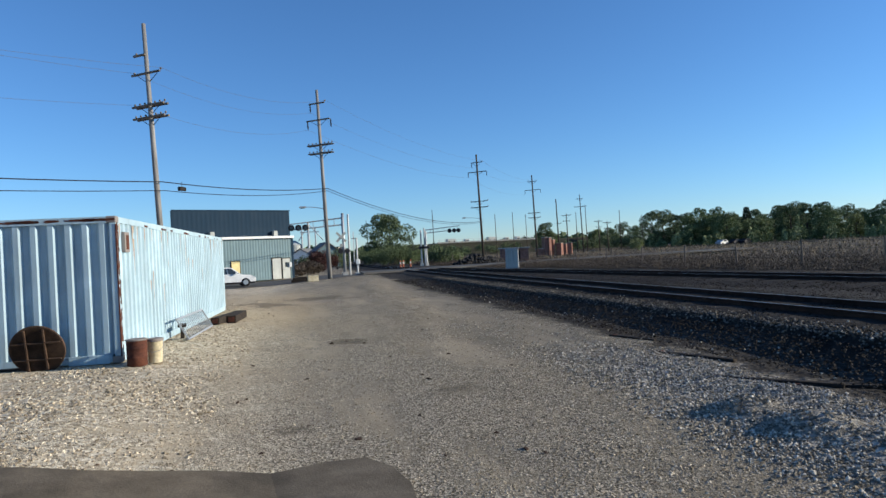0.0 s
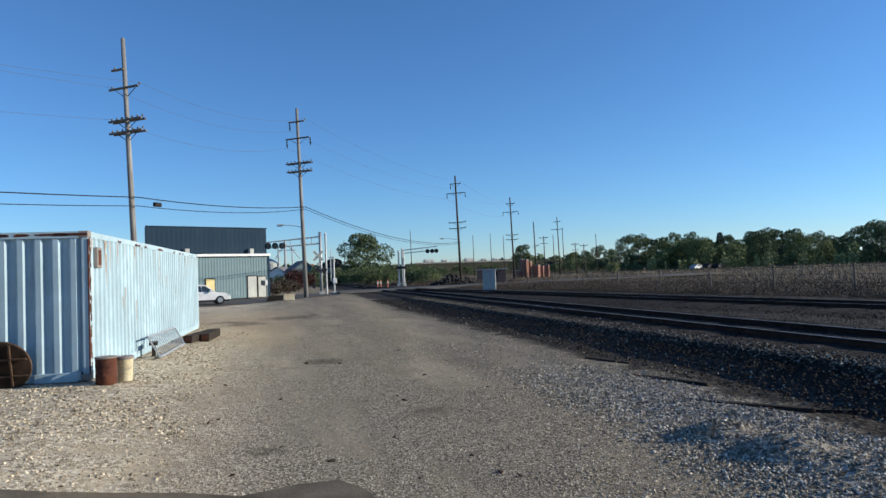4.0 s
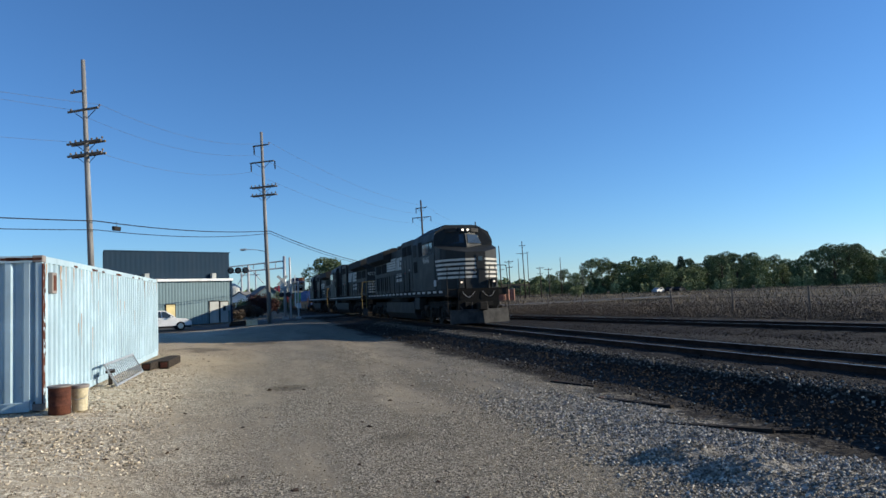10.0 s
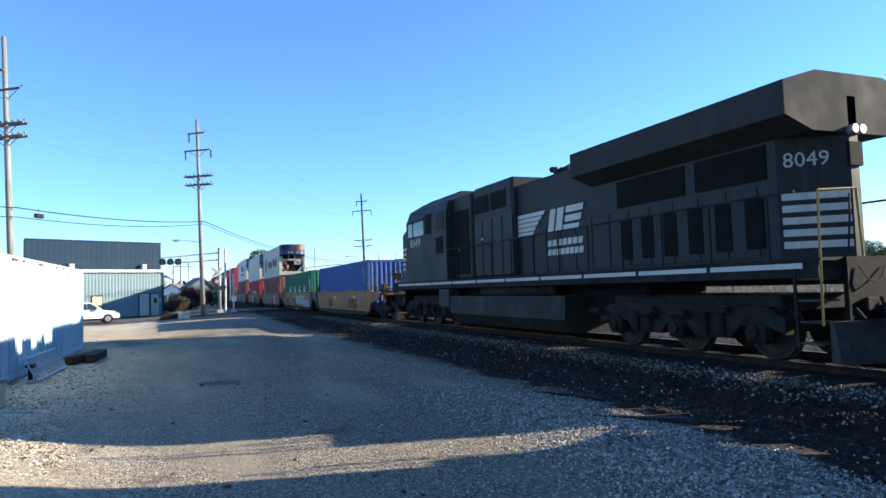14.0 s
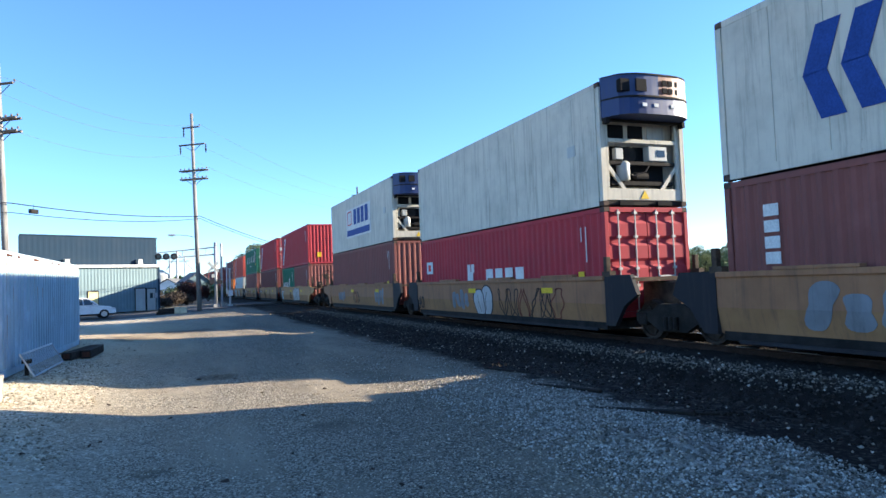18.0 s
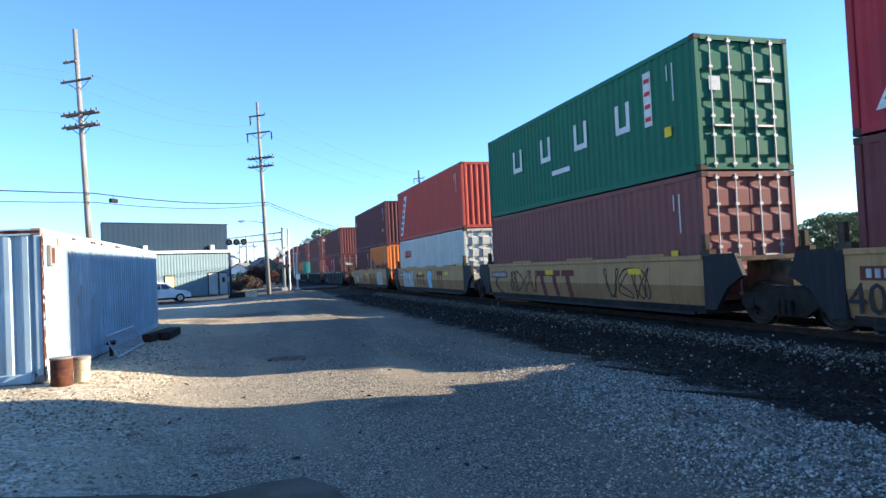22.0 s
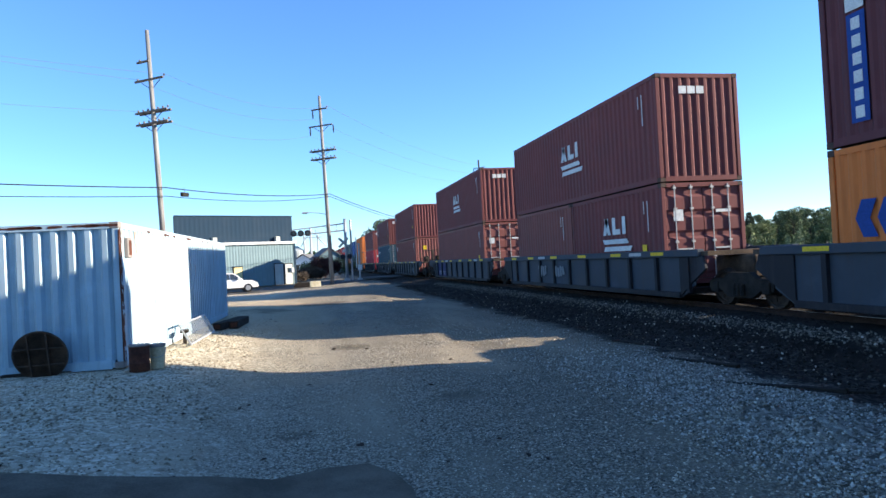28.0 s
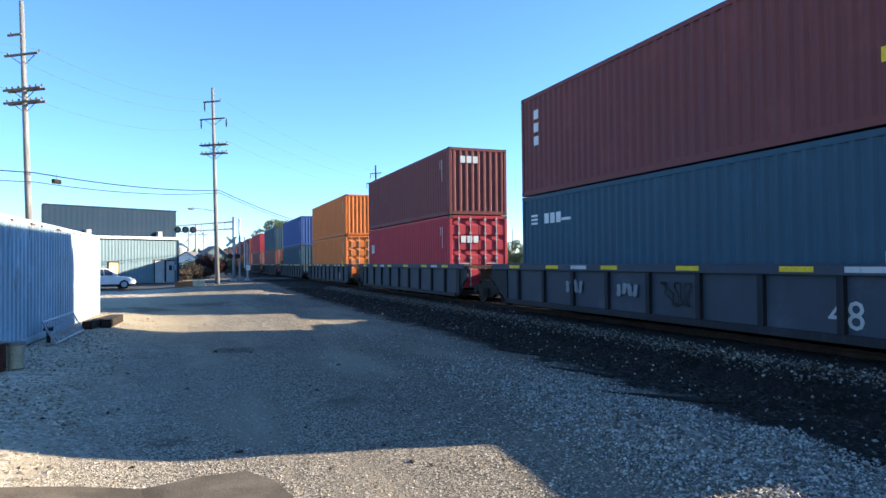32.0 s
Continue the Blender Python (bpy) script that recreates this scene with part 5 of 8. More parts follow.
def reefer(label, height=2.896, warm=False):
    """A smooth-sided refrigerated container with its machinery and a clip-on generator at the near end."""
    ob = thing("refrigerated_container", label, "container", "containers on the train")
    L = 12.192
    mat = M["reefer_white"]
    for s in (-1, 1):
        bm = bmesh.new()
        for k in range(12):
            y0 = 0.17 + k * (L - 0.34) / 12
            part("side_panel", box(s * (W2 - 0.02) - 0.012, s * (W2 - 0.02) + 0.012, y0 + 0.006, y0 + (L - 0.34) / 12 - 0.006, 0.16, height - 0.12), mat, ob)
        bx(bm, s * (W2 - 0.04) - 0.01, s * (W2 - 0.04) + 0.01, 0.1, L - 0.1, 0.12, height - 0.1)
        part("side_wall", bm, mat, ob)
        part("bottom_rail", box(s * (W2 - 0.03) - 0.03, s * (W2 - 0.03) + 0.03, 0.17, L - 0.17, 0.015, 0.17), mat, ob)
        part("top_rail", box(s * (W2 - 0.03) - 0.028, s * (W2 - 0.03) + 0.028, 0.17, L - 0.17, height - 0.13, height - 0.01), mat, ob)
        for y0 in (0.0, L - 0.13):
            part("corner_post", box(s * (W2 - 0.06) - 0.058, s * (W2 - 0.06) + 0.058, y0 + 0.002, y0 + 0.128, 0.12, height - 0.12), mat, ob)
        for y0 in (0.0, L - 0.178):
            for z0 in (0.0, height - 0.118):
                part("corner_casting", box(s * (W2 - 0.081) - 0.081, s * (W2 - 0.081) + 0.081, y0, y0 + 0.178, z0, z0 + 0.118, 0.012), M["casting"], ob)
        part("air_vent", box(s * W2 - 0.006, s * W2 + 0.006, 1.05, 1.4, 1.35, 1.62), M["unit_grey"], ob)
    part("roof", box(-W2 + 0.03, W2 - 0.03, 0.1, L - 0.1, height - 0.06, height - 0.015), mat, ob)
    part("floor", box(-W2 + 0.06, W2 - 0.06, 0.06, L - 0.06, 0.03, 0.13), M["dark_steel"], ob)
    part("far_doors", box(-W2 + 0.12, W2 - 0.12, L - 0.08, L - 0.03, 0.12, height - 0.12), mat, ob)
    # machinery end: white bulkhead, the shade in its bay painted as a flat black plate
    part("machinery_bulkhead", box(-W2 + 0.12, W2 - 0.12, 0.3, 0.38, 0.12, height - 0.12), mat, ob)
    fr = bmesh.new()
    for x0, x1, z0, z1 in ((-1.1, 1.1, 0.14, 0.42), (-1.1, -0.98, 0.42, 2.75), (0.98, 1.1, 0.42, 2.75), (-0.98, 0.98, 1.5, 1.6)):
        # Far poles: their dark silhouette against the sky is put into the wood colour.
        bx(fr, x0, x1, 0.04, 0.12, z0, z1, 0.01)
    part("machinery_frame", fr, mat, ob)
    tint = M["genset_orange"] if warm else M["unit_grey"]
    part("machinery_bay", box(-0.78, 0.78, 0.285, 0.299, 0.62, 1.46), M["dark_hole"], ob)
    for x0, x1 in ((-0.85, -0.35), (-0.22, 0.22), (0.35, 0.85)):
        part("access_panel", box(x0, x1, 0.28, 0.299, 1.66, 1.98, 0.004), M["dark_hole"] if x0 < 0.3 else tint, ob)
    part("compressor_tray", box(-0.9, 0.9, 0.08, 0.28, 0.5, 0.6, 0.01), M["dark_steel"], ob)
    part("compressor", lathe(bmesh.new(), [(0.1, 0), (0.16, 0.05), (0.16, 0.42), (0.1, 0.48)], (-0.5, 0.16, 0.6), 14), tint, ob, smooth=True)
    part("receiver_tank", lathe(bmesh.new(), [(0.05, -0.22), (0.1, -0.18), (0.1, 0.18), (0.05, 0.22)], (0.0, 0.17, 0.72), 12, "x"), M["dark_steel"], ob)
    part("mid_beam", box(-0.96, 0.96, 0.06, 0.14, 0.98, 1.07, 0.01), M["dark_steel"], ob)
    part("control_box", box(0.18, 0.74, 0.05, 0.27, 1.09, 1.45, 0.02), M["unit_grey"], ob, "pale grey control box")
    part("display_window", box(0.42, 0.66, 0.04, 0.052, 1.2, 1.36), M["glass"], ob)
    part("condenser_fan", lathe(bmesh.new(), [(0.2, 0), (0.21, 0.05), (0.18, 0.05), (0.04, 0.02)], (-0.25, 0.22, 1.26), 18, "y"), M["dark_steel"], ob)
    part("fuse_box", box(-0.72, -0.5, 0.12, 0.27, 1.12, 1.4, 0.015), tint, ob)
    for s in (-1, 1):
        bm = bmesh.new()
        prism(bm, [(s * 0.99, 1.02), (s * 0.99, 0.88), (s * 0.62, 0.42), (s * 0.5, 0.42)], 0.06, 0.11, "y")
        bmesh.ops.recalc_face_normals(bm, faces=bm.faces[:])
        part("brace", bm, mat, ob)
        part("forklift_notch", box(s * 0.55 - 0.2, s * 0.55 + 0.2, 0.0, 0.1, 0.02, 0.12), M["dark_hole"], ob)
    part("power_cable", pipe(bmesh.new(), [(0.3, 0.1, 1.1), (0.05, 0.04, 0.82), (-0.3, 0.05, 0.72), (-0.62, 0.08, 0.95)], 0.018, 6), M["wire"], ob)
    sg = bmesh.new()
    prism(sg, [(-0.12, 0.18), (0.12, 0.18), (0, 0.38)], 0.028, 0.038, "y")
    part("warning_triangle", sg, M["mark_yellow"], ob)
    # clip-on generator: a rounded tub below, a louvred hood above
    def arc(r_out, x0, x1):
        pts = []
        for k in range(13):
            x = -1.17 + 2.34 * k / 12
            y = -r_out * (1 - abs(x / 1.17) ** 3.2) ** 0.6 - 0.06
            if x0 <= x <= x1:
                pts.append((x, y))
        return [(pts[0][0], 0.0)] + pts + [(pts[-1][0], 0.0)]

    for name, r_out, x0, x1, z0, z1, m, words_ in (("generator_tub", 0.6, -2, 2, -0.86, -0.48, "genset_blue", "blue rounded generator tub"), ("tub_lip", 0.63, -2, 2, -0.48, -0.44, "dark_steel", ""), ("generator_hood", 0.57, -2, 0.01, -0.44, 0.05, "genset_blue", "blue generator hood with an open corner"), ("generator_cover", 0.57, 0.0, 2, -0.44, 0.05, "genset_orange", "orange louvred generator cover"), ("hood_cap", 0.59, -2, 2, 0.05, 0.08, "loco_roof", "")):
        g = bmesh.new()
        prism(g, arc(r_out, x0, x1), height + z0, height + z1, "z")
        bmesh.ops.recalc_face_normals(g, faces=g.faces[:])
        part(name, g, M[m], ob, words_)
    for k in range(4):
        for j in range(2):
            part("louvre", box(0.1 + k * 0.17, 0.22 + k * 0.17, -0.655 + 0.012 * k * k, -0.5, height - 0.36 + 0.18 * j, height - 0.24 + 0.18 * j), M["dark_hole"], ob)
    for x0, x1, y0 in ((-0.62, -0.34, -0.632), (-1.0, -0.76, -0.56)):
        part("hood_opening", box(x0, x1, y0, -0.4, height - 0.34, height - 0.06), M["dark_hole"], ob)
    for x0 in (-0.5, -0.18, 0.3):
        part("generator_label", box(x0, x0 + 0.12, -0.672, -0.6, height - 0.7, height - 0.62), M["mark_white"], ob)
    for s in (-1, 1):
        part("mount_bracket", box(s * 1.1 - 0.05, s * 1.1 + 0.05, -0.16, 0.0, height - 1.0, height - 0.86, 0.01), M["dark_steel"], ob)
    part("generator_rail", box(-1.17, 1.17, -0.05, 0.0, height - 0.92, height - 0.86), M["dark_steel"], ob)
    return ob


# ---- consist ----
FLOOR_Z = 0.62
# place of the near end, top colour, top height, bottom colours (near first), bottom height, near end of top and of bottom
STACKS = [
    (-68.0, None, 0, ["blue"], 2.591, "end", "end"),
    (-52.7, None, 0, ["green"], 2.591, "end", "end"),
    (-36.9, "reefer_warm", 2.896, ["brown"], 2.591, "", "door"),
    (-21.12, "reefer", 2.896, ["red"], 2.591, "", "door"),
    (-5.52, "reefer", 2.896, ["brown"], 2.896, "", "end"),
    (14.48, "red", 2.896, ["brown", "green"], 2.591, "end", "end"),
    (29.85, "red", 2.896, ["maroon"], 2.72, "door", "end"),
    (45.65, "green", 2.896, ["brown"], 2.75, "door", "door"),
    (61.23, "orange_red", 2.896, ["white"], 2.591, "end", "door"),
    (77.14, "dark_maroon", 2.896, ["orange", "dark_maroon"], 2.591, "end", "end"),
    (98.38, "maroon", 2.591, ["maroon", "red"], 2.591, "end", "door"),
    (116.24, "maroon", 2.74, ["brown"], 2.591, "door", "door"),
    (134.35, "dark_maroon", 2.8, ["teal", "orange"], 2.591, "door", "door"),
    (152.25, "maroon", 2.896, ["maroon", "brown"], 2.72, "end", "door"),
    (170.3, "maroon", 2.896, ["brown"], 2.8, "end", "door"),
    (192.53, "maroon", 2.896, ["brown"], 2.896, "end", "end"),
    (210.3, "maroon", 2.896, ["navy"], 2.896, "end", "door"),
    (228.42, "maroon", 2.591, ["red"], 2.8, "end", "door"),
    (246.43, "orange", 2.591, ["orange"], 2.75, "end", "door"),
    (264.4, "blue", 2.591, ["navy"], 2.591, "end", "end"),
    (283.0, "navy", 2.591, ["brown"], 2.591, "end", "door"),
    (301.0, "red", 2.591, ["brown"], 2.591, "end", "door"),
    (319.0, "maroon", 2.591, ["brown"], 2.591, "end", "door"),
    (337.0, "brown", 2.591, ["orange"], 2.591, "end", "door"),
    (355.0, "maroon", 2.591, ["maroon"], 2.591, "end", "door"),
    (377.0, "brown", 2.591, ["red"], 2.591, "end", "door"),
    (395.0, "maroon", 2.591, ["brown"], 2.591, "end", "door"),
]
HUE = {"dark_maroon": "dark maroon", "orange_red": "orange-red", "navy": "slate-blue", "brown": "brown-red"}


def words(colour, end, low, size):
    hue = HUE.get(colour, colour)
    face = "with barred doors" if end == "door" else "with ribbed front"
    return f"{hue} {size}ribbed container {face} " + ("in a well car" if low else "stacked on another")


def usual_marks(ob, length, height, rng):
    """Serial numbers as small bars, and a hazard label."""
    spec = [("serial_bar", "mark_white", 0.75, height - 1.25, 0.035, 0.85), ("serial_bar", "mark_white", 0.95, height - 0.75, 0.03, 0.35)]
    if rng.random() < 0.5:
        spec.append(("hazard_label", "mark_yellow", 0.9, 0.9, 0.24, 0.22))
    panel_marks(ob, spec)


BOXES = {}
for k, (y, top, th, low, lh, end_top, end_low) in enumerate(STACKS):
    rng = random.Random(k)
    for j, c in enumerate(low):
        two = len(low) == 2
        size = 6.058 if two else 12.192
        e = end_low if j == 0 else "end"
        b = container(c, words(c, e, True, "twenty-foot " if two else ""), size, lh, e, "end")
        rides(b, y + j * 6.134, z=FLOOR_Z)
        usual_marks(b, size, lh, rng)
        BOXES[k, j] = b
    if top:
        if top.startswith("reefer"):
            b = reefer("white smooth-sided refrigerated container with clip-on generator" + (" and orange machinery" if top == "reefer_warm" else ""), th, top == "reefer_warm")
        else:
            b = container(top, words(top, end_top, False, ""), 12.192, th, end_top, "end")
            usual_marks(b, 12.192, th, rng)
        rides(b, y, z=FLOOR_Z + lh + 0.02)
        BOXES[k, 9] = b

# owners' marks, as plain shapes
LETTERS = ((9.07, 0.74), (6.91, 0.68), (4.63, 0.73), (2.51, 0.64))
panel_marks(BOXES[7, 9], hollow_marks("mark_white", LETTERS, 1.34, 0.74) + [("notice_panel", "mark_white", 1.58, 1.28, 0.3, 1.27), ("address_bar", "mark_white", 5.7, 0.85, 1.15, 0.14)])
panel_marks(BOXES[7, 9], [("notice_bar", "mark_red", 1.62, 1.4 + 0.3 * j, 0.22, 0.1) for j in range(4)], -W2 - 0.012)
panel_marks(BOXES[1, 0], hollow_marks("mark_white", LETTERS, 1.03, 0.52) + [("notice_panel", "mark_white", 0.51, 1.1, 0.4, 0.83)])
panel_marks(BOXES[1, 0], [("notice_bar", "mark_red", 0.56, 1.2 + 0.2 * j, 0.3, 0.08) for j in range(4)], -W2 - 0.012)
panel_marks(BOXES[5, 1], hollow_marks("mark_white", ((4.9, 0.5), (4.25, 0.5), (3.6, 0.5), (2.95, 0.5)), 0.98, 0.42) + [("notice_panel", "mark_white", 2.2, 1.05, 0.28, 0.7)])
hl = [("emblem_shape", "mark_blue", 9.75, 0.67, 0.42, 0.74, -0.28), ("emblem_shape", "mark_blue", 10.03, 1.4, 0.42, 0.74, 0.28), ("emblem_shape", "mark_blue", 9.1, 0.67, 0.42, 0.74, -0.28), ("emblem_shape", "mark_blue", 9.38, 1.4, 0.42, 0.74, 0.28)]
panel_marks(BOXES[2, 9], hl + block_word("mark_block", "mark_black", 8.1, 1.1, "TsdsdDTTsdT", 0.75, 6.4))
panel_marks(BOXES[2, 0], [("mark_block", "mark_white", 11.05, z, 0.3, 0.2) for z in (1.9, 1.63, 1.36, 1.1)])
panel_marks(BOXES[3, 0], [("flag_panel", "mark_white", 10.92, 1.3, 0.62, 0.45), ("mark_block", "mark_white", 7.5, 0.98, 0.22, 0.55), ("mark_block", "mark_white", 7.3, 0.98, 0.2, 0.3), ("mark_block", "mark_white", 7.2, 1.25, 0.22, 0.28)] + block_word("mark_block", "mark_white", 6.4, 0.98, "TTTT", 0.36, 2.6))
panel_marks(BOXES[3, 0], [("flag_ring", "mark_red", 11.1, 1.4, 0.26, 0.24)], -W2 - 0.012)
panel_marks(BOXES[4, 9], [("name_panel", "mark_white", 3.55, 0.66, 4.9, 1.58)])
panel_marks(BOXES[4, 9], block_word("mark_block", "mark_blue", 6.9, 1.32, "TTTT", 0.82, 3.0) + [("address_bar", "mark_blue", 3.75, 0.76, 4.5, 0.32), ("emblem_shape", "mark_red", 7.25, 1.35, 0.85, 0.06), ("emblem_shape", "mark_red", 7.25, 2.05, 0.85, 0.06), ("emblem_shape", "mark_red", 7.25, 1.35, 0.06, 0.76), ("emblem_shape", "mark_red", 8.05, 1.35, 0.06, 0.76)], -W2 - 0.02)
for k in (5, 6, 8):
    panel_marks(BOXES[k, 9], [("name_band", "mark_white", 11.17, 0.32, 0.58, 2.2, 1.3)])
    panel_marks(BOXES[k, 9], [("mark_block", "mark_blue" if j != 4 else "mark_red", 11.26 - 0.195 * j, 0.45 + 0.33 * j, 0.34, 0.2, 0.12) for j in range(6)], -W2 - 0.012)
panel_marks(BOXES[8, 0], hollow_marks("mark_red", ((10.55, 0.4), (10.15, 0.36), (9.75, 0.36), (9.42, 0.28)), 1.6, 0.38))
for key in ((9, 0), (12, 1)):
    panel_marks(BOXES[key], [("emblem_shape", "mark_blue", 5.05, 1.02, 0.3, 0.32, -0.15), ("emblem_shape", "mark_blue", 5.2, 1.34, 0.3, 0.32, 0.15), ("emblem_shape", "mark_blue", 4.6, 1.02, 0.3, 0.32, -0.15), ("emblem_shape", "mark_blue", 4.75, 1.34, 0.3, 0.32, 0.15)] + block_word("mark_block", "mark_black", 4.1, 1.05, "TsdsdDTTsdT", 0.36, 3.8))
panel_marks(BOXES[9, 9], [("small_decal", "spray_blue", 11.4, 1.95, 0.25, 0.3)])
panel_marks(BOXES[10, 9], [("small_decal", "mark_white", 11.4, 1.8, 0.22, 0.32)])
panel_marks(BOXES[10, 0], [("mark_block", "mark_white", 5.1, z, 0.36, 0.36) for z in (1.9, 1.42, 0.98)])
panel_marks(BOXES[10, 1], [("mark_block", "mark_white", 4.4, 1.0, 0.15, 0.5), ("mark_block", "mark_white", 4.15, 1.0, 0.22, 0.22), ("small_decal", "mark_white", 5.4, 1.4, 0.28, 0.25)])
panel_marks(BOXES[12, 9], [("name_panel", "mark_blue", 11.2, 0.35, 0.38, 1.85)])
panel_marks(BOXES[12, 9], [("mark_block", "mark_white", 11.3, 0.42 + 0.3 * j, 0.18, 0.2) for j in range(6)] + [("mark_block", "mark_white", 11.2, 2.25, 0.38, 0.26)], -W2 - 0.012)
panel_marks(BOXES[12, 0], [("name_panel", "mark_white", 4.4, 1.0, 0.4, 1.05)])
panel_marks(BOXES[12, 0], [("mark_block", "mark_black", 4.48, 1.05 + 0.19 * j, 0.24, 0.13) for j in range(5)], -W2 - 0.012)
for key, y0, z0 in (((13, 9), 6.85, 1.02), ((14, 9), 6.85, 1.02), ((13, 0), 3.7, 0.98)):
    panel_marks(BOXES[key], [("mark_block", "mark_white", y0 - 0.62, z0 + 0.5, 0.2, 0.52, -0.2), ("mark_block", "mark_white", y0 - 0.3, z0 + 0.5, 0.2, 0.52, 0.2), ("mark_block", "mark_white", y0 - 0.95, z0 + 0.5, 0.2, 0.52), ("mark_block", "mark_white", y0 - 1.25, z0 + 0.5, 0.3, 0.16), ("mark_block", "mark_white", y0 - 1.6, z0 + 0.5, 0.2, 0.52), ("wave_bar", "mark_white", y0 - 1.85, z0, 1.75, 0.14, 0.1), ("wave_bar", "mark_white", y0 - 1.75, z0 + 0.22, 1.6, 0.14, -0.1)])
panel_marks(BOXES[15, 9], [("small_decal", "spray_blue", 11.4, 2.2, 0.26, 0.3)])
panel_marks(BOXES[15, 0], [("small_decal", "mark_white", 11.2, 2.0, 0.3, 0.4)])
panel_marks(BOXES[16, 9], [("mark_block", "mark_white", 11.15, z, 0.26, 0.26) for z in (2.15, 1.78, 1.4)])
panel_marks(BOXES[16, 0], [("mark_block", "mark_white", 11.25, z, 0.36, 0.06) for z in (2.06, 2.17, 2.28)] + block_word("mark_block", "mark_white", 10.9, 2.06, "TTT", 0.28, 0.95) + [("address_bar", "mark_white", 9.5, 2.1, 0.45, 0.07)])
panel_marks(BOXES[17, 0], [("mark_block", "mark_white", 11.3, 1.5, 0.2, 0.45), ("mark_block", "mark_white", 11.0, 1.5, 0.2, 0.45)])
for key, z0 in (((10, 0), 1.55), ((11, 9), 2.1), ((16, 9), 2.3), ((17, 9), 2.0), ((17, 0), 1.75)):
    end_blocks(BOXES[key], [("mark_block", "mark_white", -0.75 + 0.26 * j, z0, 0.2, 0.26) for j in range(3)])
for key in ((13, 9), (14, 9)):
    end_blocks(BOXES[key], [("mark_block", "mark_white", -0.55 + 0.26 * j, 2.35, 0.22, 0.2) for j in range(3)])
for key in ((6, 0), (15, 0), (16, 9), (5, 9)):
    end_blocks(BOXES[key], [("hazard_label", "mark_yellow", -0.55 if key != (16, 9) else 0.5, 1.9 if key[1] == 0 else 0.5, 0.3, 0.34)])
for key in ((6, 9), (7, 9), (14, 0), (13, 0)):
    end_blocks(BOXES[key], [("notice_panel", "mark_white", -0.9, 1.7, 0.28, 0.3), ("serial_bar", "mark_white", 0.35, 1.9, 0.45, 0.08)])

# ---- the yard: storage container ----


def polar(az, d, z=0.0):
    return Vector((d * math.sin(radians(az)), d * math.cos(radians(az)), z))


def storage_container():
    ob = thing("storage_container", "faded sky-blue shipping container with rusted edges standing on gravel", "container", at=pose(-3.2, 12.69, 0.02, 0, 0, -2.0) @ Matrix.Translation((-W2, 0, 0)))
    kit = box_kit(12.192, 2.591)
    mat = M["box_blue"]
    turn = pose(0, 12.192, 0, 0, 0, 180)
    for m in (None, turn):
        v, f = corrugated(12.192 - 0.18, 2.591 - 0.26, 0.278, 0.036, 0.44)
        sp = raw("side_panel", [(-W2 + 0.045 + y, x + 0.09, z + 0.15) for x, y, z in v], f, mat, ob)
        if m is not None:
            sp.matrix_basis = m
        place(kit, "bottom_rail", mat, ob, m)
        place(kit, "top_rail", mat, ob, m)
    place(kit, "roof_panel", mat, ob)
    place(kit, "floor", M["dark_steel"], ob)
    h = 2.591 - 0.26
    for m in (Matrix.Identity(4), turn):
        # broad flat ribs on the end wall
        v, f = corrugated(2 * W2 - 0.22, h, 0.285, 0.062, 0.3)
        o = raw("end_wall", [(x - W2 + 0.11, y + 0.075, z + 0.15) for x, y, z in v], f, mat, ob)
        o.matrix_basis = m
        place(kit, "end_sill", mat, ob, m)
        place(kit, "end_header", mat, ob, m)
        for mm in (m, m @ Matrix.Translation((2 * W2 - 0.162, 0, 0))):
            place(kit, "corner_casting", M["rust_paint"], ob, mm)
            place(kit, "corner_casting", M["rust_paint"], ob, Matrix.Translation((0, 0, 2.591 - 0.118)) @ mm)
        for mm in (m, m @ Matrix.Translation((2 * W2 - 0.122, 0, 0))):
            place(kit, "corner_post", mat, ob, mm)
    # worn bare edge of the corner post, peeling rust
    part("rusted_edge", box(W2 - 0.016, W2 + 0.004, -0.006, 0.022, 0.12, 2.45), M["rust"], ob, "bare rusted corner edge")
    rng = random.Random(4)
    for k in range(60):
        z, s = rng.uniform(0.15, 2.45), rng.uniform(0.02, 0.06)
        bm = bmesh.new()
        prism(bm, blob(rng, rng.uniform(0.04, 0.12), z, s, s * rng.uniform(1.5, 4)), W2 - 0.001, W2 + 0.0035, "x")
        part("rust_patch", bm, M["rust"], ob)
    for k in range(14):
        y, s = rng.uniform(0.2, 11.8), rng.uniform(0.05, 0.16)
        bm = bmesh.new()
        prism(bm, blob(rng, y, 2.5, s * 2.0, s * 0.4), W2 - 0.004, W2 + 0.001, "x")
        part("rust_patch", bm, M["rust"], ob)
    for k in range(20):
        x, s = rng.uniform(-1.1, 1.1), rng.uniform(0.06, 0.22)
        bm = bmesh.new()
        prism(bm, blob(rng, x, 2.53, s * 1.6, s * 0.3), -0.004, 0.001, "y")
        part("rust_patch", bm, M["rust"], ob)
    # rust that has run down the outer ribs
    for k in range(34):
        j = rng.randrange(43)
        w, l = rng.uniform(0.012, 0.04), rng.uniform(0.12, 0.75)
        y, z = 0.09 + (j + 0.5) * 12.012 / 43 + rng.uniform(-0.04, 0.04), rng.choice((2.46, 2.46, rng.uniform(1.2, 2.4)))
        bm = bmesh.new()
        prism(bm, [(y - w, z), (y + w, z), (y + w * 0.6, z - l * 0.5), (y, z - l), (y - w * 0.7, z - l * 0.4)], W2 - 0.012, W2 - 0.007, "x")
        part("rust_streak", bm, M["rust_wash"], ob)
    vent = bmesh.new()
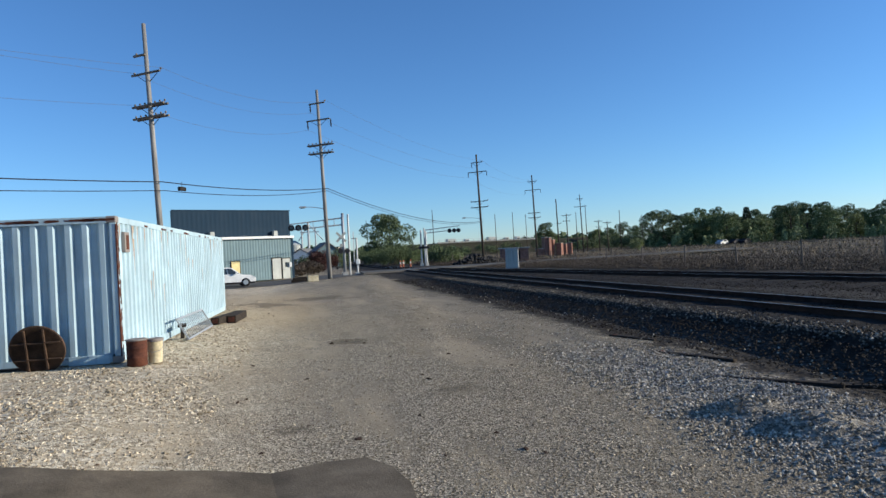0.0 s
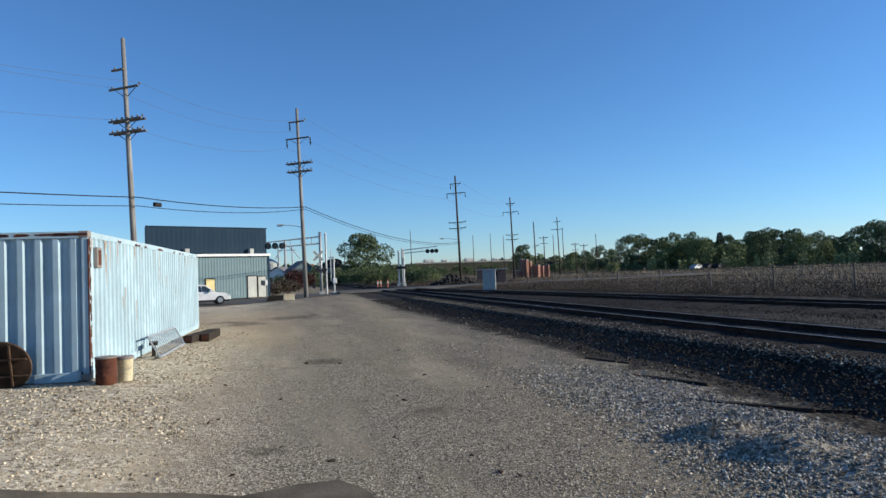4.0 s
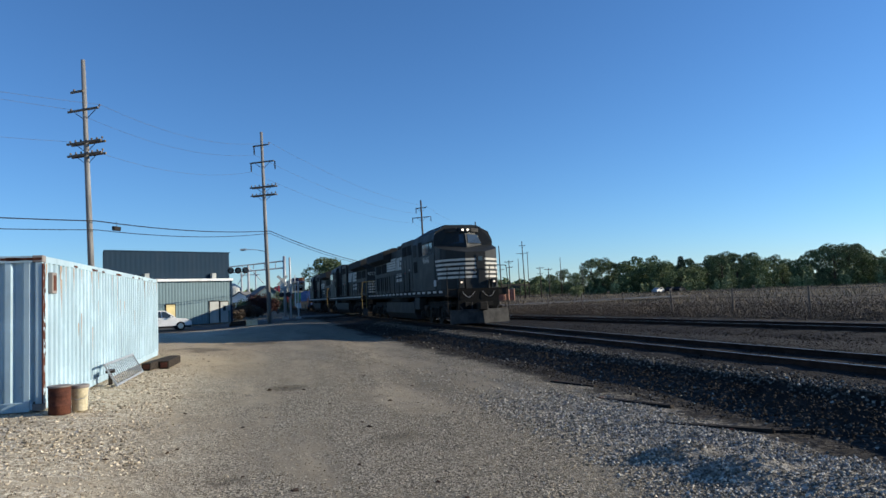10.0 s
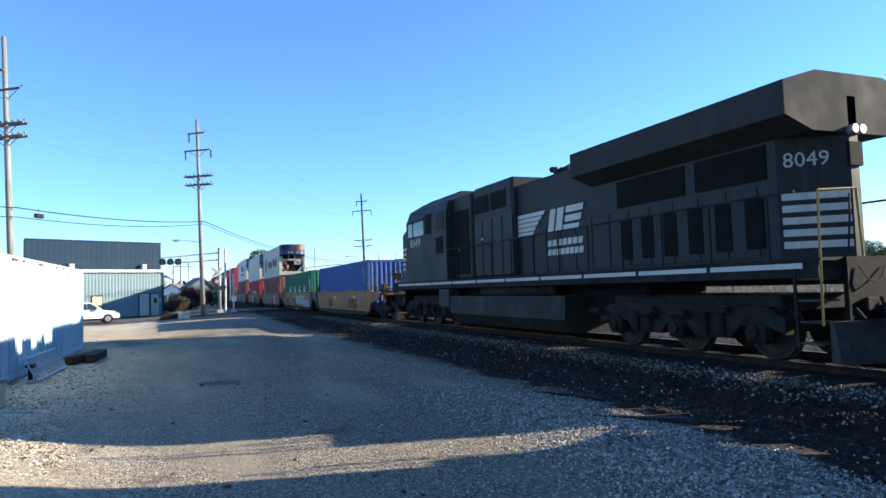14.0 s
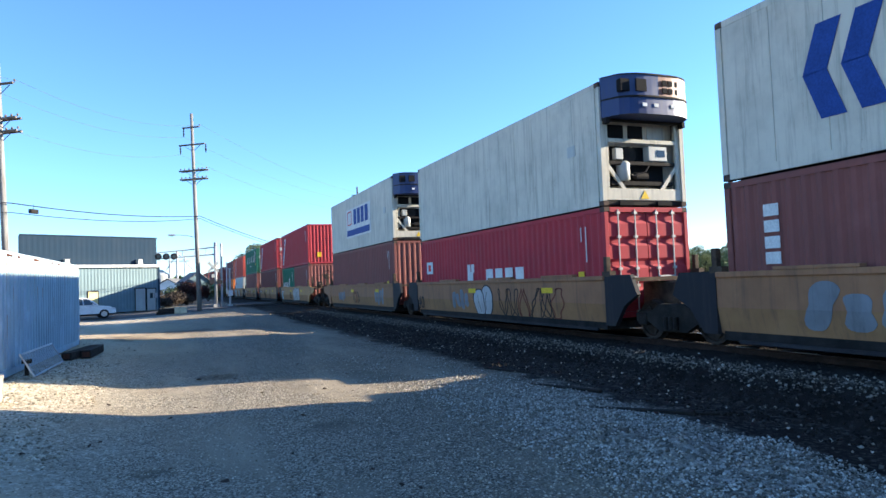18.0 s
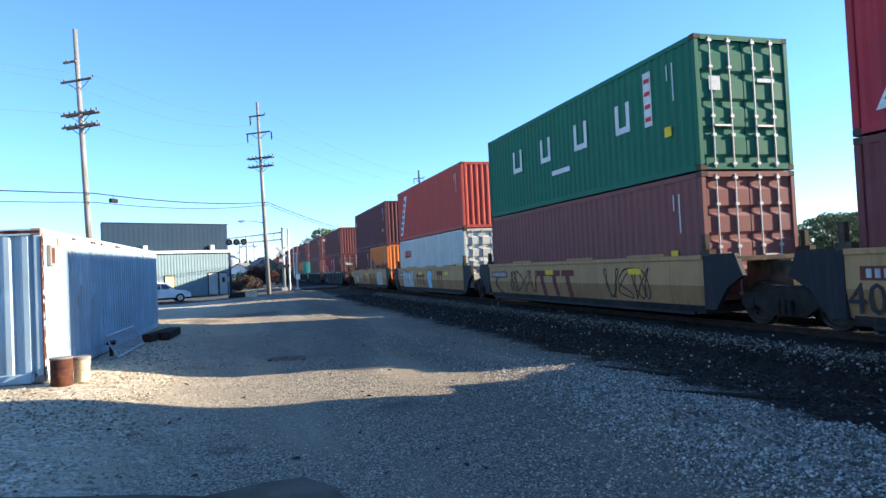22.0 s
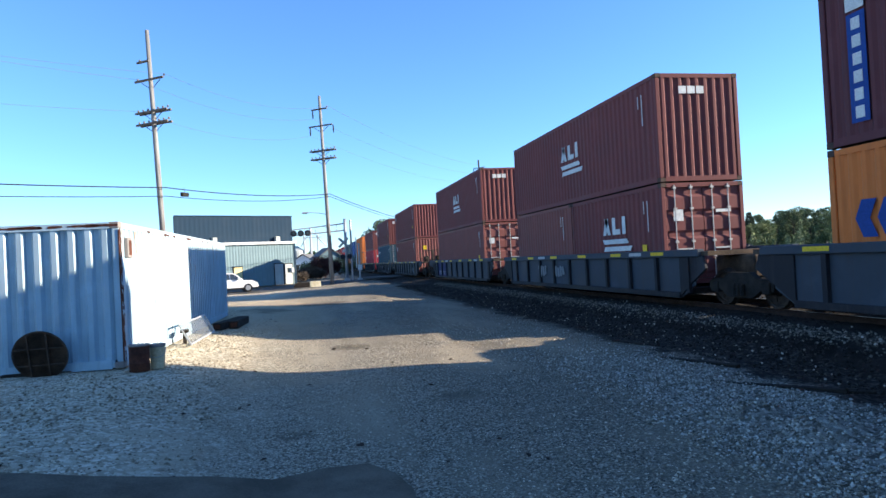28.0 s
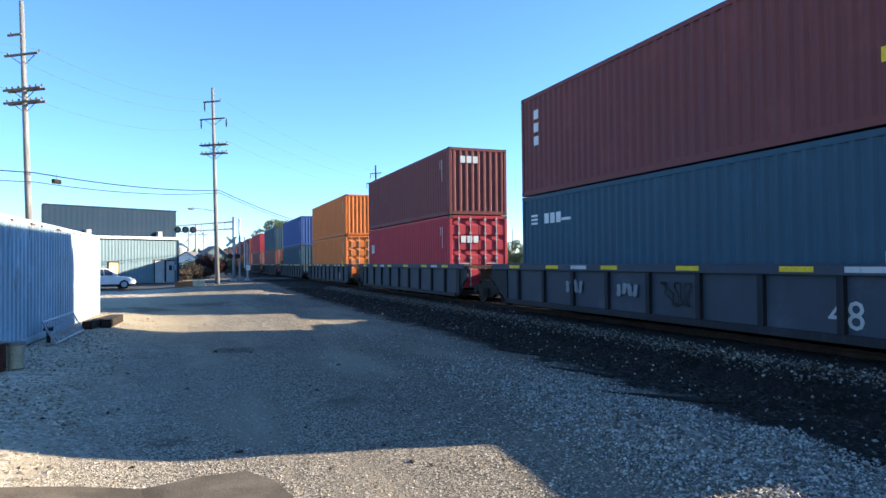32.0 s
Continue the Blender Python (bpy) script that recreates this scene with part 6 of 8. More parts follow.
    bx(vent, W2 - 0.04, W2 + 0.03, 0.42, 0.68, 1.95, 2.32, 0.01)
    part("ventilator", vent, M["rust_paint"], ob, "weathered box-shaped ventilator")
    part("ventilator_slot", box(W2 + 0.028, W2 + 0.036, 0.47, 0.63, 2.0, 2.27), M["rust"], ob)
    part("serial_plate", box(0.69, 0.75, 0.026, 0.036, 1.0, 1.92), M["unit_grey"], ob, "faded grey serial strip")
    for k in range(7):
        part("serial_bar", box(0.706, 0.734, 0.022, 0.027, 1.1 + k * 0.11, 1.165 + k * 0.11), M["spray_black"], ob)
    part("lower_flap", box(0.35, 1.02, -0.02, 0.0, 0.0, 0.16, 0.004), mat, ob)
    return ob


storage_container()
bl = thing("timber_block", "dark timber block under the container", "timber", "blocks under the container")
part("block", box(-0.25, 0.25, -0.12, 0.12, -0.03, 0.06), M["tie"], bl)
bl.matrix_basis = pose(-4.9, 12.75, 0.0)
copy_thing(bl, pose(-3.6, 24.6, 0.0, 0, 0, 10))


M["brown_rust"] = surf("old_brown_rust", (0.045, 0.03, 0.022), (0.1, 0.062, 0.04), 4, 40, 0.9, 0, 0.4)


def drain_cover(x, y):
    d = thing("round_cover", "rusty round steel cover with a welded grid, leaning on the container", "steel cover", at=pose(x, y, 0.37, 14, 0, 0) @ Matrix.Diagonal((0.94, 1, 0.94, 1)))
    part("disc", lathe(bmesh.new(), [(0.42, 0.0), (0.44, 0.02), (0.44, 0.05), (0.42, 0.06)], (0, 0, 0), 32, "y"), M["brown_rust"], d)
    part("rim", lathe(bmesh.new(), [(0.46, -0.02), (0.46, 0.02), (0.43, 0.02), (0.43, -0.02)], (0, 0, 0), 32, "y"), M["brown_rust"], d)
    for u in (-0.17, 0.14):
        w = math.sqrt(0.42**2 - u * u)
        part("upright_bar", box(u - 0.015, u + 0.015, -0.06, 0.0, -w, w), M["brown_rust"], d)
        part("cross_bar", box(-w, w, -0.05, 0.0, u - 0.013, u + 0.013), M["brown_rust"], d)


drain_cover(-4.46, 12.46)


def drum(x, y):
    d = thing("rusty_drum", "small open rust-brown steel drum on the gravel", "drum", at=pose(x, y, -0.01))
    b = bmesh.new()
    lathe(b, [(0.15, 0.0), (0.165, 0.01), (0.165, 0.14), (0.172, 0.15), (0.165, 0.16), (0.165, 0.3), (0.172, 0.31), (0.165, 0.32), (0.168, 0.45), (0.175, 0.46), (0.16, 0.46), (0.155, 0.08)], (0, 0, 0), 24)
    part("shell", b, M["rust"], d, smooth=True)
    part("hoop", lathe(bmesh.new(), [(0.168, 0.435), (0.182, 0.445), (0.182, 0.46), (0.168, 0.465)], (0, 0, 0), 24), M["rust_paint"], d)
    d = thing("bucket", "dirty cream plastic bucket with a dark rim", "bucket", at=pose(x + 0.24, y + 0.26, -0.01))
    b = bmesh.new()
    lathe(b, [(0.105, 0.0), (0.115, 0.01), (0.132, 0.38), (0.138, 0.39), (0.138, 0.42), (0.124, 0.42), (0.1, 0.05)], (0, 0, 0), 24)
    part("pail", b, M["cream"], d, smooth=True)
    part("rim", lathe(bmesh.new(), [(0.134, 0.375), (0.146, 0.38), (0.146, 0.425), (0.134, 0.43)], (0, 0, 0), 24), M["rust_paint"], d)
    part("bail_handle", pipe(bmesh.new(), [(0.14, 0, 0.36), (0.15, -0.08, 0.28), (0.1, -0.14, 0.22), (-0.02, -0.16, 0.2), (-0.12, -0.1, 0.24), (-0.14, 0, 0.36)], 0.005, 5), M["steel_grey"], d)


M["cream"] = surf("dirty_cream_plastic", (0.5, 0.42, 0.26), (0.68, 0.6, 0.42), 3, 30, 0.6)
drum(-2.87, 12.33)


def lattice():
    g = thing("steel_grating", "pale galvanised steel grating leaning against the container's side", "grating", at=pose(-2.6, 15.9, 0.0, 0, -28, -2))
    for y in (0.0, 3.1):
        part("end_bar", box(-0.015, 0.015, y - 0.02, y + 0.02, 0, 0.55), M["steel_grey"], g)
    for z in (0.02, 0.53):
        part("long_bar", box(-0.02, 0.02, 0, 3.1, z - 0.02, z + 0.02), M["steel_grey"], g)
    for k in range(15):
        y = 0.16 + k * 0.195
        part("slat", tube(bmesh.new(), (0, y - 0.05, 0.02), (0, y + 0.06, 0.53), 0.01, None, 5), M["steel_grey"], g)
    p = thing("dark_plank", "short dark plank lying against the container's foot", "plank", at=pose(-2.8, 16.3, 0.3, 0, 0, 8))
    part("board", box(-0.09, 0.09, -0.3, 0.25, -0.02, 0.03, 0.004), M["tie"], p)
    part("prop", box(-0.04, 0.04, -0.1, 0.05, -0.29, -0.022, 0.004), M["tie"], p)


lattice()
for k, (x, y, l, r, w, h, z) in enumerate(((-2.5, 19.6, 2.5, -10, 0.24, 0.2, 0.0), (-2.12, 20.2, 2.0, -4, 0.26, 0.22, 0.0))):
    tb = thing("old_timber", "dark weathered railway timber beside the container", "timber", "old timbers", at=pose(x, y, z + ground_z(x, y + 1.0), 0, 0, r))
    part("beam", box(-w / 2, w / 2, 0, l, 0, h, 0.015), M["tie"], tb)
    part("end_plate", box(-w / 2 + 0.04, w / 2 - 0.04, -0.006, 0.0, 0.04, h - 0.04), M["rust"], tb)

# ---- utility poles and wires ----
ARM = Vector((0.85, -0.527, 0)).normalized()


def tall_pole(az, d, top_el, arms, r=0.19, lean=1.2, label="tall weathered wooden utility pole with crossarms"):
    """arms: (elevation seen from the eye, left reach, right reach, doubled, hung insulators left, right)."""
    q = polar(az + 0.2 * min(1.0, 60 / d), d)
    g = ground_z(q.x, q.y) - 0.2
    h = EYE[2] + d * math.tan(radians(top_el)) - g
    p = thing("utility_pole", label, "utility pole", "utility poles", at=pose(q.x, q.y, g, 0, -lean, 0))
    part("shaft", tube(bmesh.new(), (0, 0, 0), (0, 0, h), r, r * 0.6, 14), M["pole_wood" if d < 90 else "pole_silhouette"], p, smooth=True)
    out = []
    for el, a, b, dbl, hl, hr in arms:
        z = EYE[2] + d * math.tan(radians(el)) - g
        for s in ((-1, 1) if dbl else (1,)):
            off = ARM.cross(Vector((0, 0, 1))) * s * 0.17
            bm = bmesh.new()
            e0, e1 = off - ARM * a, off + ARM * b
            up = Vector((0, 0, 0.055))
            sd = ARM.cross(Vector((0, 0, 1))) * 0.05
            vs = [bm.verts.new(e + Vector((0, 0, z)) + u * up + v * sd) for e in (e0, e1) for u, v in ((-1, -1), (-1, 1), (1, 1), (1, -1))]
            for f in ((0, 1, 2, 3), (7, 6, 5, 4), (0, 4, 5, 1), (1, 5, 6, 2), (2, 6, 7, 3), (3, 7, 4, 0)):
                bm.faces.new([vs[i] for i in f])
            bmesh.ops.recalc_face_normals(bm, faces=bm.faces[:])
            part("crossarm", bm, M["arm_wood" if d < 90 else "pole_silhouette"], p)
        if b > 0.8:
            for s in (-1, 1):
                br = tube(bmesh.new(), ARM * s * 0.7 + Vector((0, 0, z - 0.04)), Vector((0, 0, z - 0.55)), 0.02, None, 5)
                part("brace", br, M["dark_steel"], p)
        for e, hung in ((-a, hl), (b, hr)):
            t = ARM * e + Vector((0, 0, z))
            if hung:
                ins = lathe(bmesh.new(), [(0.03, 0), (0.07, -0.05), (0.03, -0.1), (0.07, -0.22), (0.03, -0.3), (0.07, -0.42), (0.03, -0.7)], t, 8)
                part("hung_insulator", ins, M["dark_steel"], p)
                out.append(pose(q.x, q.y, g, 0, -lean, 0) @ (t - Vector((0, 0, 0.7))))
            elif abs(e) > 0.5:
                n = 3 if dbl else 1
                for j in range(n):
                    c = t - ARM * math.copysign(0.06 + 0.36 * j, e)
                    part("pin_insulator", lathe(bmesh.new(), [(0.015, 0.05), (0.02, 0.12), (0.055, 0.14), (0.06, 0.18), (0.03, 0.24)], c, 8), M["arm_wood"], p)
                out.append(pose(q.x, q.y, g, 0, -lean, 0) @ (t + Vector((0, 0, 0.2))))
    return p, Vector((q.x, q.y, g)), h, out


P1 = tall_pole(-11.02, 42, 18.68, [(16.4, 0.75, 0.1, False, False, False), (15.02, 1.0, 1.05, False, False, False), (12.65, 1.15, 1.15, True, False, False), (11.75, 1.15, 1.15, True, False, False)], lean=1.8)
STD = [(12.95, 0.75, 0.75, False, True, False), (11.6, 1.1, 1.15, False, True, True), (9.58, 1.2, 1.2, True, False, False), (8.9, 1.15, 1.15, True, False, False)]
P2 = tall_pole(1.95, 58, 14.05, STD)
P3 = tall_pole(15.17, 98, 8.23, [(7.55, 0.8, 0.85, False, True, False), (6.75, 1.4, 1.4, False, True, True), (4.25, 1.3, 1.3, False, False, False), (3.75, 1.3, 1.3, False, False, False)])
P4 = tall_pole(19.77, 130, 6.2, [(5.65, 0.8, 0.9, False, False, False), (4.95, 1.5, 1.5, False, True, True), (3.0, 1.2, 1.2, False, False, False), (2.6, 1.2, 1.2, False, False, False)])
tall_pole(21.65, 147, 4.05, [(2.0, 0.2, 0.9, False, False, False)], 0.17)
tall_pole(23.65, 178, 4.32, [(3.95, 0.9, 0.9, False, False, False), (3.3, 1.6, 1.6, False, False, False)], 0.17)
for az, d, el in ((22.4, 150, 2.75), (25.0, 175, 2.1), (25.7, 170, 1.95)):
    tall_pole(az, d, el, [(el - 0.12, 1.0, 1.0, False, False, False), (el - 0.6, 0.8, 0.8, False, False, False)], 0.15, 0.6, "distant wooden utility pole with short crossarms")
for az, d, el in ((11.05, 190, 3.75), (16.4, 200, 3.1), (17.9, 210, 3.2), (19.0, 215, 2.95), (23.2, 190, 2.85), (24.0, 185, 3.4), (26.73, 195, 2.8), (28.5, 200, 2.3), (5.4, 260, 3.1)):
    tall_pole(az, d, el, [], 0.13, 0.5, "bare distant wooden pole")


def cable(name, pts, sag, r, label, mat="wire"):
    line = []
    for j, (a, b) in enumerate(zip(pts[:-1], pts[1:])):
        a, b = Vector(a), Vector(b)
        drop = sag[j] if isinstance(sag, tuple) else sag
        for k in range(13):
            u = k / 12
            c = a.lerp(b, u)
            c.z -= drop * 4 * u * (1 - u)
            if not line or (c - line[-1]).length > 1e-3:
                line.append(c)
    verts, faces = [], []
    for k, c in enumerate(line):
        d = (line[min(k + 1, len(line) - 1)] - line[max(k - 1, 0)]).normalized()
        sd = d.cross(Vector((0, 0, 1))).normalized()
        up = sd.cross(d)
        verts += [tuple(c + sd * (r * math.cos(t)) + up * (r * math.sin(t))) for t in (0, 1.257, 2.513, 3.77, 5.027)]
        if k:
            b0 = 5 * k
            faces += [(b0 - 5 + j, b0 - 5 + (j + 1) % 5, b0 + (j + 1) % 5, b0 + j) for j in range(5)]
    return tagged(raw(name, verts, faces, M[mat]), label, "fence wire" if name == "fence_wire" else "cable")


def on_pole(p, d, el, side=0.0):
    return p[1] + Vector((0, 0, EYE[2] + d * math.tan(radians(el)) - p[1].z)) + ARM * side


c1, c2, c3 = on_pole(P1, 42, 6.75, 0.18), on_pole(P2, 58, 5.95, 0.17), on_pole(P3, 98, 2.55, 0.16)
back = c1 + (c1 - c2).normalized() * 34 + Vector((0, 0, 0.4))
for k, (dz, sag) in enumerate(((0.0, 0.05), (-0.5, 0.1))):
    o = Vector((0, 0, dz))
    pts = [back + o * 1.0, c1 + o, c2 + o * 0.4, c3 + o * 0.3]
    cable("overhead_cable", pts, (sag + 0.25, sag + 0.25, 1.15 + sag), 0.022 if k else 0.03, "sagging black overhead cable between wooden poles")
eq = c1.lerp(c2, 0.08) + Vector((0, 0, -0.3))
bxo = thing("cable_splice_box", "dark splice box hanging on the overhead cable", "splice box", at=Matrix.Translation(eq))
b = box(-0.28, 0.28, -0.1, 0.1, -0.2, 0.04, 0.03)
bmesh.ops.rotate(b, verts=b.verts[:], cent=(0, 0, 0), matrix=Matrix.Rotation(radians(58), 3, "Z"))
part("case", b, M["dark_steel"], bxo)
part("hanger", tube(bmesh.new(), (0, 0, 0.02), (0, 0, 0.33), 0.012, None, 5), M["dark_steel"], bxo)
M["thin_wire"] = plain("weathered_wire", (0.1, 0.11, 0.12), 0.6)
for k in range(3):
    pts = []
    for p in (P1, P2, P3, P4):
        pts.append(p[3][min(k + (1 if p is P1 else 0), len(p[3]) - 1)])
    first = pts[0] + (pts[0] - pts[1]) * 2.2
    cable("line_wire", [first] + pts, 0.9, 0.008, "thin line wire strung between the crossarms", "thin_wire")


def street_lamp(p, d, el, reach, drop=0.25):
    base = on_pole(p, d, el)
    lm = thing("street_lamp", "grey street lamp on a curved arm fixed to a pole", "street lamp", "street lamps", at=Matrix.Translation(base))
    pts = [Vector((0, 0, 0)), Vector((-reach * 0.5, 0, drop * 0.8)), Vector((-reach * 0.85, 0, drop)), Vector((-reach, 0, drop))]
    part("arm", pipe(bmesh.new(), pts, 0.03), M["steel_grey"], lm)
    h = bmesh.new()
    prism(h, [(-reach - 0.55, drop - 0.06), (-reach - 0.5, drop + 0.06), (-reach, drop + 0.08), (-reach + 0.05, drop - 0.04)], -0.14, 0.14, "y")
    part("lamp_head", h, M["steel_grey"], lm)
    part("lens", box(-reach - 0.45, -reach - 0.1, -0.09, 0.09, drop - 0.1, drop - 0.05), M["glass"], lm)


street_lamp(P2, 58, 4.2, 1.75)
street_lamp(P3, 98, 2.75, 2.4)

# ---- road crossing, warehouse, car ----
M["concrete"] = surf("grey_concrete", (0.3, 0.29, 0.27), (0.42, 0.41, 0.38), 1, 20, 0.9)
M["asphalt"] = surf("worn_asphalt", (0.075, 0.072, 0.068), (0.125, 0.12, 0.112), 0.8, 35, 0.9, 0, 0.4)
M["oily"] = surf("old_dark_asphalt", (0.085, 0.07, 0.05), (0.16, 0.131, 0.094), 1.6, 45, 0.9, 0, 0.5)


def sheet(name, outline, lift, mat, label, cat):
    bm = bmesh.new()
    f = bm.faces.new([bm.verts.new((x, y, 0)) for x, y in outline])
    bmesh.ops.triangulate(bm, faces=[f])
    for _ in range(4):
        bmesh.ops.subdivide_edges(bm, edges=[e for e in bm.edges if e.calc_length() > 0.9], cuts=1)
        bmesh.ops.triangulate(bm, faces=bm.faces[:])
    for v in bm.verts:
        v.co.z = ground_z(v.co.x, v.co.y) + lift
    bmesh.ops.recalc_face_normals(bm, faces=bm.faces[:])
    o = part(name, bm, mat)
    return tagged(o, label, cat, kind="structure")


rng = random.Random(11)
# asphalt patch; its left edge is drawn farther out to darken shadowed ground
patch = [(-11, -7.4), (-11, 6.1)] + [(x, 6.75 - 0.32 * (1 - math.exp(x - 0.12)) + 0.06 * math.sin(x * 4.1) + rng.uniform(-0.05, 0.05)) for x in (-5.6 + k * 0.52 for k in range(12))] + [(0.52, 6.77), (0.74, 6.4), (0.84, 5.9), (0.81, 5.2), (0.86, 3.1), (0.74, -7.4)]
sheet("pavement_patch", patch, 0.03, M["oily"], "dark worn asphalt patch with a crumbled edge", "pavement")
road = [(-60, 44), (-6, 53), (1, 56.5), (5.4, 60), (5.4, 69), (0, 67), (-1.2, 70.5), (-12, 63), (-60, 52)]
sheet("road", road, 0.03, M["asphalt"], "grey asphalt road that leads to the level crossing", "road")
deck = [(5.4, 62), (30, 71), (60, 80), (60, 87), (30, 79), (5.4, 69.5)]
bm = bmesh.new()
prism(bm, deck, 0.06, 0.205, "z")
tagged(part("road_crossing", bm, M["asphalt"]), "asphalt roadway between the rails at the crossing", "road", kind="structure")


def warehouse():
    w = thing("warehouse", "metal-clad warehouse with pale blue lower wall and dark slate upper wall", "warehouse", at=pose(-1.05, 72.0, -0.15, 0, 0, 210))
    # local x runs along the front to the far end of the wall, -y out of the front after the turn is +y
    L, D = 12.3, 12.0

    def wall(name, length, z0, z1, mat, m, pitch=0.3, depth=0.02):
        v, f = corrugated(length, z1 - z0, pitch, depth, 0.3)
        o = raw(name, [(x, -y, z + z0) for x, y, z in v], [q[::-1] for q in f], mat, w)
        o.matrix_basis = m
        return o

    wall("front_wall", L, 0, 4.25, M["siding_light"], pose(0, 0, 0))
    wall("upper_wall", L, 4.25, 7.08, M["siding_dark"], pose(0, -0.35, 0), 0.45, 0.006)
    for x, skew in ((0.02, 0.0), (L - 0.02, 6.0)):
        for name, z0, z1, f0, mat in (("side_wall", 0, 4.25, -0.03, "siding_light"), ("upper_side_wall", 4.25, 7.05, -0.42, "siding_dark")):
            sw = bmesh.new()
            prism(sw, [(x - 0.05, f0), (x + 0.05, f0), (x + 0.05 - skew, -D), (x - 0.05 - skew, -D)], z0, z1, "z")
            part(name, sw, M[mat], w)
    part("rear_wall", box(0, L - 6.0, -D - 0.1, -D, 0, 7.05), M["siding_dark"], w)
    r = bmesh.new()
    prism(r, [(-0.05, -0.28), (L + 0.02, -0.28), (L - 6.0, -D - 0.15), (-0.05, -D - 0.15)], 7.082, 7.17, "z")
    part("roof", r, M["siding_dark"], w)
    part("fascia", box(-0.1, L + 0.1, -0.3, 0.28, 4.22, 4.46, 0.01), M["white_paint"], w, "white eave fascia")
    part("corner_trim", box(-0.06, 0.12, -0.02, 0.07, 0, 4.22), M["siding_dark"], w)
    for x in (1.9, 8.6):
        v = bmesh.new()
        bx(v, x - 0.22, x + 0.22, -0.3, 0.1, 4.46, 5.0, 0.02)
        part("roof_vent", v, M["unit_grey"], w)
    for x, dw, dh, mat in ((0.85, 0.85, 2.1, "unit_grey"), (1.95, 0.95, 2.15, "unit_grey"), (6.4, 0.85, 2.0, "yellow_door")):
        d = part("door_leaf", box(x - dw / 2, x + dw / 2, 0.05, 0.1, 0.02, dh), M[mat], w, "cream yellow door" if mat == "yellow_door" else "")
        part("door_frame", box(x - dw / 2 - 0.08, x + dw / 2 + 0.08, 0.03, 0.075, 0.0, dh + 0.09), M["dark_steel"], w)
        part("door_knob", lathe(bmesh.new(), [(0.03, 0), (0.05, 0.03), (0.03, 0.06)], (x + dw / 2 - 0.15, 0.1, 1.0), 8, "y"), M["steel_grey"], d)
    part("door_window", box(0.7, 1.0, 0.098, 0.108, 1.2, 1.7), M["glass"], w)
    part("wall_lamp", box(8.3, 8.7, 0.05, 0.4, 2.9, 3.35, 0.04), M["white_paint"], w)
    part("electric_meter", box(0.3, 0.6, 0.06, 0.25, 1.2, 1.7, 0.02), M["steel_grey"], w)


warehouse()


def suv(x, y, rz):
    """White crossover, nose towards +x."""
    g = ground_z(x, y) + 0.03
    c = thing("car", "white crossover car with dark windows parked on asphalt", "car", at=pose(x, y, g, 0, 0, rz))
    body = bmesh.new()
    side = [(-2.2, 0.35), (-2.25, 0.75), (-2.15, 1.0), (-1.2, 1.02), (0.7, 1.0), (1.75, 0.92), (2.15, 0.72), (2.2, 0.4), (1.9, 0.3), (-1.95, 0.3)]
    prism(body, side, -0.88, 0.88, "y")
    bmesh.ops.bevel(body, geom=[e for e in body.edges if abs(e.verts[0].co.y - e.verts[1].co.y) < 0.01], offset=0.06, segments=2, affect="EDGES")
    part("body", body, M["car_white"], c, smooth=False)
    cab = bmesh.new()
    prism(cab, [(-2.05, 0.98), (-1.75, 1.5), (-1.3, 1.62), (0.0, 1.62), (0.35, 1.55), (1.05, 1.0)], -0.8, 0.8, "y")
    for v in cab.verts:
        if v.co.z > 1.3:
            v.co.y *= 0.84
    part("cabin", cab, M["car_white"], c)
    for s in (-1, 1):
        for q in ([(-1.85, 1.06), (-1.6, 1.48), (-1.05, 1.53), (-1.02, 1.06)], [(-0.95, 1.06), (-0.95, 1.53), (-0.12, 1.53), (-0.05, 1.06)], [(0.02, 1.06), (-0.04, 1.53), (0.25, 1.5), (0.85, 1.06)]):
            wn_ = bmesh.new()
            prism(wn_, q, s * 0.775 - 0.02, s * 0.775 + 0.02, "y")
            for v in wn_.verts:
                v.co.y -= s * (v.co.z - 1.06) * 0.25
                v.co.y += s * 0.03
            part("side_window", wn_, M["glass"], c)
        part("door_handle", box(-0.4, -0.2, s * 0.885 - 0.02, s * 0.885 + 0.02, 0.84, 0.88), M["steel_grey"], c)
        part("headlight", box(1.85, 2.12, s * 0.68 - 0.16, s * 0.68 + 0.16, 0.68, 0.8, 0.02), M["chrome"], c)
        part("tail_light", box(-2.26, -2.1, s * 0.72 - 0.12, s * 0.72 + 0.12, 0.78, 0.98, 0.02), M["mark_red"], c)
        part("mirror", box(0.55, 0.7, s * 0.98 - 0.1, s * 0.98 + 0.1, 1.02, 1.16, 0.02), M["car_white"], c)
        for wx in (-1.35, 1.35):
            tyre = part("wheel", lathe(bmesh.new(), [(0.22, -0.1), (0.33, -0.1), (0.35, -0.06), (0.35, 0.06), (0.33, 0.1), (0.22, 0.1)], (wx, s * 0.8, 0.35), 24, "y"), M["tyre"], c)
            part("rim", lathe(bmesh.new(), [(0.21, -0.11), (0.19, -0.09), (0.06, -0.1), (0.05, 0.1), (0.19, 0.09), (0.21, 0.11)], (wx, s * 0.8, 0.35), 16, "y"), M["chrome"], tyre)
    part("sill_cladding", box(-2.15, 2.1, -0.9, 0.9, 0.24, 0.38, 0.02), M["tyre"], c)


M["car_white"] = plain("white_car_lacquer", (0.8, 0.8, 0.79), 0.22)
suv(-6.2, 57.5, 12)


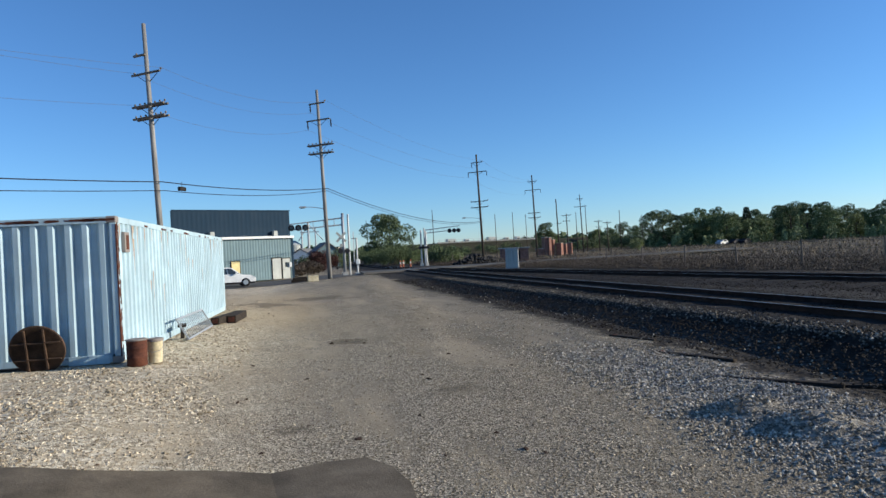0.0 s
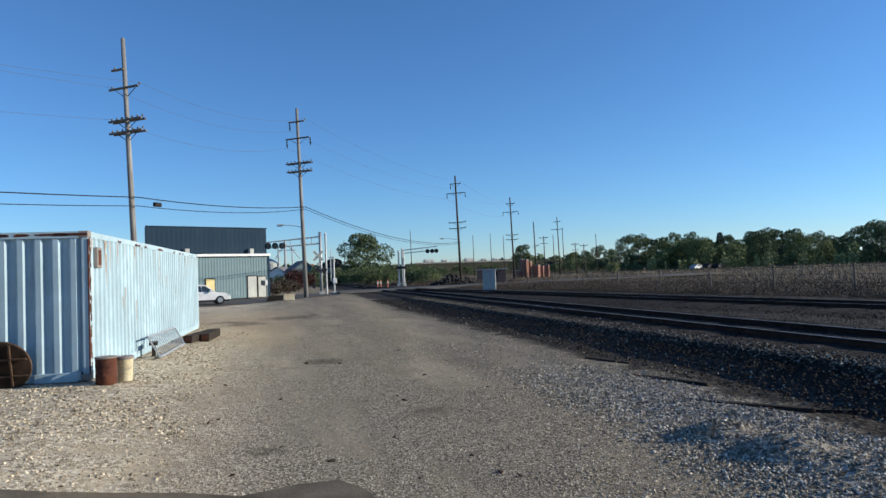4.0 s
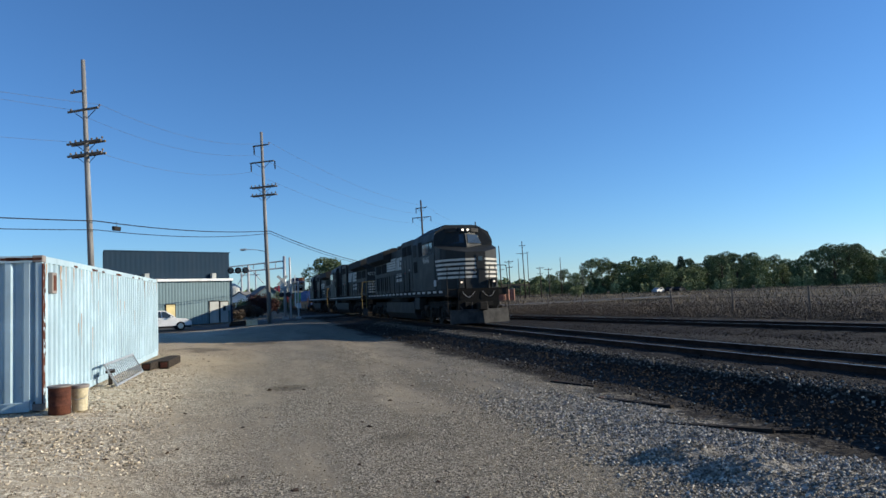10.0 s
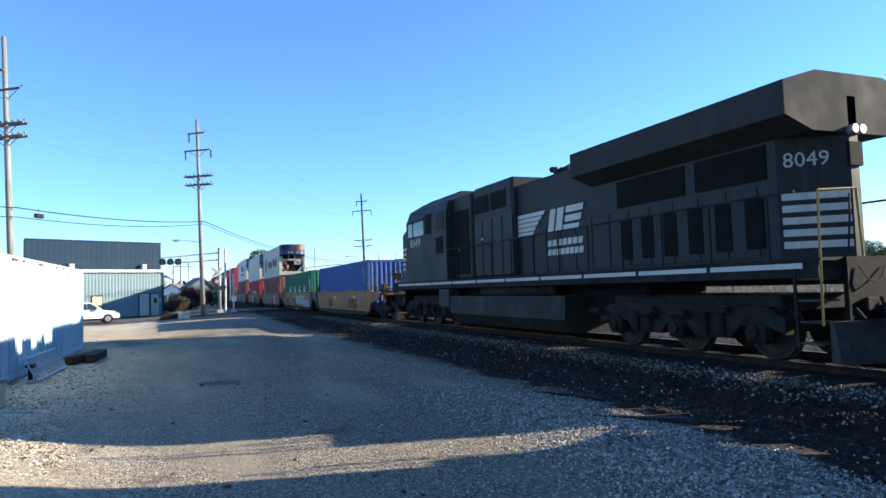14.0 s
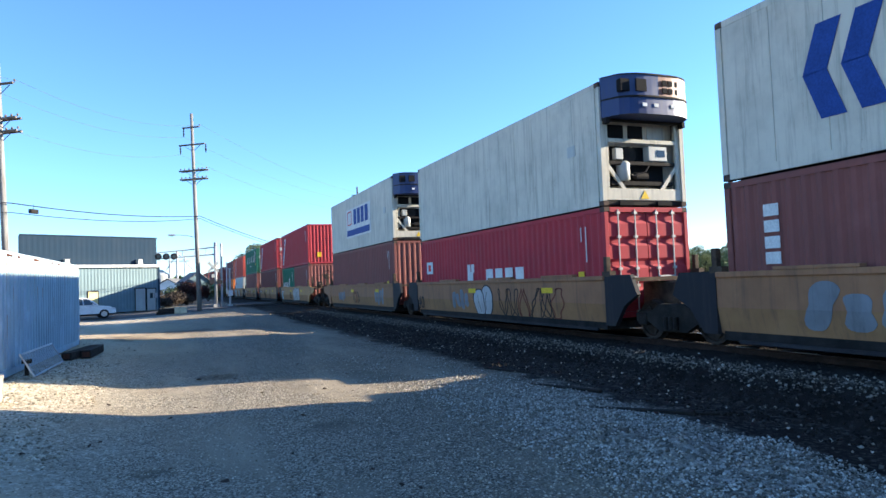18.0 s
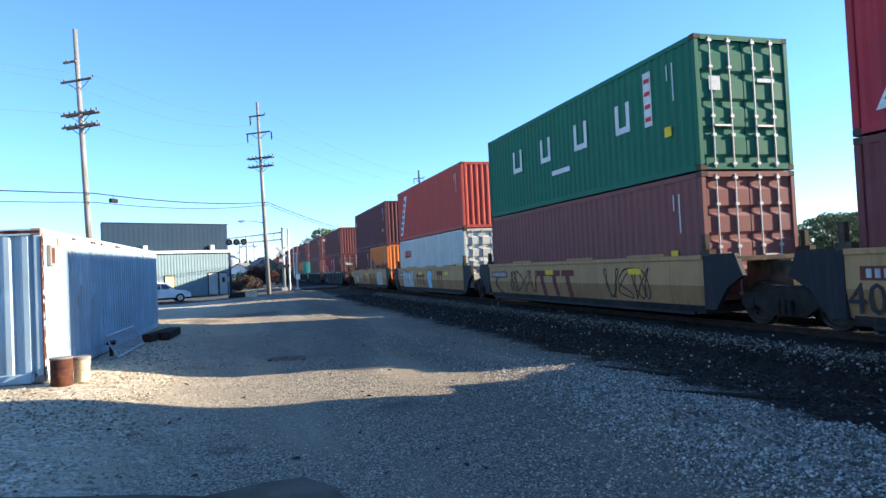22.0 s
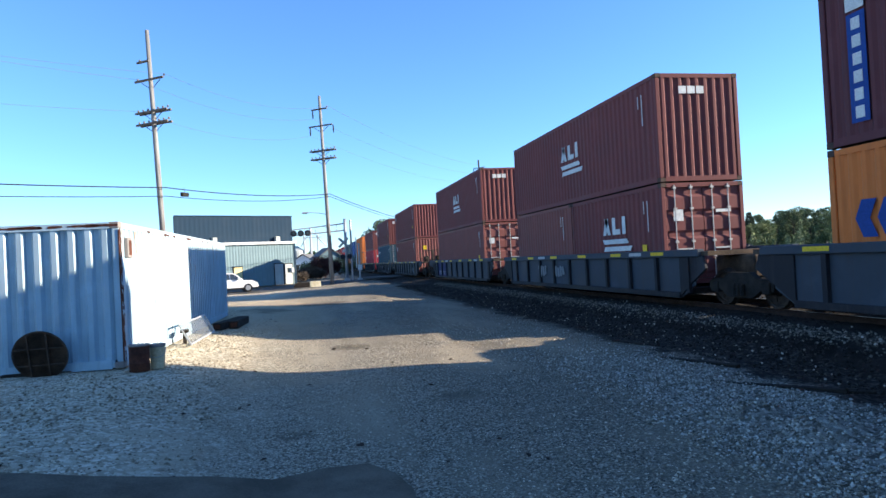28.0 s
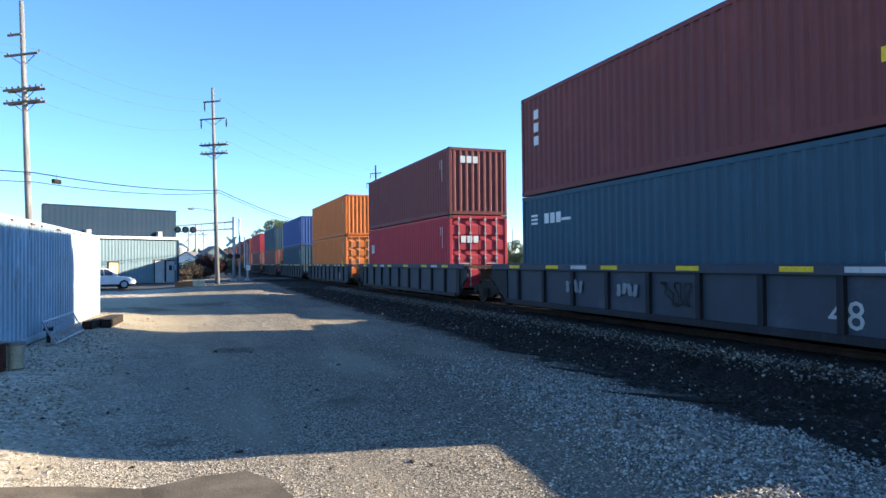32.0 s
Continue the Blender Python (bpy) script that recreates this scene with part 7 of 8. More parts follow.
def crossing_signal():
    """Cantilever signal of the level crossing: mast, two arms, lamps, crossbuck."""
    q = polar(3.42, 65)
    g = ground_z(q.x, q.y)
    s = thing("crossing_signal", "aluminium cantilever level-crossing signal with dark lamp units", "crossing signal", at=pose(q.x, q.y, g, 0, 0, 3))
    part("mast", tube(bmesh.new(), (0, 0, 0), (0, 0, 6.0), 0.15, 0.13, 14), M["steel_grey"], s, smooth=True)
    part("mast_base", box(-0.28, 0.28, -0.28, 0.28, 0, 0.3, 0.03), M["concrete"], s)
    part("second_mast", tube(bmesh.new(), (0.55, 0.3, 0), (0.55, 0.3, 5.9), 0.09, None, 10), M["steel_grey"], s)
    for z0, z1 in ((4.9, 4.55), (5.55, 5.1)):
        part("arm", tube(bmesh.new(), (0, 0, z0), (-5.0, 0, z1), 0.07, 0.05, 8), M["steel_grey"], s)
    for k in range(5):
        x = -0.8 - k * 1.0
        u = -x / 5.0
        part("arm_strut", tube(bmesh.new(), (x, 0, 4.9 - 0.35 * u), (x, 0, 5.55 - 0.45 * u), 0.03, None, 6), M["steel_grey"], s)
    for x in (-4.85, -4.2, -3.55):
        lampu = part("lamp_unit", lathe(bmesh.new(), [(0.28, -0.06), (0.3, 0.0), (0.28, 0.06), (0.1, 0.16)], (x, -0.2, 4.75), 18, "y"), M["mark_black"], s)
        part("lens", lathe(bmesh.new(), [(0.13, -0.03), (0.11, 0.0)], (x, -0.26, 4.75), 14, "y"), M["glass"], lampu)
        part("visor", box(x - 0.14, x + 0.14, -0.5, -0.25, 4.87, 4.89), M["mark_black"], lampu)
    for a in (45, -45):
        b = box(-0.62, 0.62, -0.02, 0.02, -0.11, 0.11)
        o = part("crossbuck_blade", b, M["unit_grey"], s)
        o.matrix_basis = pose(-0.25, -0.3 - (0.03 if a > 0 else 0), 3.7, 0, a, 0)
    part("sign_plate", box(-0.4, -0.1, -0.32, -0.28, 2.75, 3.05), M["unit_grey"], s)
    for x in (-0.35, 0.3):
        part("mast_lamp", lathe(bmesh.new(), [(0.24, -0.05), (0.25, 0.0), (0.1, 0.15)], (x, -0.25, 2.35), 16, "y"), M["mark_black"], s)
    part("arm_bar", box(-0.4, 0.4, -0.12, -0.06, 2.3, 2.4), M["steel_grey"], s)
    q = polar(4.5, 66)
    gt = thing("crossing_gate", "white crossing gate mechanism with a raised slim arm", "crossing gate", at=pose(q.x, q.y, ground_z(q.x, q.y)))
    part("mast", tube(bmesh.new(), (0, 0, 0), (0, 0, 3.6), 0.09, None, 10), M["steel_grey"], gt)
    part("mechanism", box(-0.14, 0.24, -0.2, 0.2, 1.0, 1.5, 0.03), M["white_paint"], gt)
    part("base", box(-0.24, 0.24, -0.24, 0.24, 0, 0.2, 0.03), M["unit_grey"], gt)
    part("gate_arm", box(-0.32, -0.24, -0.05, 0.02, 1.2, 4.2), M["white_paint"], gt)
    part("top_bracket", box(-0.5, 0.1, -0.05, 0.05, 3.5, 3.58), M["steel_grey"], gt)
    for az, h in ((10.0, 5.0), (10.42, 4.9)):
        q = polar(az, 93)
        m = thing("crossing_mast", "slim grey signal mast on the far side of the crossing", "crossing signal", "far crossing masts", at=pose(q.x, q.y, 0))
        part("mast", tube(bmesh.new(), (0, 0, -0.1), (0, 0, h), 0.13, 0.11, 10), M["steel_grey"], m)
        part("base", box(-0.24, 0.24, -0.24, 0.24, -0.1, 0.4, 0.03), M["unit_grey"], m)
        part("lamp_pair", box(-0.45, 0.45, -0.2, -0.05, 2.4, 2.75, 0.05), M["mark_black"], m)
    q = polar(10.3, 94)
    fc = thing("far_cantilever", "grey cantilever signal bridge on the crossing's far side", "crossing signal", at=pose(q.x, q.y, 0, 0, 0, -10))
    part("mast", tube(bmesh.new(), (0, 0, -0.1), (0, 0, 5.3), 0.12, 0.1, 10), M["steel_grey"], fc)
    for z0, z1 in ((4.55, 4.9), (5.0, 5.4)):
        part("arm", tube(bmesh.new(), (0, 0, z0), (5.0, 0, z1), 0.06, 0.05, 8), M["steel_grey"], fc)
    for k in range(5):
        x = 0.9 + k * 0.95
        part("arm_strut", tube(bmesh.new(), (x, 0, 4.55 + 0.07 * x), (x, 0, 5.0 + 0.08 * x), 0.028, None, 6), M["steel_grey"], fc)
    for x in (3.6, 4.25, 4.85):
        part("lamp_unit", lathe(bmesh.new(), [(0.28, -0.06), (0.3, 0.0), (0.28, 0.06), (0.1, 0.16)], (x, -0.2, 4.75), 16, "y"), M["mark_black"], fc)
    for az, d in ((8.15, 84), (8.4, 84.5), (9.0, 86)):
        q = polar(az, d)
        b = thing("marker_post", "orange and white plastic marker post by the rails", "marker post", "marker posts", at=pose(q.x, q.y, 0.05))
        part("post", tube(bmesh.new(), (0, 0, 0), (0, 0, 0.95), 0.09, 0.08, 10), M["mark_orange"], b)
        part("white_band", tube(bmesh.new(), (0, 0, 0.5), (0, 0, 0.75), 0.1, 0.1, 10), M["mark_white"], b)


M["mark_orange"] = plain("faded_safety_orange", (0.6, 0.2, 0.1), 0.6)
crossing_signal()
q = polar(0.72, 55)
cb = thing("concrete_block", "pale cream concrete block near the pole's foot", "concrete block", at=pose(q.x, q.y, ground_z(q.x, q.y), 0, 0, 4))
part("block", box(-0.42, 0.42, -0.25, 0.25, 0, 0.48, 0.03), M["cream"], cb)
part("lifting_eye", tube(bmesh.new(), (-0.1, 0, 0.47), (0.1, 0, 0.52), 0.015, None, 5), M["rust"], cb)
for k, (az, d, w) in enumerate(((-0.2, 57, 1.7), (0.1, 58, 1.4))):
    q = polar(az, d)
    pl = thing("tie_stack", "low dark stack of old railway ties", "timber", "old tie stacks", at=pose(q.x, q.y, ground_z(q.x, q.y), 0, 0, 15 * k))
    for j in range(3):
        part("tie", box(-w / 2, w / 2, -0.35 + j * 0.26, -0.12 + j * 0.26, 0, 0.2, 0.01), M["tie"], pl)
    for j in range(2):
        part("tie", box(-w / 2 + 0.1, w / 2 - 0.15, -0.22 + j * 0.27, 0.01 + j * 0.27, 0.2, 0.4, 0.01), M["tie"], pl)

# ---- trees ----


def leaf_material(name, c1, c2):
    m, t, b = nodes(name, 0.75)
    geo = t.nodes.new("ShaderNodeNewGeometry")
    col = ramp(t, geo.outputs["Random Per Island"], [(0.0, c1), (0.8, c2), (1.0, tuple(x * 1.25 for x in c2))])
    n = noise_tex(t, coords(t), 0.35, 4, 0.6)
    t.links.new(blend(t, 1.0, col, ramp(t, n, [(0.3, 0.65), (0.7, 1.25)]), "MULTIPLY"), b.inputs["Base Color"])
    b.inputs["Specular IOR Level"].default_value = 0.2
    return m


M["leaf_dark"] = leaf_material("dark_green_leaves", (0.055, 0.072, 0.034), (0.12, 0.155, 0.068))
M["leaf_green"] = leaf_material("mid_green_leaves", (0.085, 0.108, 0.046), (0.17, 0.21, 0.085))
M["leaf_light"] = leaf_material("yellowing_green_leaves", (0.14, 0.16, 0.06), (0.26, 0.28, 0.12))
M["needles"] = leaf_material("dark_needles", (0.015, 0.026, 0.015), (0.035, 0.055, 0.028))
M["maroon"] = leaf_material("maroon_leaves", (0.03, 0.014, 0.012), (0.075, 0.032, 0.028))
M["bark"] = surf("tree_bark", (0.05, 0.04, 0.03), (0.11, 0.09, 0.07), 2, 20, 0.9, 0, 0.5)
M["brush"] = leaf_material("dry_brown_brush", (0.058, 0.044, 0.034), (0.085, 0.066, 0.05))
M["field_straw"] = leaf_material("field_straw", (0.13, 0.1, 0.062), (0.24, 0.19, 0.12))
M["brush_pale"] = leaf_material("pale_dry_grass", (0.06, 0.045, 0.029), (0.14, 0.108, 0.068))


def leaves(name, centres, size, mat, parent, seed, flat=1.0):
    """Small leaf-clump faces at the given points."""
    rng = np.random.default_rng(seed)
    n = len(centres)
    a = rng.normal(size=(n, 3))
    a[:, 2] *= flat
    a /= np.linalg.norm(a, axis=1)[:, None]
    b = np.cross(a, rng.normal(size=(n, 3)))
    b /= np.linalg.norm(b, axis=1)[:, None]
    s = size * rng.uniform(0.55, 1.3, (n, 1))
    c = np.asarray(centres)
    v = np.stack([c - a * s, c + b * s * 0.55, c + a * s, c - b * s * 0.55], 1).reshape(-1, 3)
    me = bpy.data.meshes.new(name)
    me.from_pydata(v.tolist(), [], np.arange(4 * n).reshape(-1, 4).tolist())
    return put(name, me, mat, parent)


def tree_thing(h, w, seed, mat, label, count=3200, size=0.22, low=0.06, conifer=False, sparse=False):
    rng = np.random.default_rng(seed)
    t = thing("tree", label, "tree", "trees beyond the tracks")
    bm = bmesh.new()
    lean = rng.uniform(-0.03, 0.03, 2) * h
    top = Vector((lean[0], lean[1], h * (0.95 if conifer else 0.72)))
    tube(bm, (0, 0, -0.3), top * 0.5, 0.024 * h, 0.016 * h, 9)
    tube(bm, top * 0.5, top, 0.016 * h, 0.004 * h, 8)
    tips = []
    if conifer:
        for k in range(26):
            z = h * (0.14 + 0.82 * k / 26)
            r = w / 2 * (1 - (z / h)) ** 0.8 + 0.15
            for j in range(5):
                an = k * 2.4 + j * 1.257
                tips.append((Vector((r * math.cos(an), r * math.sin(an), z - 0.1 * r)), 0.3 + 0.25 * r))
    else:
        for k in range(13 if not sparse else 9):
            z = h * (low + (0.92 - low) * (k + 0.5) / 13) if not sparse else h * (0.55 + 0.05 * k)
            u = (z / h - low) / (1 - low)
            r = w / 2 * (0.45 + 0.75 * math.sin(math.pi * min(1, max(0.05, u * 0.9 + 0.12)))) * rng.uniform(0.55, 1.0)
            an = k * 2.39996 + rng.uniform(-0.4, 0.4)
            tip = Vector((r * 0.72 * math.cos(an), r * 0.72 * math.sin(an), z))
            root = Vector((top.x * z / h * 0.6, top.y * z / h * 0.6, max(0.1 * h, z - 0.2 * h)))
            tube(bm, root, tip, 0.008 * h, 0.003 * h, 5)
            tips.append((tip, rng.uniform(0.55, 1.0) * w * (0.27 if not sparse else 0.16)))
        tips.append((Vector((top.x, top.y, h * 0.86)), 0.2 * w))
    part("trunk", bm, M["bark"], t)
    per = max(8, int(count * 2.6) // len(tips))
    pts = []
    for tip, r in tips:
        d = rng.normal(size=(per, 3))
        d /= np.linalg.norm(d, axis=1)[:, None]
        d *= rng.uniform(0.35, 1.0, (per, 1)) ** 0.5
        d[:, 2] *= 0.75 if not conifer else 0.35
        pts.append(np.array(tip) + d * r)
    leaves("crown", np.concatenate(pts), size * 0.78, mat, t, seed + 1)
    return t


KINDS = [
    tree_thing(11.5, 8.5, 1, M["leaf_dark"], "dense dark green broadleaf tree at the field's edge"),
    tree_thing(9.0, 7.5, 2, M["leaf_green"], "rounded mid-green broadleaf tree at the field's edge"),
    tree_thing(7.0, 5.5, 3, M["leaf_light"], "smaller tree with yellowing green leaves", 1700),
    tree_thing(12.5, 4.6, 4, M["needles"], "dark pointed conifer among broadleaf trees", 2200, 0.24, conifer=True),
    tree_thing(12.0, 8.0, 5, M["leaf_green"], "tall thin-crowned tree with open branches", 900, 0.26, sparse=True),
    tree_thing(13.0, 9.5, 6, M["leaf_dark"], "broad dark green tree in the far row", 2400, 0.3),
]
rng = random.Random(21)
used = set()


def plant(kind, az, d, turn=None):
    q = polar(az, d)
    m = pose(q.x, q.y, ground_z(q.x, q.y) - 0.1, 0, 0, rng.uniform(0, 360) if turn is None else turn)
    if kind not in used:
        used.add(kind)
        KINDS[kind].matrix_basis = m
        return KINDS[kind]
    return copy_thing(KINDS[kind], m)


plant(4, 33.0, 232), plant(4, 34.2, 236), plant(3, 36.4, 243), plant(0, 29.3, 212), plant(0, 30.2, 218), plant(2, 32.6, 212), plant(1, 33.6, 218), plant(2, 34.6, 208), plant(2, 36.3, 212)
az = 31.0
while az < 63:
    plant(rng.choice((0, 5, 5, 1, 0)), az, rng.uniform(248, 292))
    if rng.random() < 0.5:
        plant(rng.choice((1, 2, 0)), az + 0.5, rng.uniform(205, 222))
    az += rng.uniform(0.6, 1.0)
for az, d, k in ((26.0, 300, 1), (27.0, 305, 0), (28.0, 290, 1), (24.6, 330, 1), (20.5, 292, 5), (21.1, 296, 1)):
    plant(k, az, d)
tr = tree_thing(9.6, 10.2, 31, M["leaf_dark"], "full dark green tree standing beside the railway line", 4200, 0.24, 0.06)
q = polar(7.25, 128)
tr.matrix_basis = pose(q.x, q.y, -0.1)


def bush(az, d, w, h, mat, seed, label):
    q = polar(az, d)
    b = thing("bush", label, "bush", "bushes by the crossing", at=pose(q.x, q.y, ground_z(q.x, q.y)))
    r = np.random.default_rng(seed)
    bm = bmesh.new()
    pts = []
    for k in range(7):
        an = k * 2.4
        tip = Vector((w * 0.32 * math.cos(an), w * 0.32 * math.sin(an), h * (0.35 + 0.4 * r.random())))
        tube(bm, (0, 0, -0.1), tip, 0.04, 0.012, 5)
        d_ = r.normal(size=(420, 3))
        d_ /= np.linalg.norm(d_, axis=1)[:, None]
        pts.append(np.array(tip) + d_ * r.uniform(0.3, 1, (420, 1)) * (w * 0.27, w * 0.27, h * 0.38))
    part("stem", bm, M["bark"], b)
    leaves("foliage", np.maximum(np.concatenate(pts), (-99, -99, 0.05)), 0.1 if w < 7 else 0.2, mat, b, seed)


for k, (az, d, w, h, mat) in enumerate(((11.0, 104, 4.0, 2.9, "leaf_green"), (11.9, 103, 4.2, 2.6, "leaf_dark"), (12.6, 106, 3.4, 1.8, "leaf_green"), (10.9, 108, 3.0, 3.4, "leaf_dark"), (7.6, 116, 5.0, 3.4, "leaf_dark"), (5.4, 118, 4.6, 3.0, "leaf_dark"), (5.9, 122, 4.0, 3.2, "leaf_dark"), (8.3, 122, 4.5, 3.0, "leaf_dark"), (9.2, 118, 3.0, 2.4, "leaf_green"), (-0.2, 80, 3.4, 1.7, "brush"), (0.6, 84, 3.0, 1.5, "brush"), (1.2, 88, 2.6, 2.6, "maroon"), (4.9, 126, 5.0, 3.2, "leaf_dark"), (9.5, 124, 5.0, 3.6, "leaf_dark"), (6.6, 119, 5.0, 2.6, "leaf_dark"), (2.8, 104, 3.4, 3.4, "leaf_dark"), (0.4, 96, 3.2, 2.4, "leaf_dark"), (13.3, 270, 9.0, 4.6, "leaf_dark"), (15.6, 275, 10.0, 4.2, "leaf_dark"), (17.6, 280, 9.0, 4.8, "leaf_dark"), (11.9, 262, 9.0, 4.4, "leaf_dark"), (24.2, 240, 9.0, 4.4, "leaf_dark"), (23.0, 236, 8.0, 3.6, "leaf_dark"), (26.0, 230, 9.0, 4.6, "leaf_dark"), (27.6, 226, 8.0, 4.2, "leaf_dark"), (28.0, 150, 3.0, 3.0, "leaf_light"), (-0.6, 76, 2.0, 1.2, "brush"), (1.5, 96, 2.6, 3.0, "maroon"), (2.2, 98, 2.4, 2.4, "maroon"), (0.9, 100, 2.6, 2.2, "brush"))):
    bush(az, d, w, h, M[mat], 50 + k, {"leaf_light": "yellow-green bush near the crossing", "leaf_green": "green bush near the crossing", "leaf_dark": "dark green bush in the undergrowth", "brush": "dry brown scrub bush near the crossing", "maroon": "dark maroon-leaved bush near the crossing"}[mat])


def thicket():
    """Undergrowth that fills the wood's edge down to the ground."""
    r = np.random.default_rng(91)
    for name, n, d0, d1, top, mat, label, seed in (("thicket", 52000, 205, 240, 6.0, "leaf_green", "dense green undergrowth along the wood's edge", 92), ("pale_thicket", 14000, 198, 206, 3.6, "leaf_light", "pale green shrubs before the wood", 93)):
        az = r.uniform(29.0, 64, n)
        d = r.uniform(d0, d1, n)
        lump = 0.5 + 0.35 * np.sin(az * 2.3 + seed) + 0.25 * np.sin(az * 5.7) + 0.15 * np.sin(az * 13.1)
        keep = lump > (0.1 if seed == 92 else 0.62)
        az, d, lump = az[keep], d[keep], lump[keep]
        z = np.maximum(0.6, top * lump) * r.uniform(0, 1, len(az)) ** 0.8
        pts = np.stack([d * np.sin(np.radians(az)), d * np.cos(np.radians(az)), z], 1)
        tagged(leaves(name, pts, 0.3, M[mat], None, seed), label, "undergrowth", kind="stuff")


thicket()


def far_woods():
    """A wooded rise that closes the view."""
    r = np.random.default_rng(77)
    n = 16000
    az = r.uniform(-14, 75, n)
    d = r.uniform(420, 560, n)
    crest = 7.5 + 3.5 * np.sin(az * 0.35 + 1) + 2.0 * np.sin(az * 1.3) + 1.2 * np.sin(az * 4.1)
    crest = crest * np.where(az < 22, 0.75, 1.15)
    z = crest * r.uniform(0, 1, n) ** 0.6 * (d / 430)
    pts = np.stack([d * np.sin(np.radians(az)), d * np.cos(np.radians(az)), z], 1)
    o = leaves("far_woods", pts, 2.2, M["leaf_dark"], None, 78)
    tagged(o, "dark green wooded rise along the horizon", "woods", kind="stuff")
    verts, faces = [], []
    k = 0
    for a in np.arange(-16, 78, 1.0):
        c = 4.5 + 3.0 * math.sin(a * 0.35 + 1) + 1.6 * math.sin(a * 1.3)
        for dd, zz in ((400, -0.5), (470, max(1.0, c)), (620, max(2.0, c * 1.2)), (900, -1)):
            verts.append((dd * math.sin(radians(a)), dd * math.cos(radians(a)), zz))
        if k:
            b = 4 * k
            faces += [(b - 4 + j, b + j, b + j + 1, b - 3 + j) for j in range(3)]
        k += 1
    h = raw("wooded_hill", verts, faces, M["hill"], smooth=True)
    tagged(h, "low dark wooded hill far beyond the tracks", "hill", kind="structure")


M["hill"] = surf("far_hill_green", (0.02, 0.03, 0.014), (0.045, 0.06, 0.025), 0.05, 0.8, 0.95, 0, 0.5, 0.5)
far_woods()


def blades(name, pts, hts, width, mat, label, cat, seed):
    """Upright grass blades, three-sided tufts bending over."""
    r = np.random.default_rng(seed)
    n = len(pts)
    an = r.uniform(0, 2 * math.pi, n)
    dx = np.stack([np.cos(an), np.sin(an), 0 * an], 1) * width[:, None]
    bend = np.stack([r.normal(0, 0.45, n), r.normal(0, 0.45, n), np.ones(n)], 1) * hts[:, None]
    v = np.stack([pts - dx, pts + dx, pts + bend * 0.6 + dx * 0.7, pts + bend * 0.6 - dx * 0.7, pts + bend], 1).reshape(-1, 3)
    f = []
    for k in range(n):
        b = 5 * k
        f += [(b, b + 1, b + 2, b + 3), (b + 3, b + 2, b + 4)]
    o = raw(name, v.tolist(), f, mat)
    return tagged(o, label, cat, kind="stuff")


def weeds():
    r = np.random.default_rng(5)
    n = 230000
    y = r.uniform(2, 115, n)
    u = r.exponential(5.5, n)
    x = np.array([siding_x(min(a, 70)) for a in y]) + np.where(y > 70, 6, 5.2) + u
    keep = (x < 75) & ~((y > 64) & (y < 90) & (np.abs(y - 67 - (x - 5.4) * 0.36) < 5))
    x, y, u = x[keep], y[keep], u[keep]
    z = np.array([ground_z(a, b) for a, b in zip(x, y)]) - 0.03
    clump = np.array([noise.noise(Vector((a * 0.25, b * 0.25, 2))) for a, b in zip(x, y)])
    h = 0.68 * (0.3 + 0.55 * np.clip(u / 5, 0.1, 1)) * (0.9 + 0.7 * clump) * r.uniform(0.35, 1.15, len(x))
    dark = r.random(len(x)) < 0.97
    P = np.stack([x, y, z], 1)
    w = r.uniform(0.01, 0.028, len(x))
    Q = P[dark] + np.stack([r.normal(0, 0.12, dark.sum()), r.normal(0, 0.12, dark.sum()), h[dark] * r.uniform(0.05, 1.0, dark.sum()) ** 0.7], 1)
    tagged(leaves("brown_weeds", Q, 0.034, M["brush"], None, 6, 1.6), "low dry brown weeds beyond the tracks", "weeds", kind="stuff")
    blades("pale_weeds", P[~dark], h[~dark] * 1.05, w[~dark] * 0.8, M["brush_pale"], "pale dry grass heads among the weeds", "grass", 7)
    n = 60000
    x, y = r.uniform(34, 300, n), r.uniform(-20, 240, n)
    P = np.stack([x, y, np.array([ground_z(a, b) for a, b in zip(x, y)])], 1)
    blades("field_grass", P, r.uniform(0.2, 0.55, n), r.uniform(0.015, 0.05, n), M["field_straw"], "pale dry grass across the open field", "grass", 8)


weeds()


def fence():
    ys = [-2 + 4.6 * k for k in range(25)]
    proto = None
    line = []
    for k, y in enumerate(ys):
        x = siding_x(min(y, 66)) + 9.0
        g = ground_z(x, y)
        line.append(Vector((x, y, g)))
        if proto is None:
            proto = thing("fence_post", "weathered grey fence post in the weeds", "fence post", "fence posts")
            part("post", tube(bmesh.new(), (0, 0, -0.2), (0, 0, 1.35), 0.05, 0.045, 8), M["arm_wood"], proto)
            part("cap", lathe(bmesh.new(), [(0.055, 1.33), (0.055, 1.36), (0.02, 1.39)], (0, 0, 0), 8), M["arm_wood"], proto)
            proto.matrix_basis = pose(x, y, g)
        else:
            copy_thing(proto, pose(x, y, g, 2 * math.sin(k * 3), 2 * math.cos(k * 5), 0))
    for z in (0.5, 0.9, 1.28):
        cable("fence_wire", [p + Vector((0, 0, z)) for p in line], 0.02, 0.008, "thin fence wire strung between posts")


fence()

# ---- things far beyond the tracks ----
M["brick_far"] = surf("faded_red_brick", (0.22, 0.11, 0.08), (0.33, 0.18, 0.135), 3, 20, 0.9)


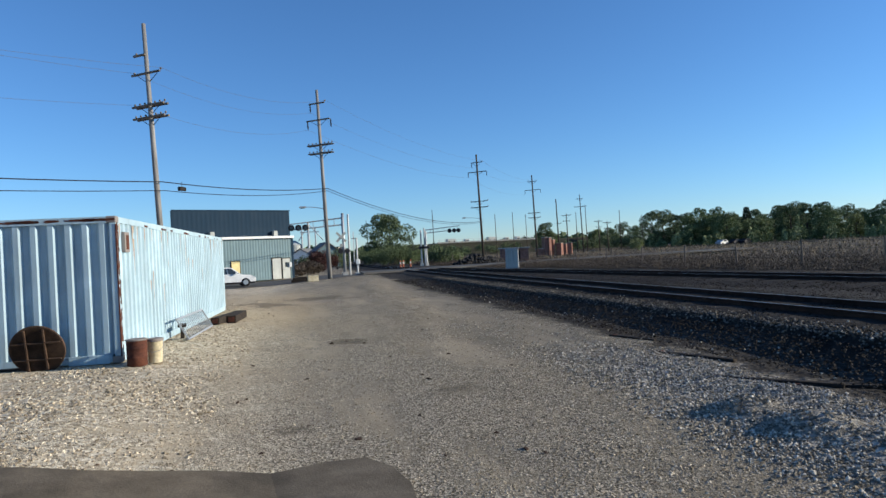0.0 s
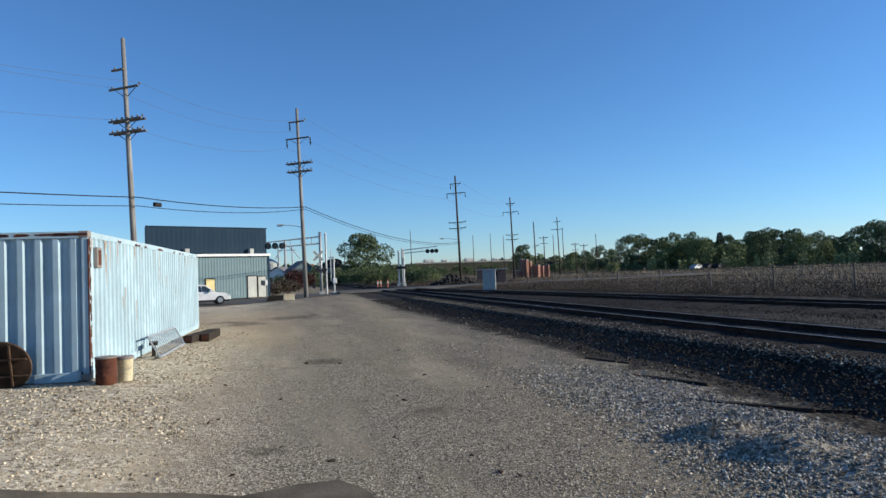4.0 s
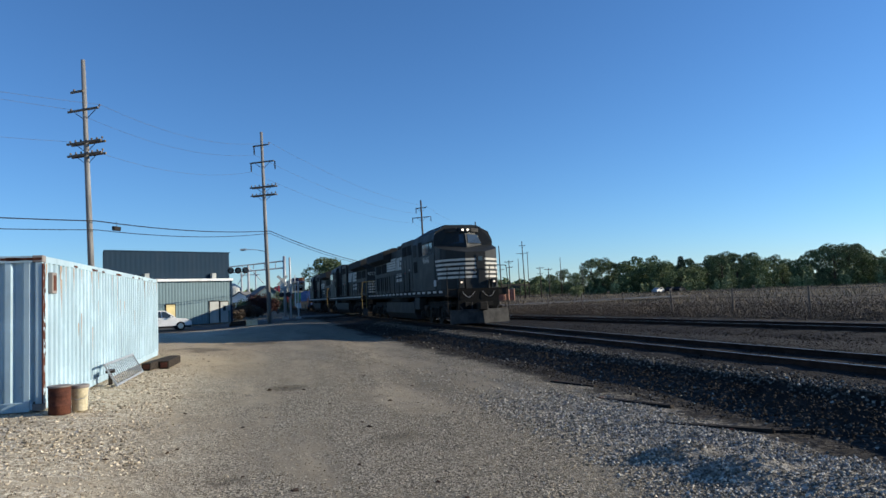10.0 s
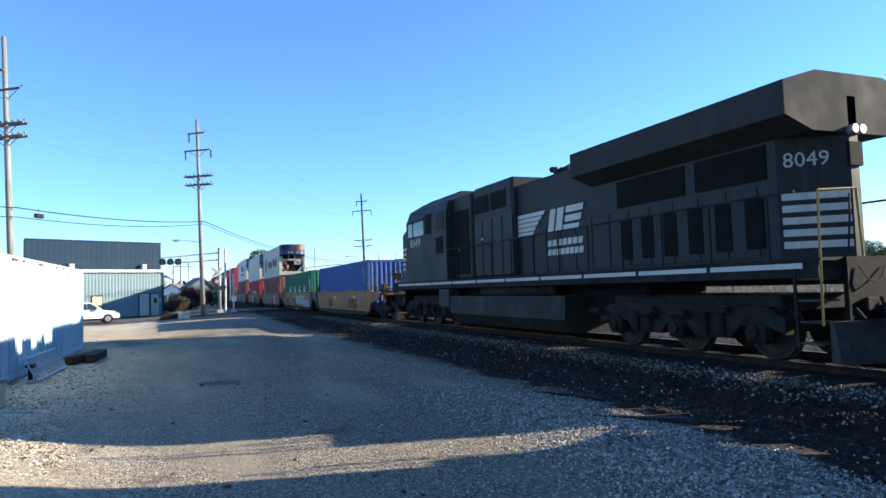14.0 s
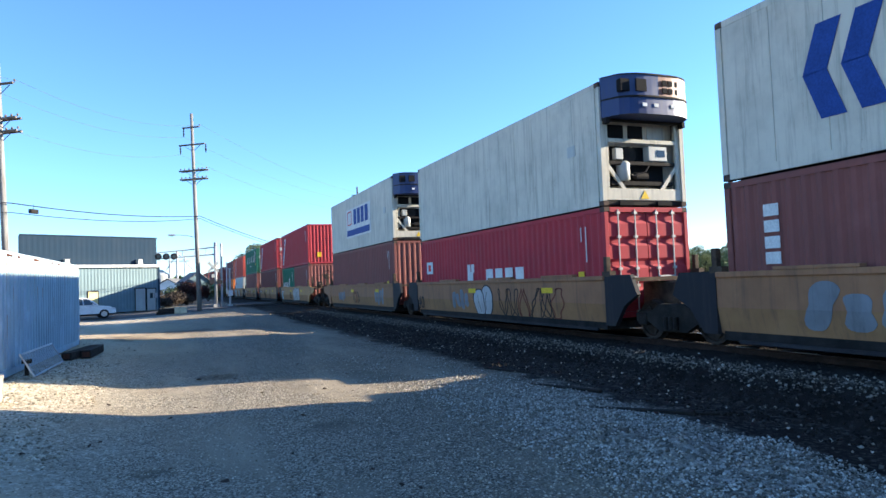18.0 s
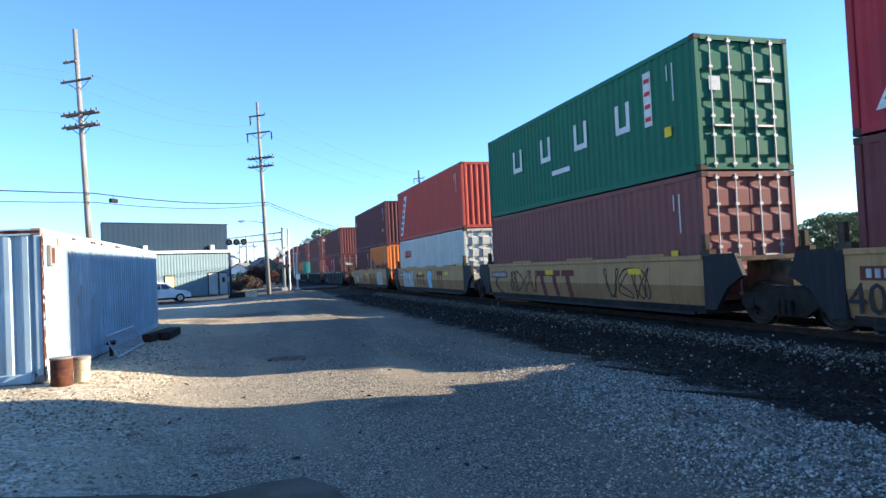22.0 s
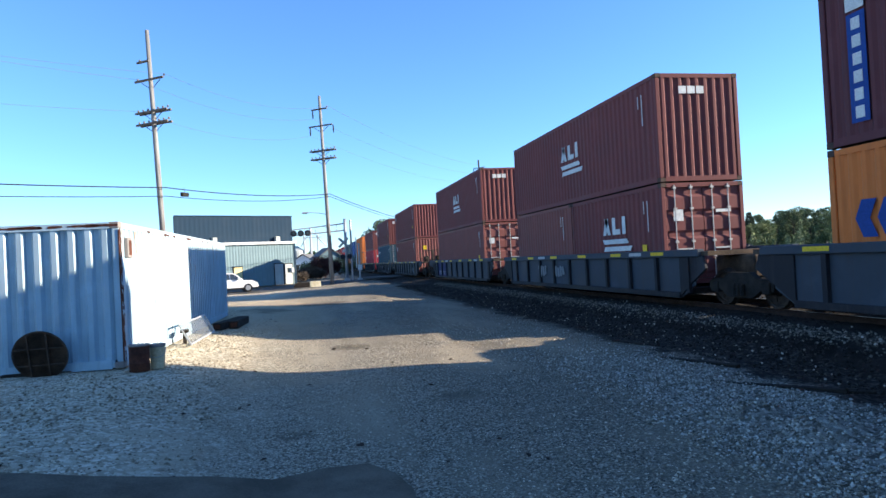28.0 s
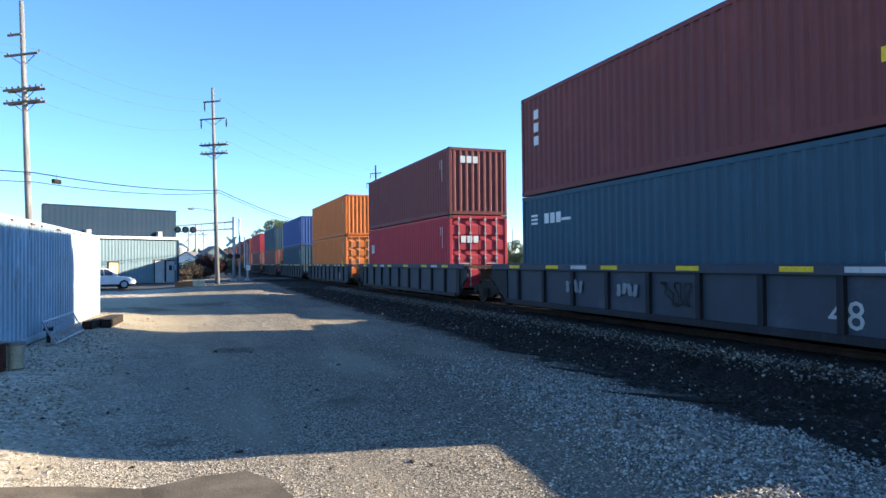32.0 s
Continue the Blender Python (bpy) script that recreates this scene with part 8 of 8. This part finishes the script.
def gable_house(name, x, y, w, d, h, roof_h, rz, wall, roof, label, windows=2):
    b = thing(name, label, "building", at=pose(x, y, ground_z(x, y) - 0.1, 0, 0, rz))
    bm = bmesh.new()
    prism(bm, [(-w / 2, 0), (w / 2, 0), (w / 2, h), (0, h + roof_h), (-w / 2, h)], -d / 2, d / 2, "y")
    part("wall", bm, M[wall], b)
    r = bmesh.new()
    o = 0.35
    prism(r, [(-w / 2 - o, h - 0.2), (0, h + roof_h + 0.1), (w / 2 + o, h - 0.2), (w / 2 + o, h), (0, h + roof_h + 0.3), (-w / 2 - o, h)], -d / 2 - o, d / 2 + o, "y")
    part("roof", r, M[roof], b)
    for k in range(windows):
        u = (k + 0.5) / windows * w - w / 2
        wd = part("window", box(u - 0.45, u + 0.45, -d / 2 - 0.05, -d / 2 + 0.02, 1.0, 2.2), M["glass"], b)
        part("window_frame", box(u - 0.53, u + 0.53, -d / 2 - 0.03, -d / 2 + 0.01, 0.92, 2.28), M["white_paint"], wd)
    return b


M["roof_grey"] = surf("grey_shingle_roof", (0.1, 0.1, 0.1), (0.2, 0.2, 0.2), 2, 15, 0.9)
q = polar(1.75, 150)
gable_house("grey_house", q.x, q.y, 5.5, 8, 3.2, 2.0, 10, "siding_light", "roof_grey", "grey gabled house beyond the level crossing")
q = polar(0.2, 170)
gable_house("white_house", q.x, q.y, 6, 7, 2.8, 1.7, -20, "white_paint", "roof_grey", "small white house among trees far off")
q = polar(-0.2, 190)
gable_house("white_house", q.x - 6, q.y, 6, 7, 2.6, 1.6, 30, "white_paint", "roof_grey", "small white house with a grey roof far off", 1)


def brick_shed():
    q = polar(17.9, 88)
    b = thing("brick_shed", "low faded brick shed with a pale flat roof", "shed", at=pose(q.x, q.y, -0.3, 0, 0, -12))
    part("wall", box(-1.75, 1.75, -1.3, 1.3, 0, 2.05), M["brick_far"], b)
    part("roof", box(-1.95, 1.95, -1.5, 1.5, 2.05, 2.2, 0.02), M["concrete"], b)
    part("door_leaf", box(-0.2, 0.65, -1.34, -1.28, 0, 1.85), M["dark_steel"], b)
    q = polar(17.7, 58.5)
    c = thing("relay_cabinet", "weathered silver relay cabinet by the second track", "cabinet", at=pose(q.x, q.y, 0.0, 0, 0, -15))
    part("case", box(-0.55, 0.55, -0.4, 0.4, 0.05, 1.7, 0.02), M["steel_grey"], c)
    part("roof", box(-0.62, 0.62, -0.47, 0.47, 1.7, 1.78, 0.01), M["steel_grey"], c)
    for u in (-0.27, 0.27):
        part("door_leaf", box(u - 0.24, u + 0.24, -0.42, -0.395, 0.12, 1.62, 0.008), M["unit_grey"], c)
    part("plinth", box(-0.6, 0.6, -0.45, 0.45, -0.1, 0.05), M["concrete"], c)


brick_shed()


def rubble(az, d, w, h, seed, mat, label):
    q = polar(az, d)
    r = np.random.default_rng(seed)
    verts, faces = [], []
    for k in range(170):
        a, rad = r.uniform(0, 6.28), r.uniform(0, 1) ** 0.6
        p = np.array([math.cos(a) * rad * w / 2, math.sin(a) * rad * w / 3, 0])
        p[2] = h * (1 - rad) ** 0.8 * r.uniform(0.6, 1)
        s = r.uniform(0.12, 0.35)
        base = len(verts)
        for i in range(6):
            v = np.array([(1, 0, 0), (-1, 0, 0), (0, 1, 0), (0, -1, 0), (0, 0, 0.8), (0, 0, -0.8)][i]) * s * r.uniform(0.6, 1.2)
            verts.append((p + v).tolist())
        faces += [tuple(base + i for i in f) for f in ((0, 2, 4), (2, 1, 4), (1, 3, 4), (3, 0, 4), (2, 0, 5), (1, 2, 5), (3, 1, 5), (0, 3, 5))]
    o = raw("spoil_heap", verts, faces, M[mat])
    o.matrix_basis = pose(q.x, q.y, -0.05)
    tagged(o, label, "spoil heap", kind="stuff")


rubble(14.6, 80, 6.5, 1.5, 3, "stone_dark", "dark heap of broken ballast beside the track")
rubble(15.9, 84, 5.0, 1.0, 4, "stone_dark", "low dark heap of broken rock")
for k, (az, d, w, h) in enumerate(((20.1, 135, 1.5, 1.7), (20.52, 135, 0.62, 3.9), (20.83, 135, 0.62, 3.8), (21.12, 136, 0.6, 3.4), (21.75, 136, 0.9, 2.6), (22.1, 138, 0.55, 2.4), (22.55, 140, 0.9, 2.6))):
    q = polar(az, d)
    st = thing("brick_stack", "tall narrow stack of faded red blocks in the yard beyond", "block stack", "block stacks", at=pose(q.x, q.y, -0.2, 0, 0, 10 * k))
    for j in range(4):
        part("course", box(-w / 2, w / 2, -0.6, 0.6, j * h / 4 + 0.02, (j + 1) * h / 4, 0.02), M["brick_far"], st)
    part("cap", box(-w / 2 - 0.05, w / 2 + 0.05, -0.65, 0.65, h, h + 0.08), M["concrete"], st)


def overpass():
    """Road bridge on a bank far beyond the crossing."""
    o = thing("overpass", "distant concrete road overpass with railings on an earth bank", "bridge")
    a, b = polar(11.0, 300), polar(21.0, 330)
    d = (b - a).normalized()
    nrm = Vector((d.y, -d.x, 0))
    L = (b - a).length

    def bar(name, s0, s1, off, z0, z1, mat, thick=0.5):
        bm = bmesh.new()
        vs = []
        for z in (z0, z1):
            for s, t in ((s0, -thick), (s1, -thick), (s1, thick), (s0, thick)):
                p = a + d * s + nrm * (off + t)
                vs.append(bm.verts.new((p.x, p.y, z)))
        for f in ((3, 2, 1, 0), (4, 5, 6, 7), (0, 1, 5, 4), (1, 2, 6, 5), (2, 3, 7, 6), (3, 0, 4, 7)):
            bm.faces.new([vs[i] for i in f])
        bmesh.ops.recalc_face_normals(bm, faces=bm.faces[:])
        return part(name, bm, M[mat], o)

    bar("deck", 0, L, 0, 5.7, 6.2, "concrete", 5)
    bar("parapet", 0, L, 5, 6.2, 6.5, "concrete", 0.2)
    bank = bmesh.new()
    vs = []
    for s in (-30, L + 30):
        for off, z in ((17, -0.5), (5.3, 5.9), (-5.3, 5.9), (-17, -0.5)):
            p = a + d * s + nrm * off
            vs.append(bank.verts.new((p.x, p.y, z)))
    for k in range(3):
        bank.faces.new((vs[k], vs[k + 1], vs[k + 5], vs[k + 4]))
    bank.faces.new(vs[:4][::-1])
    bank.faces.new(vs[4:])
    bmesh.ops.recalc_face_normals(bank, faces=bank.faces[:])
    part("bank", bank, M["earth"], o)
    for k in range(22):
        bar("rail_post", 1 + k * L / 22, 1.15 + k * L / 22, 5, 6.5, 7.4, "steel_grey", 0.08)
    bar("handrail", 0, L, 5, 7.35, 7.45, "steel_grey", 0.05)
    for k, (s, w, h) in enumerate(((9, 4.2, 1.7), (17, 2.2, 1.4), (30, 4.2, 1.8), (38, 2.2, 1.4), (44, 2.2, 1.5))):
        p = a + d * s
        v = thing("far_truck" if w > 3 else "far_car", "small pale vehicle on the distant overpass", "vehicle", "vehicles on the overpass", at=pose(p.x, p.y, 6.22, 0, 0, math.degrees(math.atan2(d.y, d.x))))
        bm = bmesh.new()
        bx(bm, -w / 2, w / 2, -1.0, 1.0, 0.4, h, 0.1)
        part("body", bm, M["unit_grey"], v)
        for u in (-w / 2 + 0.8, w / 2 - 0.8):
            part("wheel", lathe(bmesh.new(), [(0.4, -1.05), (0.4, 1.05)], (u, 0, 0.4), 10, "y"), M["tyre"], v)


M["earth"] = surf("brown_grassy_bank", (0.02, 0.02, 0.013), (0.042, 0.04, 0.025), 0.3, 6, 0.95, 0, 0.5)
overpass()


def silo():
    q = polar(0.75, 260)
    s = thing("grain_elevator", "distant grey grain elevator with slim steel towers", "grain elevator", at=pose(q.x, q.y, 0))
    for u, r, h in ((-3.5, 0.35, 13.5), (-1.0, 0.5, 16.0), (1.6, 0.3, 14.0)):
        part("leg_tower", tube(bmesh.new(), (u, 0, 0), (u, 0, h), r, r * 0.8, 8), M["steel_grey"], s)
    part("spout", tube(bmesh.new(), (-1.0, 0, 15.5), (4.5, 0, 9.0), 0.18, None, 6), M["steel_grey"], s)
    part("spout", tube(bmesh.new(), (-1.0, 0, 15.0), (-4.8, 0, 9.0), 0.18, None, 6), M["steel_grey"], s)
    part("catwalk", box(-4, 3, -0.3, 0.3, 12.2, 12.5), M["steel_grey"], s)
    part("bin", lathe(bmesh.new(), [(3.2, 0), (3.2, 7.5), (0.4, 9.4)], (-6.5, 2, 0), 20), M["unit_grey"], s)


silo()


def parked_car(az, d, paint_name, rz):
    q = polar(az, d)
    c = thing("far_car", "small parked car at the field's far edge", "car", "cars beyond the field", at=pose(q.x, q.y, ground_z(q.x, q.y), 0, 0, rz))
    bm = bmesh.new()
    prism(bm, [(-2.1, 0.3), (-2.15, 0.9), (-1.5, 0.98), (-1.0, 1.45), (0.4, 1.45), (1.1, 0.95), (2.1, 0.8), (2.15, 0.3)], -0.85, 0.85, "y")
    part("body", bm, M[paint_name], c)
    for s in (-1, 1):
        part("side_window", box(-0.95, 0.5, s * 0.855 - 0.01, s * 0.855 + 0.01, 1.0, 1.38), M["glass"], c)
        for u in (-1.3, 1.3):
            part("wheel", lathe(bmesh.new(), [(0.32, -0.1), (0.32, 0.1)], (u, s * 0.78, 0.32), 12, "y"), M["tyre"], c)


for az, d, pn, rz in ((34.6, 192, "steel_grey", 20), (35.5, 194, "well_black", 24), (36.2, 195, "well_black", 30)):
    parked_car(az, d, pn, rz)

# ---- ties and loose stones ----


def lay_ties(track, cx, y0, y1, seed):
    rng = random.Random(seed)
    base = once("tie", lambda: box(-1.3, 1.3, -0.115, 0.115, -0.12, 0.0, 0.012), M["tie"])
    plate = once("tie_plate", lambda: box(-0.17, 0.17, -0.09, 0.09, 0.0, 0.012), M["rail_steel"])
    y, n = y0, 0
    while y < y1 and n < 290:
        use("tie", base, track, pose(cx(y) + rng.uniform(-0.04, 0.04), y, RAIL_Z - 0.168 - 0.0 + rng.uniform(-0.006, 0.0), 0, 0, rng.uniform(-1.2, 1.2)))
        y += 0.53 + rng.uniform(-0.03, 0.03)
        n += 1


lay_ties(main_track, lambda y: TRACK_X, -4, 110, 1)
lay_ties(second_track, siding_x, -4, 60, 2)


def stones(name, pts, size, mat, label, seed, flat=0.6):
    """Loose stones: squashed, turned eight-sided lumps in one mesh."""
    r = np.random.default_rng(seed)
    n = len(pts)
    base = np.array([(1, 0, 0), (0, 1, 0), (-1, 0, 0), (0, -1, 0), (0.2, 0.1, 1), (-0.1, -0.15, -1)], float)
    tri = np.array([(0, 1, 4), (1, 2, 4), (2, 3, 4), (3, 0, 4), (1, 0, 5), (2, 1, 5), (3, 2, 5), (0, 3, 5)])
    v = np.repeat(base[None], n, 0) * r.uniform(0.6, 1.3, (n, 6, 1))
    v[:, :, 2] *= flat
    a, b = r.uniform(0, 6.28, n), r.normal(0, 0.5, n)
    ca, sa_, cb, sb = np.cos(a), np.sin(a), np.cos(b), np.sin(b)
    x, y, z = v[..., 0], v[..., 1], v[..., 2]
    y2, z2 = y * cb[:, None] - z * sb[:, None], y * sb[:, None] + z * cb[:, None]
    v = np.stack([x * ca[:, None] - y2 * sa_[:, None], x * sa_[:, None] + y2 * ca[:, None], z2], -1)
    v = v * size[:, None, None] + pts[:, None]
    f = (tri[None] + 6 * np.arange(n)[:, None, None]).reshape(-1, 3)
    me = bpy.data.meshes.new(name)
    me.from_pydata(v.reshape(-1, 3).tolist(), [], f.tolist())
    o = put(name, me, mat)
    return tagged(o, label, "stones", kind="stuff")


def stone_material(name, dark, mid, light):
    m, t, b = nodes(name, 0.9)
    geo = t.nodes.new("ShaderNodeNewGeometry")
    col = ramp(t, geo.outputs["Random Per Island"], [(0.0, dark), (0.5, mid), (1.0, light)])
    n = noise_tex(t, coords(t), 45, 3, 0.7)
    t.links.new(blend(t, 1.0, col, ramp(t, n, [(0.3, 0.75), (0.7, 1.2)]), "MULTIPLY"), b.inputs["Base Color"])
    return m


M["loose_pale"] = stone_material("loose_limestone", (0.13, 0.105, 0.07), (0.33, 0.27, 0.185), (0.7, 0.6, 0.445))
M["loose_white"] = stone_material("loose_white_rock", (0.1, 0.087, 0.067), (0.285, 0.255, 0.205), (0.62, 0.565, 0.475))
M["loose_grey"] = stone_material("loose_grey_stone", (0.03, 0.026, 0.021), (0.085, 0.074, 0.06), (0.26, 0.23, 0.19))
M["loose_dark"] = stone_material("loose_ballast", (0.01, 0.0082, 0.0066), (0.021, 0.0172, 0.014), (0.055, 0.047, 0.039))


def scatter_all():
    r = np.random.default_rng(9)

    def on_ground(x, y, lift=0.0):
        return np.stack([x, y, np.array([ground_z(a, b) for a, b in zip(x, y)]) + lift], 1)

    # fine gravel on the drive, denser close by and towards the edges
    n = 110000
    d = 3.0 + 28 * r.uniform(0, 1, n) ** 1.7
    az = r.uniform(-38, 62, n)
    x, y = d * np.sin(np.radians(az)), d * np.cos(np.radians(az))
    dens = np.array([noise.noise(Vector((a * 0.55, b * 0.3, 1))) for a, b in zip(x, y)])
    edge = np.clip((x - 2.0) / 3.0, 0, 1) + np.clip((-0.5 - x) / 2.5, 0, 1)
    keep = (x < 4.6) & (r.uniform(-0.75, 0.6, n) < dens * 0.6 + edge * 0.45) & ~((x < 0.83) & (y < 6.2)) & ~((x < -3.1) & (x > -5.9) & (y > 12.6) & (y < 25))
    x, y = x[keep], y[keep]
    s = r.uniform(0.006, 0.019, len(x)) * (1 + 0.9 * np.clip(edge[keep], 0, 1) * r.uniform(0, 1, len(x)))
    stones("gravel_stones", on_ground(x, y, -0.001), s, M["loose_pale"], "loose pale gravel on the drive", 10)
    n = 9000
    y = 5.5 + 14 * r.uniform(0, 1, n) ** 1.3
    x = -1.2 - np.abs(r.normal(0, 2.6, n))
    near = np.array([noise.noise(Vector((a * 0.7, b * 0.7, 4))) for a, b in zip(x, y)])
    keep = (r.uniform(-0.3, 0.5, n) < near) & ~((x < -2.9) & (y > 12.5)) & ~((x < 0.9) & (y < 7.0))
    x, y = x[keep], y[keep]
    stones("coarse_gravel", on_ground(x, y, 0.003), r.uniform(0.012, 0.034, len(x)), M["loose_pale"], "coarse pale crushed stone before the container", 15, 0.7)
    # dark clods and chips on the drive
    n = 90
    d, az = r.uniform(6, 26, n), np.radians(r.uniform(-30, 26, n))
    x, y = d * np.sin(az), d * np.cos(az)
    keep = ~((x < -2.9) & (y > 12.0)) & (x < 3.6)
    x, y = x[keep], y[keep]
    stones("dark_clods", on_ground(x, y, 0.003), r.uniform(0.02, 0.06, len(x)), M["brown_rust"], "small dark clods and chips lying on the drive", 16, 0.4)
    # coarse white rock between the drive and the ballast
    n = 60000
    y = 2.5 + 17 * r.uniform(0, 1, n) ** 1.25
    x = r.uniform(3.4, 6.7, n) + 0.25 * np.sin(y * 0.9)
    patchy = np.array([noise.noise(Vector((a * 0.9, b * 0.6, 8))) for a, b in zip(x, y)])
    inside = np.clip((x - 3.7) / 0.8, 0, 1) * np.clip((6.5 - x) / 0.5, 0, 1) * np.clip((13.5 - y) / 5, 0.05, 1)
    keep = r.uniform(0, 1, n) < inside * (0.7 + 0.9 * patchy)
    x, y = x[keep], y[keep]
    s = r.uniform(0.008, 0.026, len(x)) * r.uniform(0.6, 1.2, len(x))
    stones("white_rock", on_ground(x, y, 0.01), s, M["loose_white"], "coarse white crushed rock along the drive's edge", 11, 0.7)
    # dark ballast
    n = 52000
    y = 1.0 + 45 * r.uniform(0, 1, n) ** 1.5
    x = r.uniform(5.9, 21.5, n)
    z = np.interp(x - TRACK_X, [u for u, _ in BANK], [w for _, w in BANK])
    z = np.maximum(z, np.interp(x - np.array([siding_x(b) for b in y]), [-4.0, -2.5, -1.9, 1.9, 2.5, 3.3], [-0.06, 0.06, 0.10, 0.10, 0.06, -0.04]))
    P = np.stack([x, y, np.maximum(z, on_ground(x, y)[:, 2]) + 0.012], 1)
    stones("ballast_stones", P - np.array((0, 0, 0.012)), r.uniform(0.014, 0.034, n), M["loose_dark"], "loose dark ballast stones beside the rails", 12, 0.6)
    # paler stones along the bank's shoulder: its sunlit crest put into their colour
    n = 9000
    y = 2.0 + 42 * r.uniform(0, 1, n) ** 1.3
    x = TRACK_X - 1.98 + r.normal(0, 0.17, n)
    z = np.interp(x - TRACK_X, [u for u, _ in BANK], [w for _, w in BANK])
    stones("shoulder_stones", np.stack([x, y, z + 0.012], 1), r.uniform(0.014, 0.034, n), M["loose_grey"], "grey stones, paler to give the ballast shoulder's sunlit crest", 14, 0.8)
    n = 700
    y = 2.0 + 40 * r.uniform(0, 1, n) ** 1.5
    x = 7.6 + r.normal(0, 0.9, n)
    keep = (x < 9.3) & (x > 6.0)
    x, y = x[keep], y[keep]
    z = np.maximum(np.interp(x - TRACK_X, [u for u, _ in BANK], [w for _, w in BANK]), on_ground(x, y)[:, 2])
    stones("pale_ballast", np.stack([x, y, z + 0.02], 1), r.uniform(0.012, 0.034, len(x)), M["loose_white"], "scattered pale stones on the dark ballast", 13, 0.8)


scatter_all()
for k, (x, y, l, rz) in enumerate(((6.15, 8.0, 1.7, -48), (6.75, 7.45, 1.3, -30), (6.3, 10.1, 1.5, -66), (6.5, 12.6, 1.2, -70))):
    tb = thing("rotten_plank", "rotten dark plank lying on the ballast's edge", "plank", "rotten planks", at=pose(x, y, ground_z(x, y) + 0.035, 0, 0, rz))
    part("board", box(-l / 2, l / 2, -0.07, 0.05, -0.06, 0.0, 0.01), M["tie"], tb)
    part("nail_strip", box(-l / 2 + 0.1, -l / 2 + 0.16, -0.06, 0.04, 0.0, 0.006), M["rust"], tb)

def motions():
    times = [0, 4, 8, 12, 16, 20, 24, 28, 32]
    for ob, x, y, z, turned in MOVING:
        walk(ob, [(t, pose(x, y - run(t), z, 0, 0, 180 if turned else 0)) for t in times])
    # wheels roll without slip
    near = {ob: turned for ob, x, y, z, turned in MOVING if y < 120}
    for ob, y, z, r, _ in WHEELSETS:
        if ob.parent not in near:
            continue
        turned = near[ob.parent]
        n = math.ceil((run(32) - run(0)) / r / radians(80))
        rows = []
        for k in range(n + 1):
            t = 32 * k / n
            a = math.degrees((run(t) - run(0)) / r) * (-1 if turned else 1)
            rows.append((t, pose(0, y, z, a)))
        walk(ob, rows)


motions()
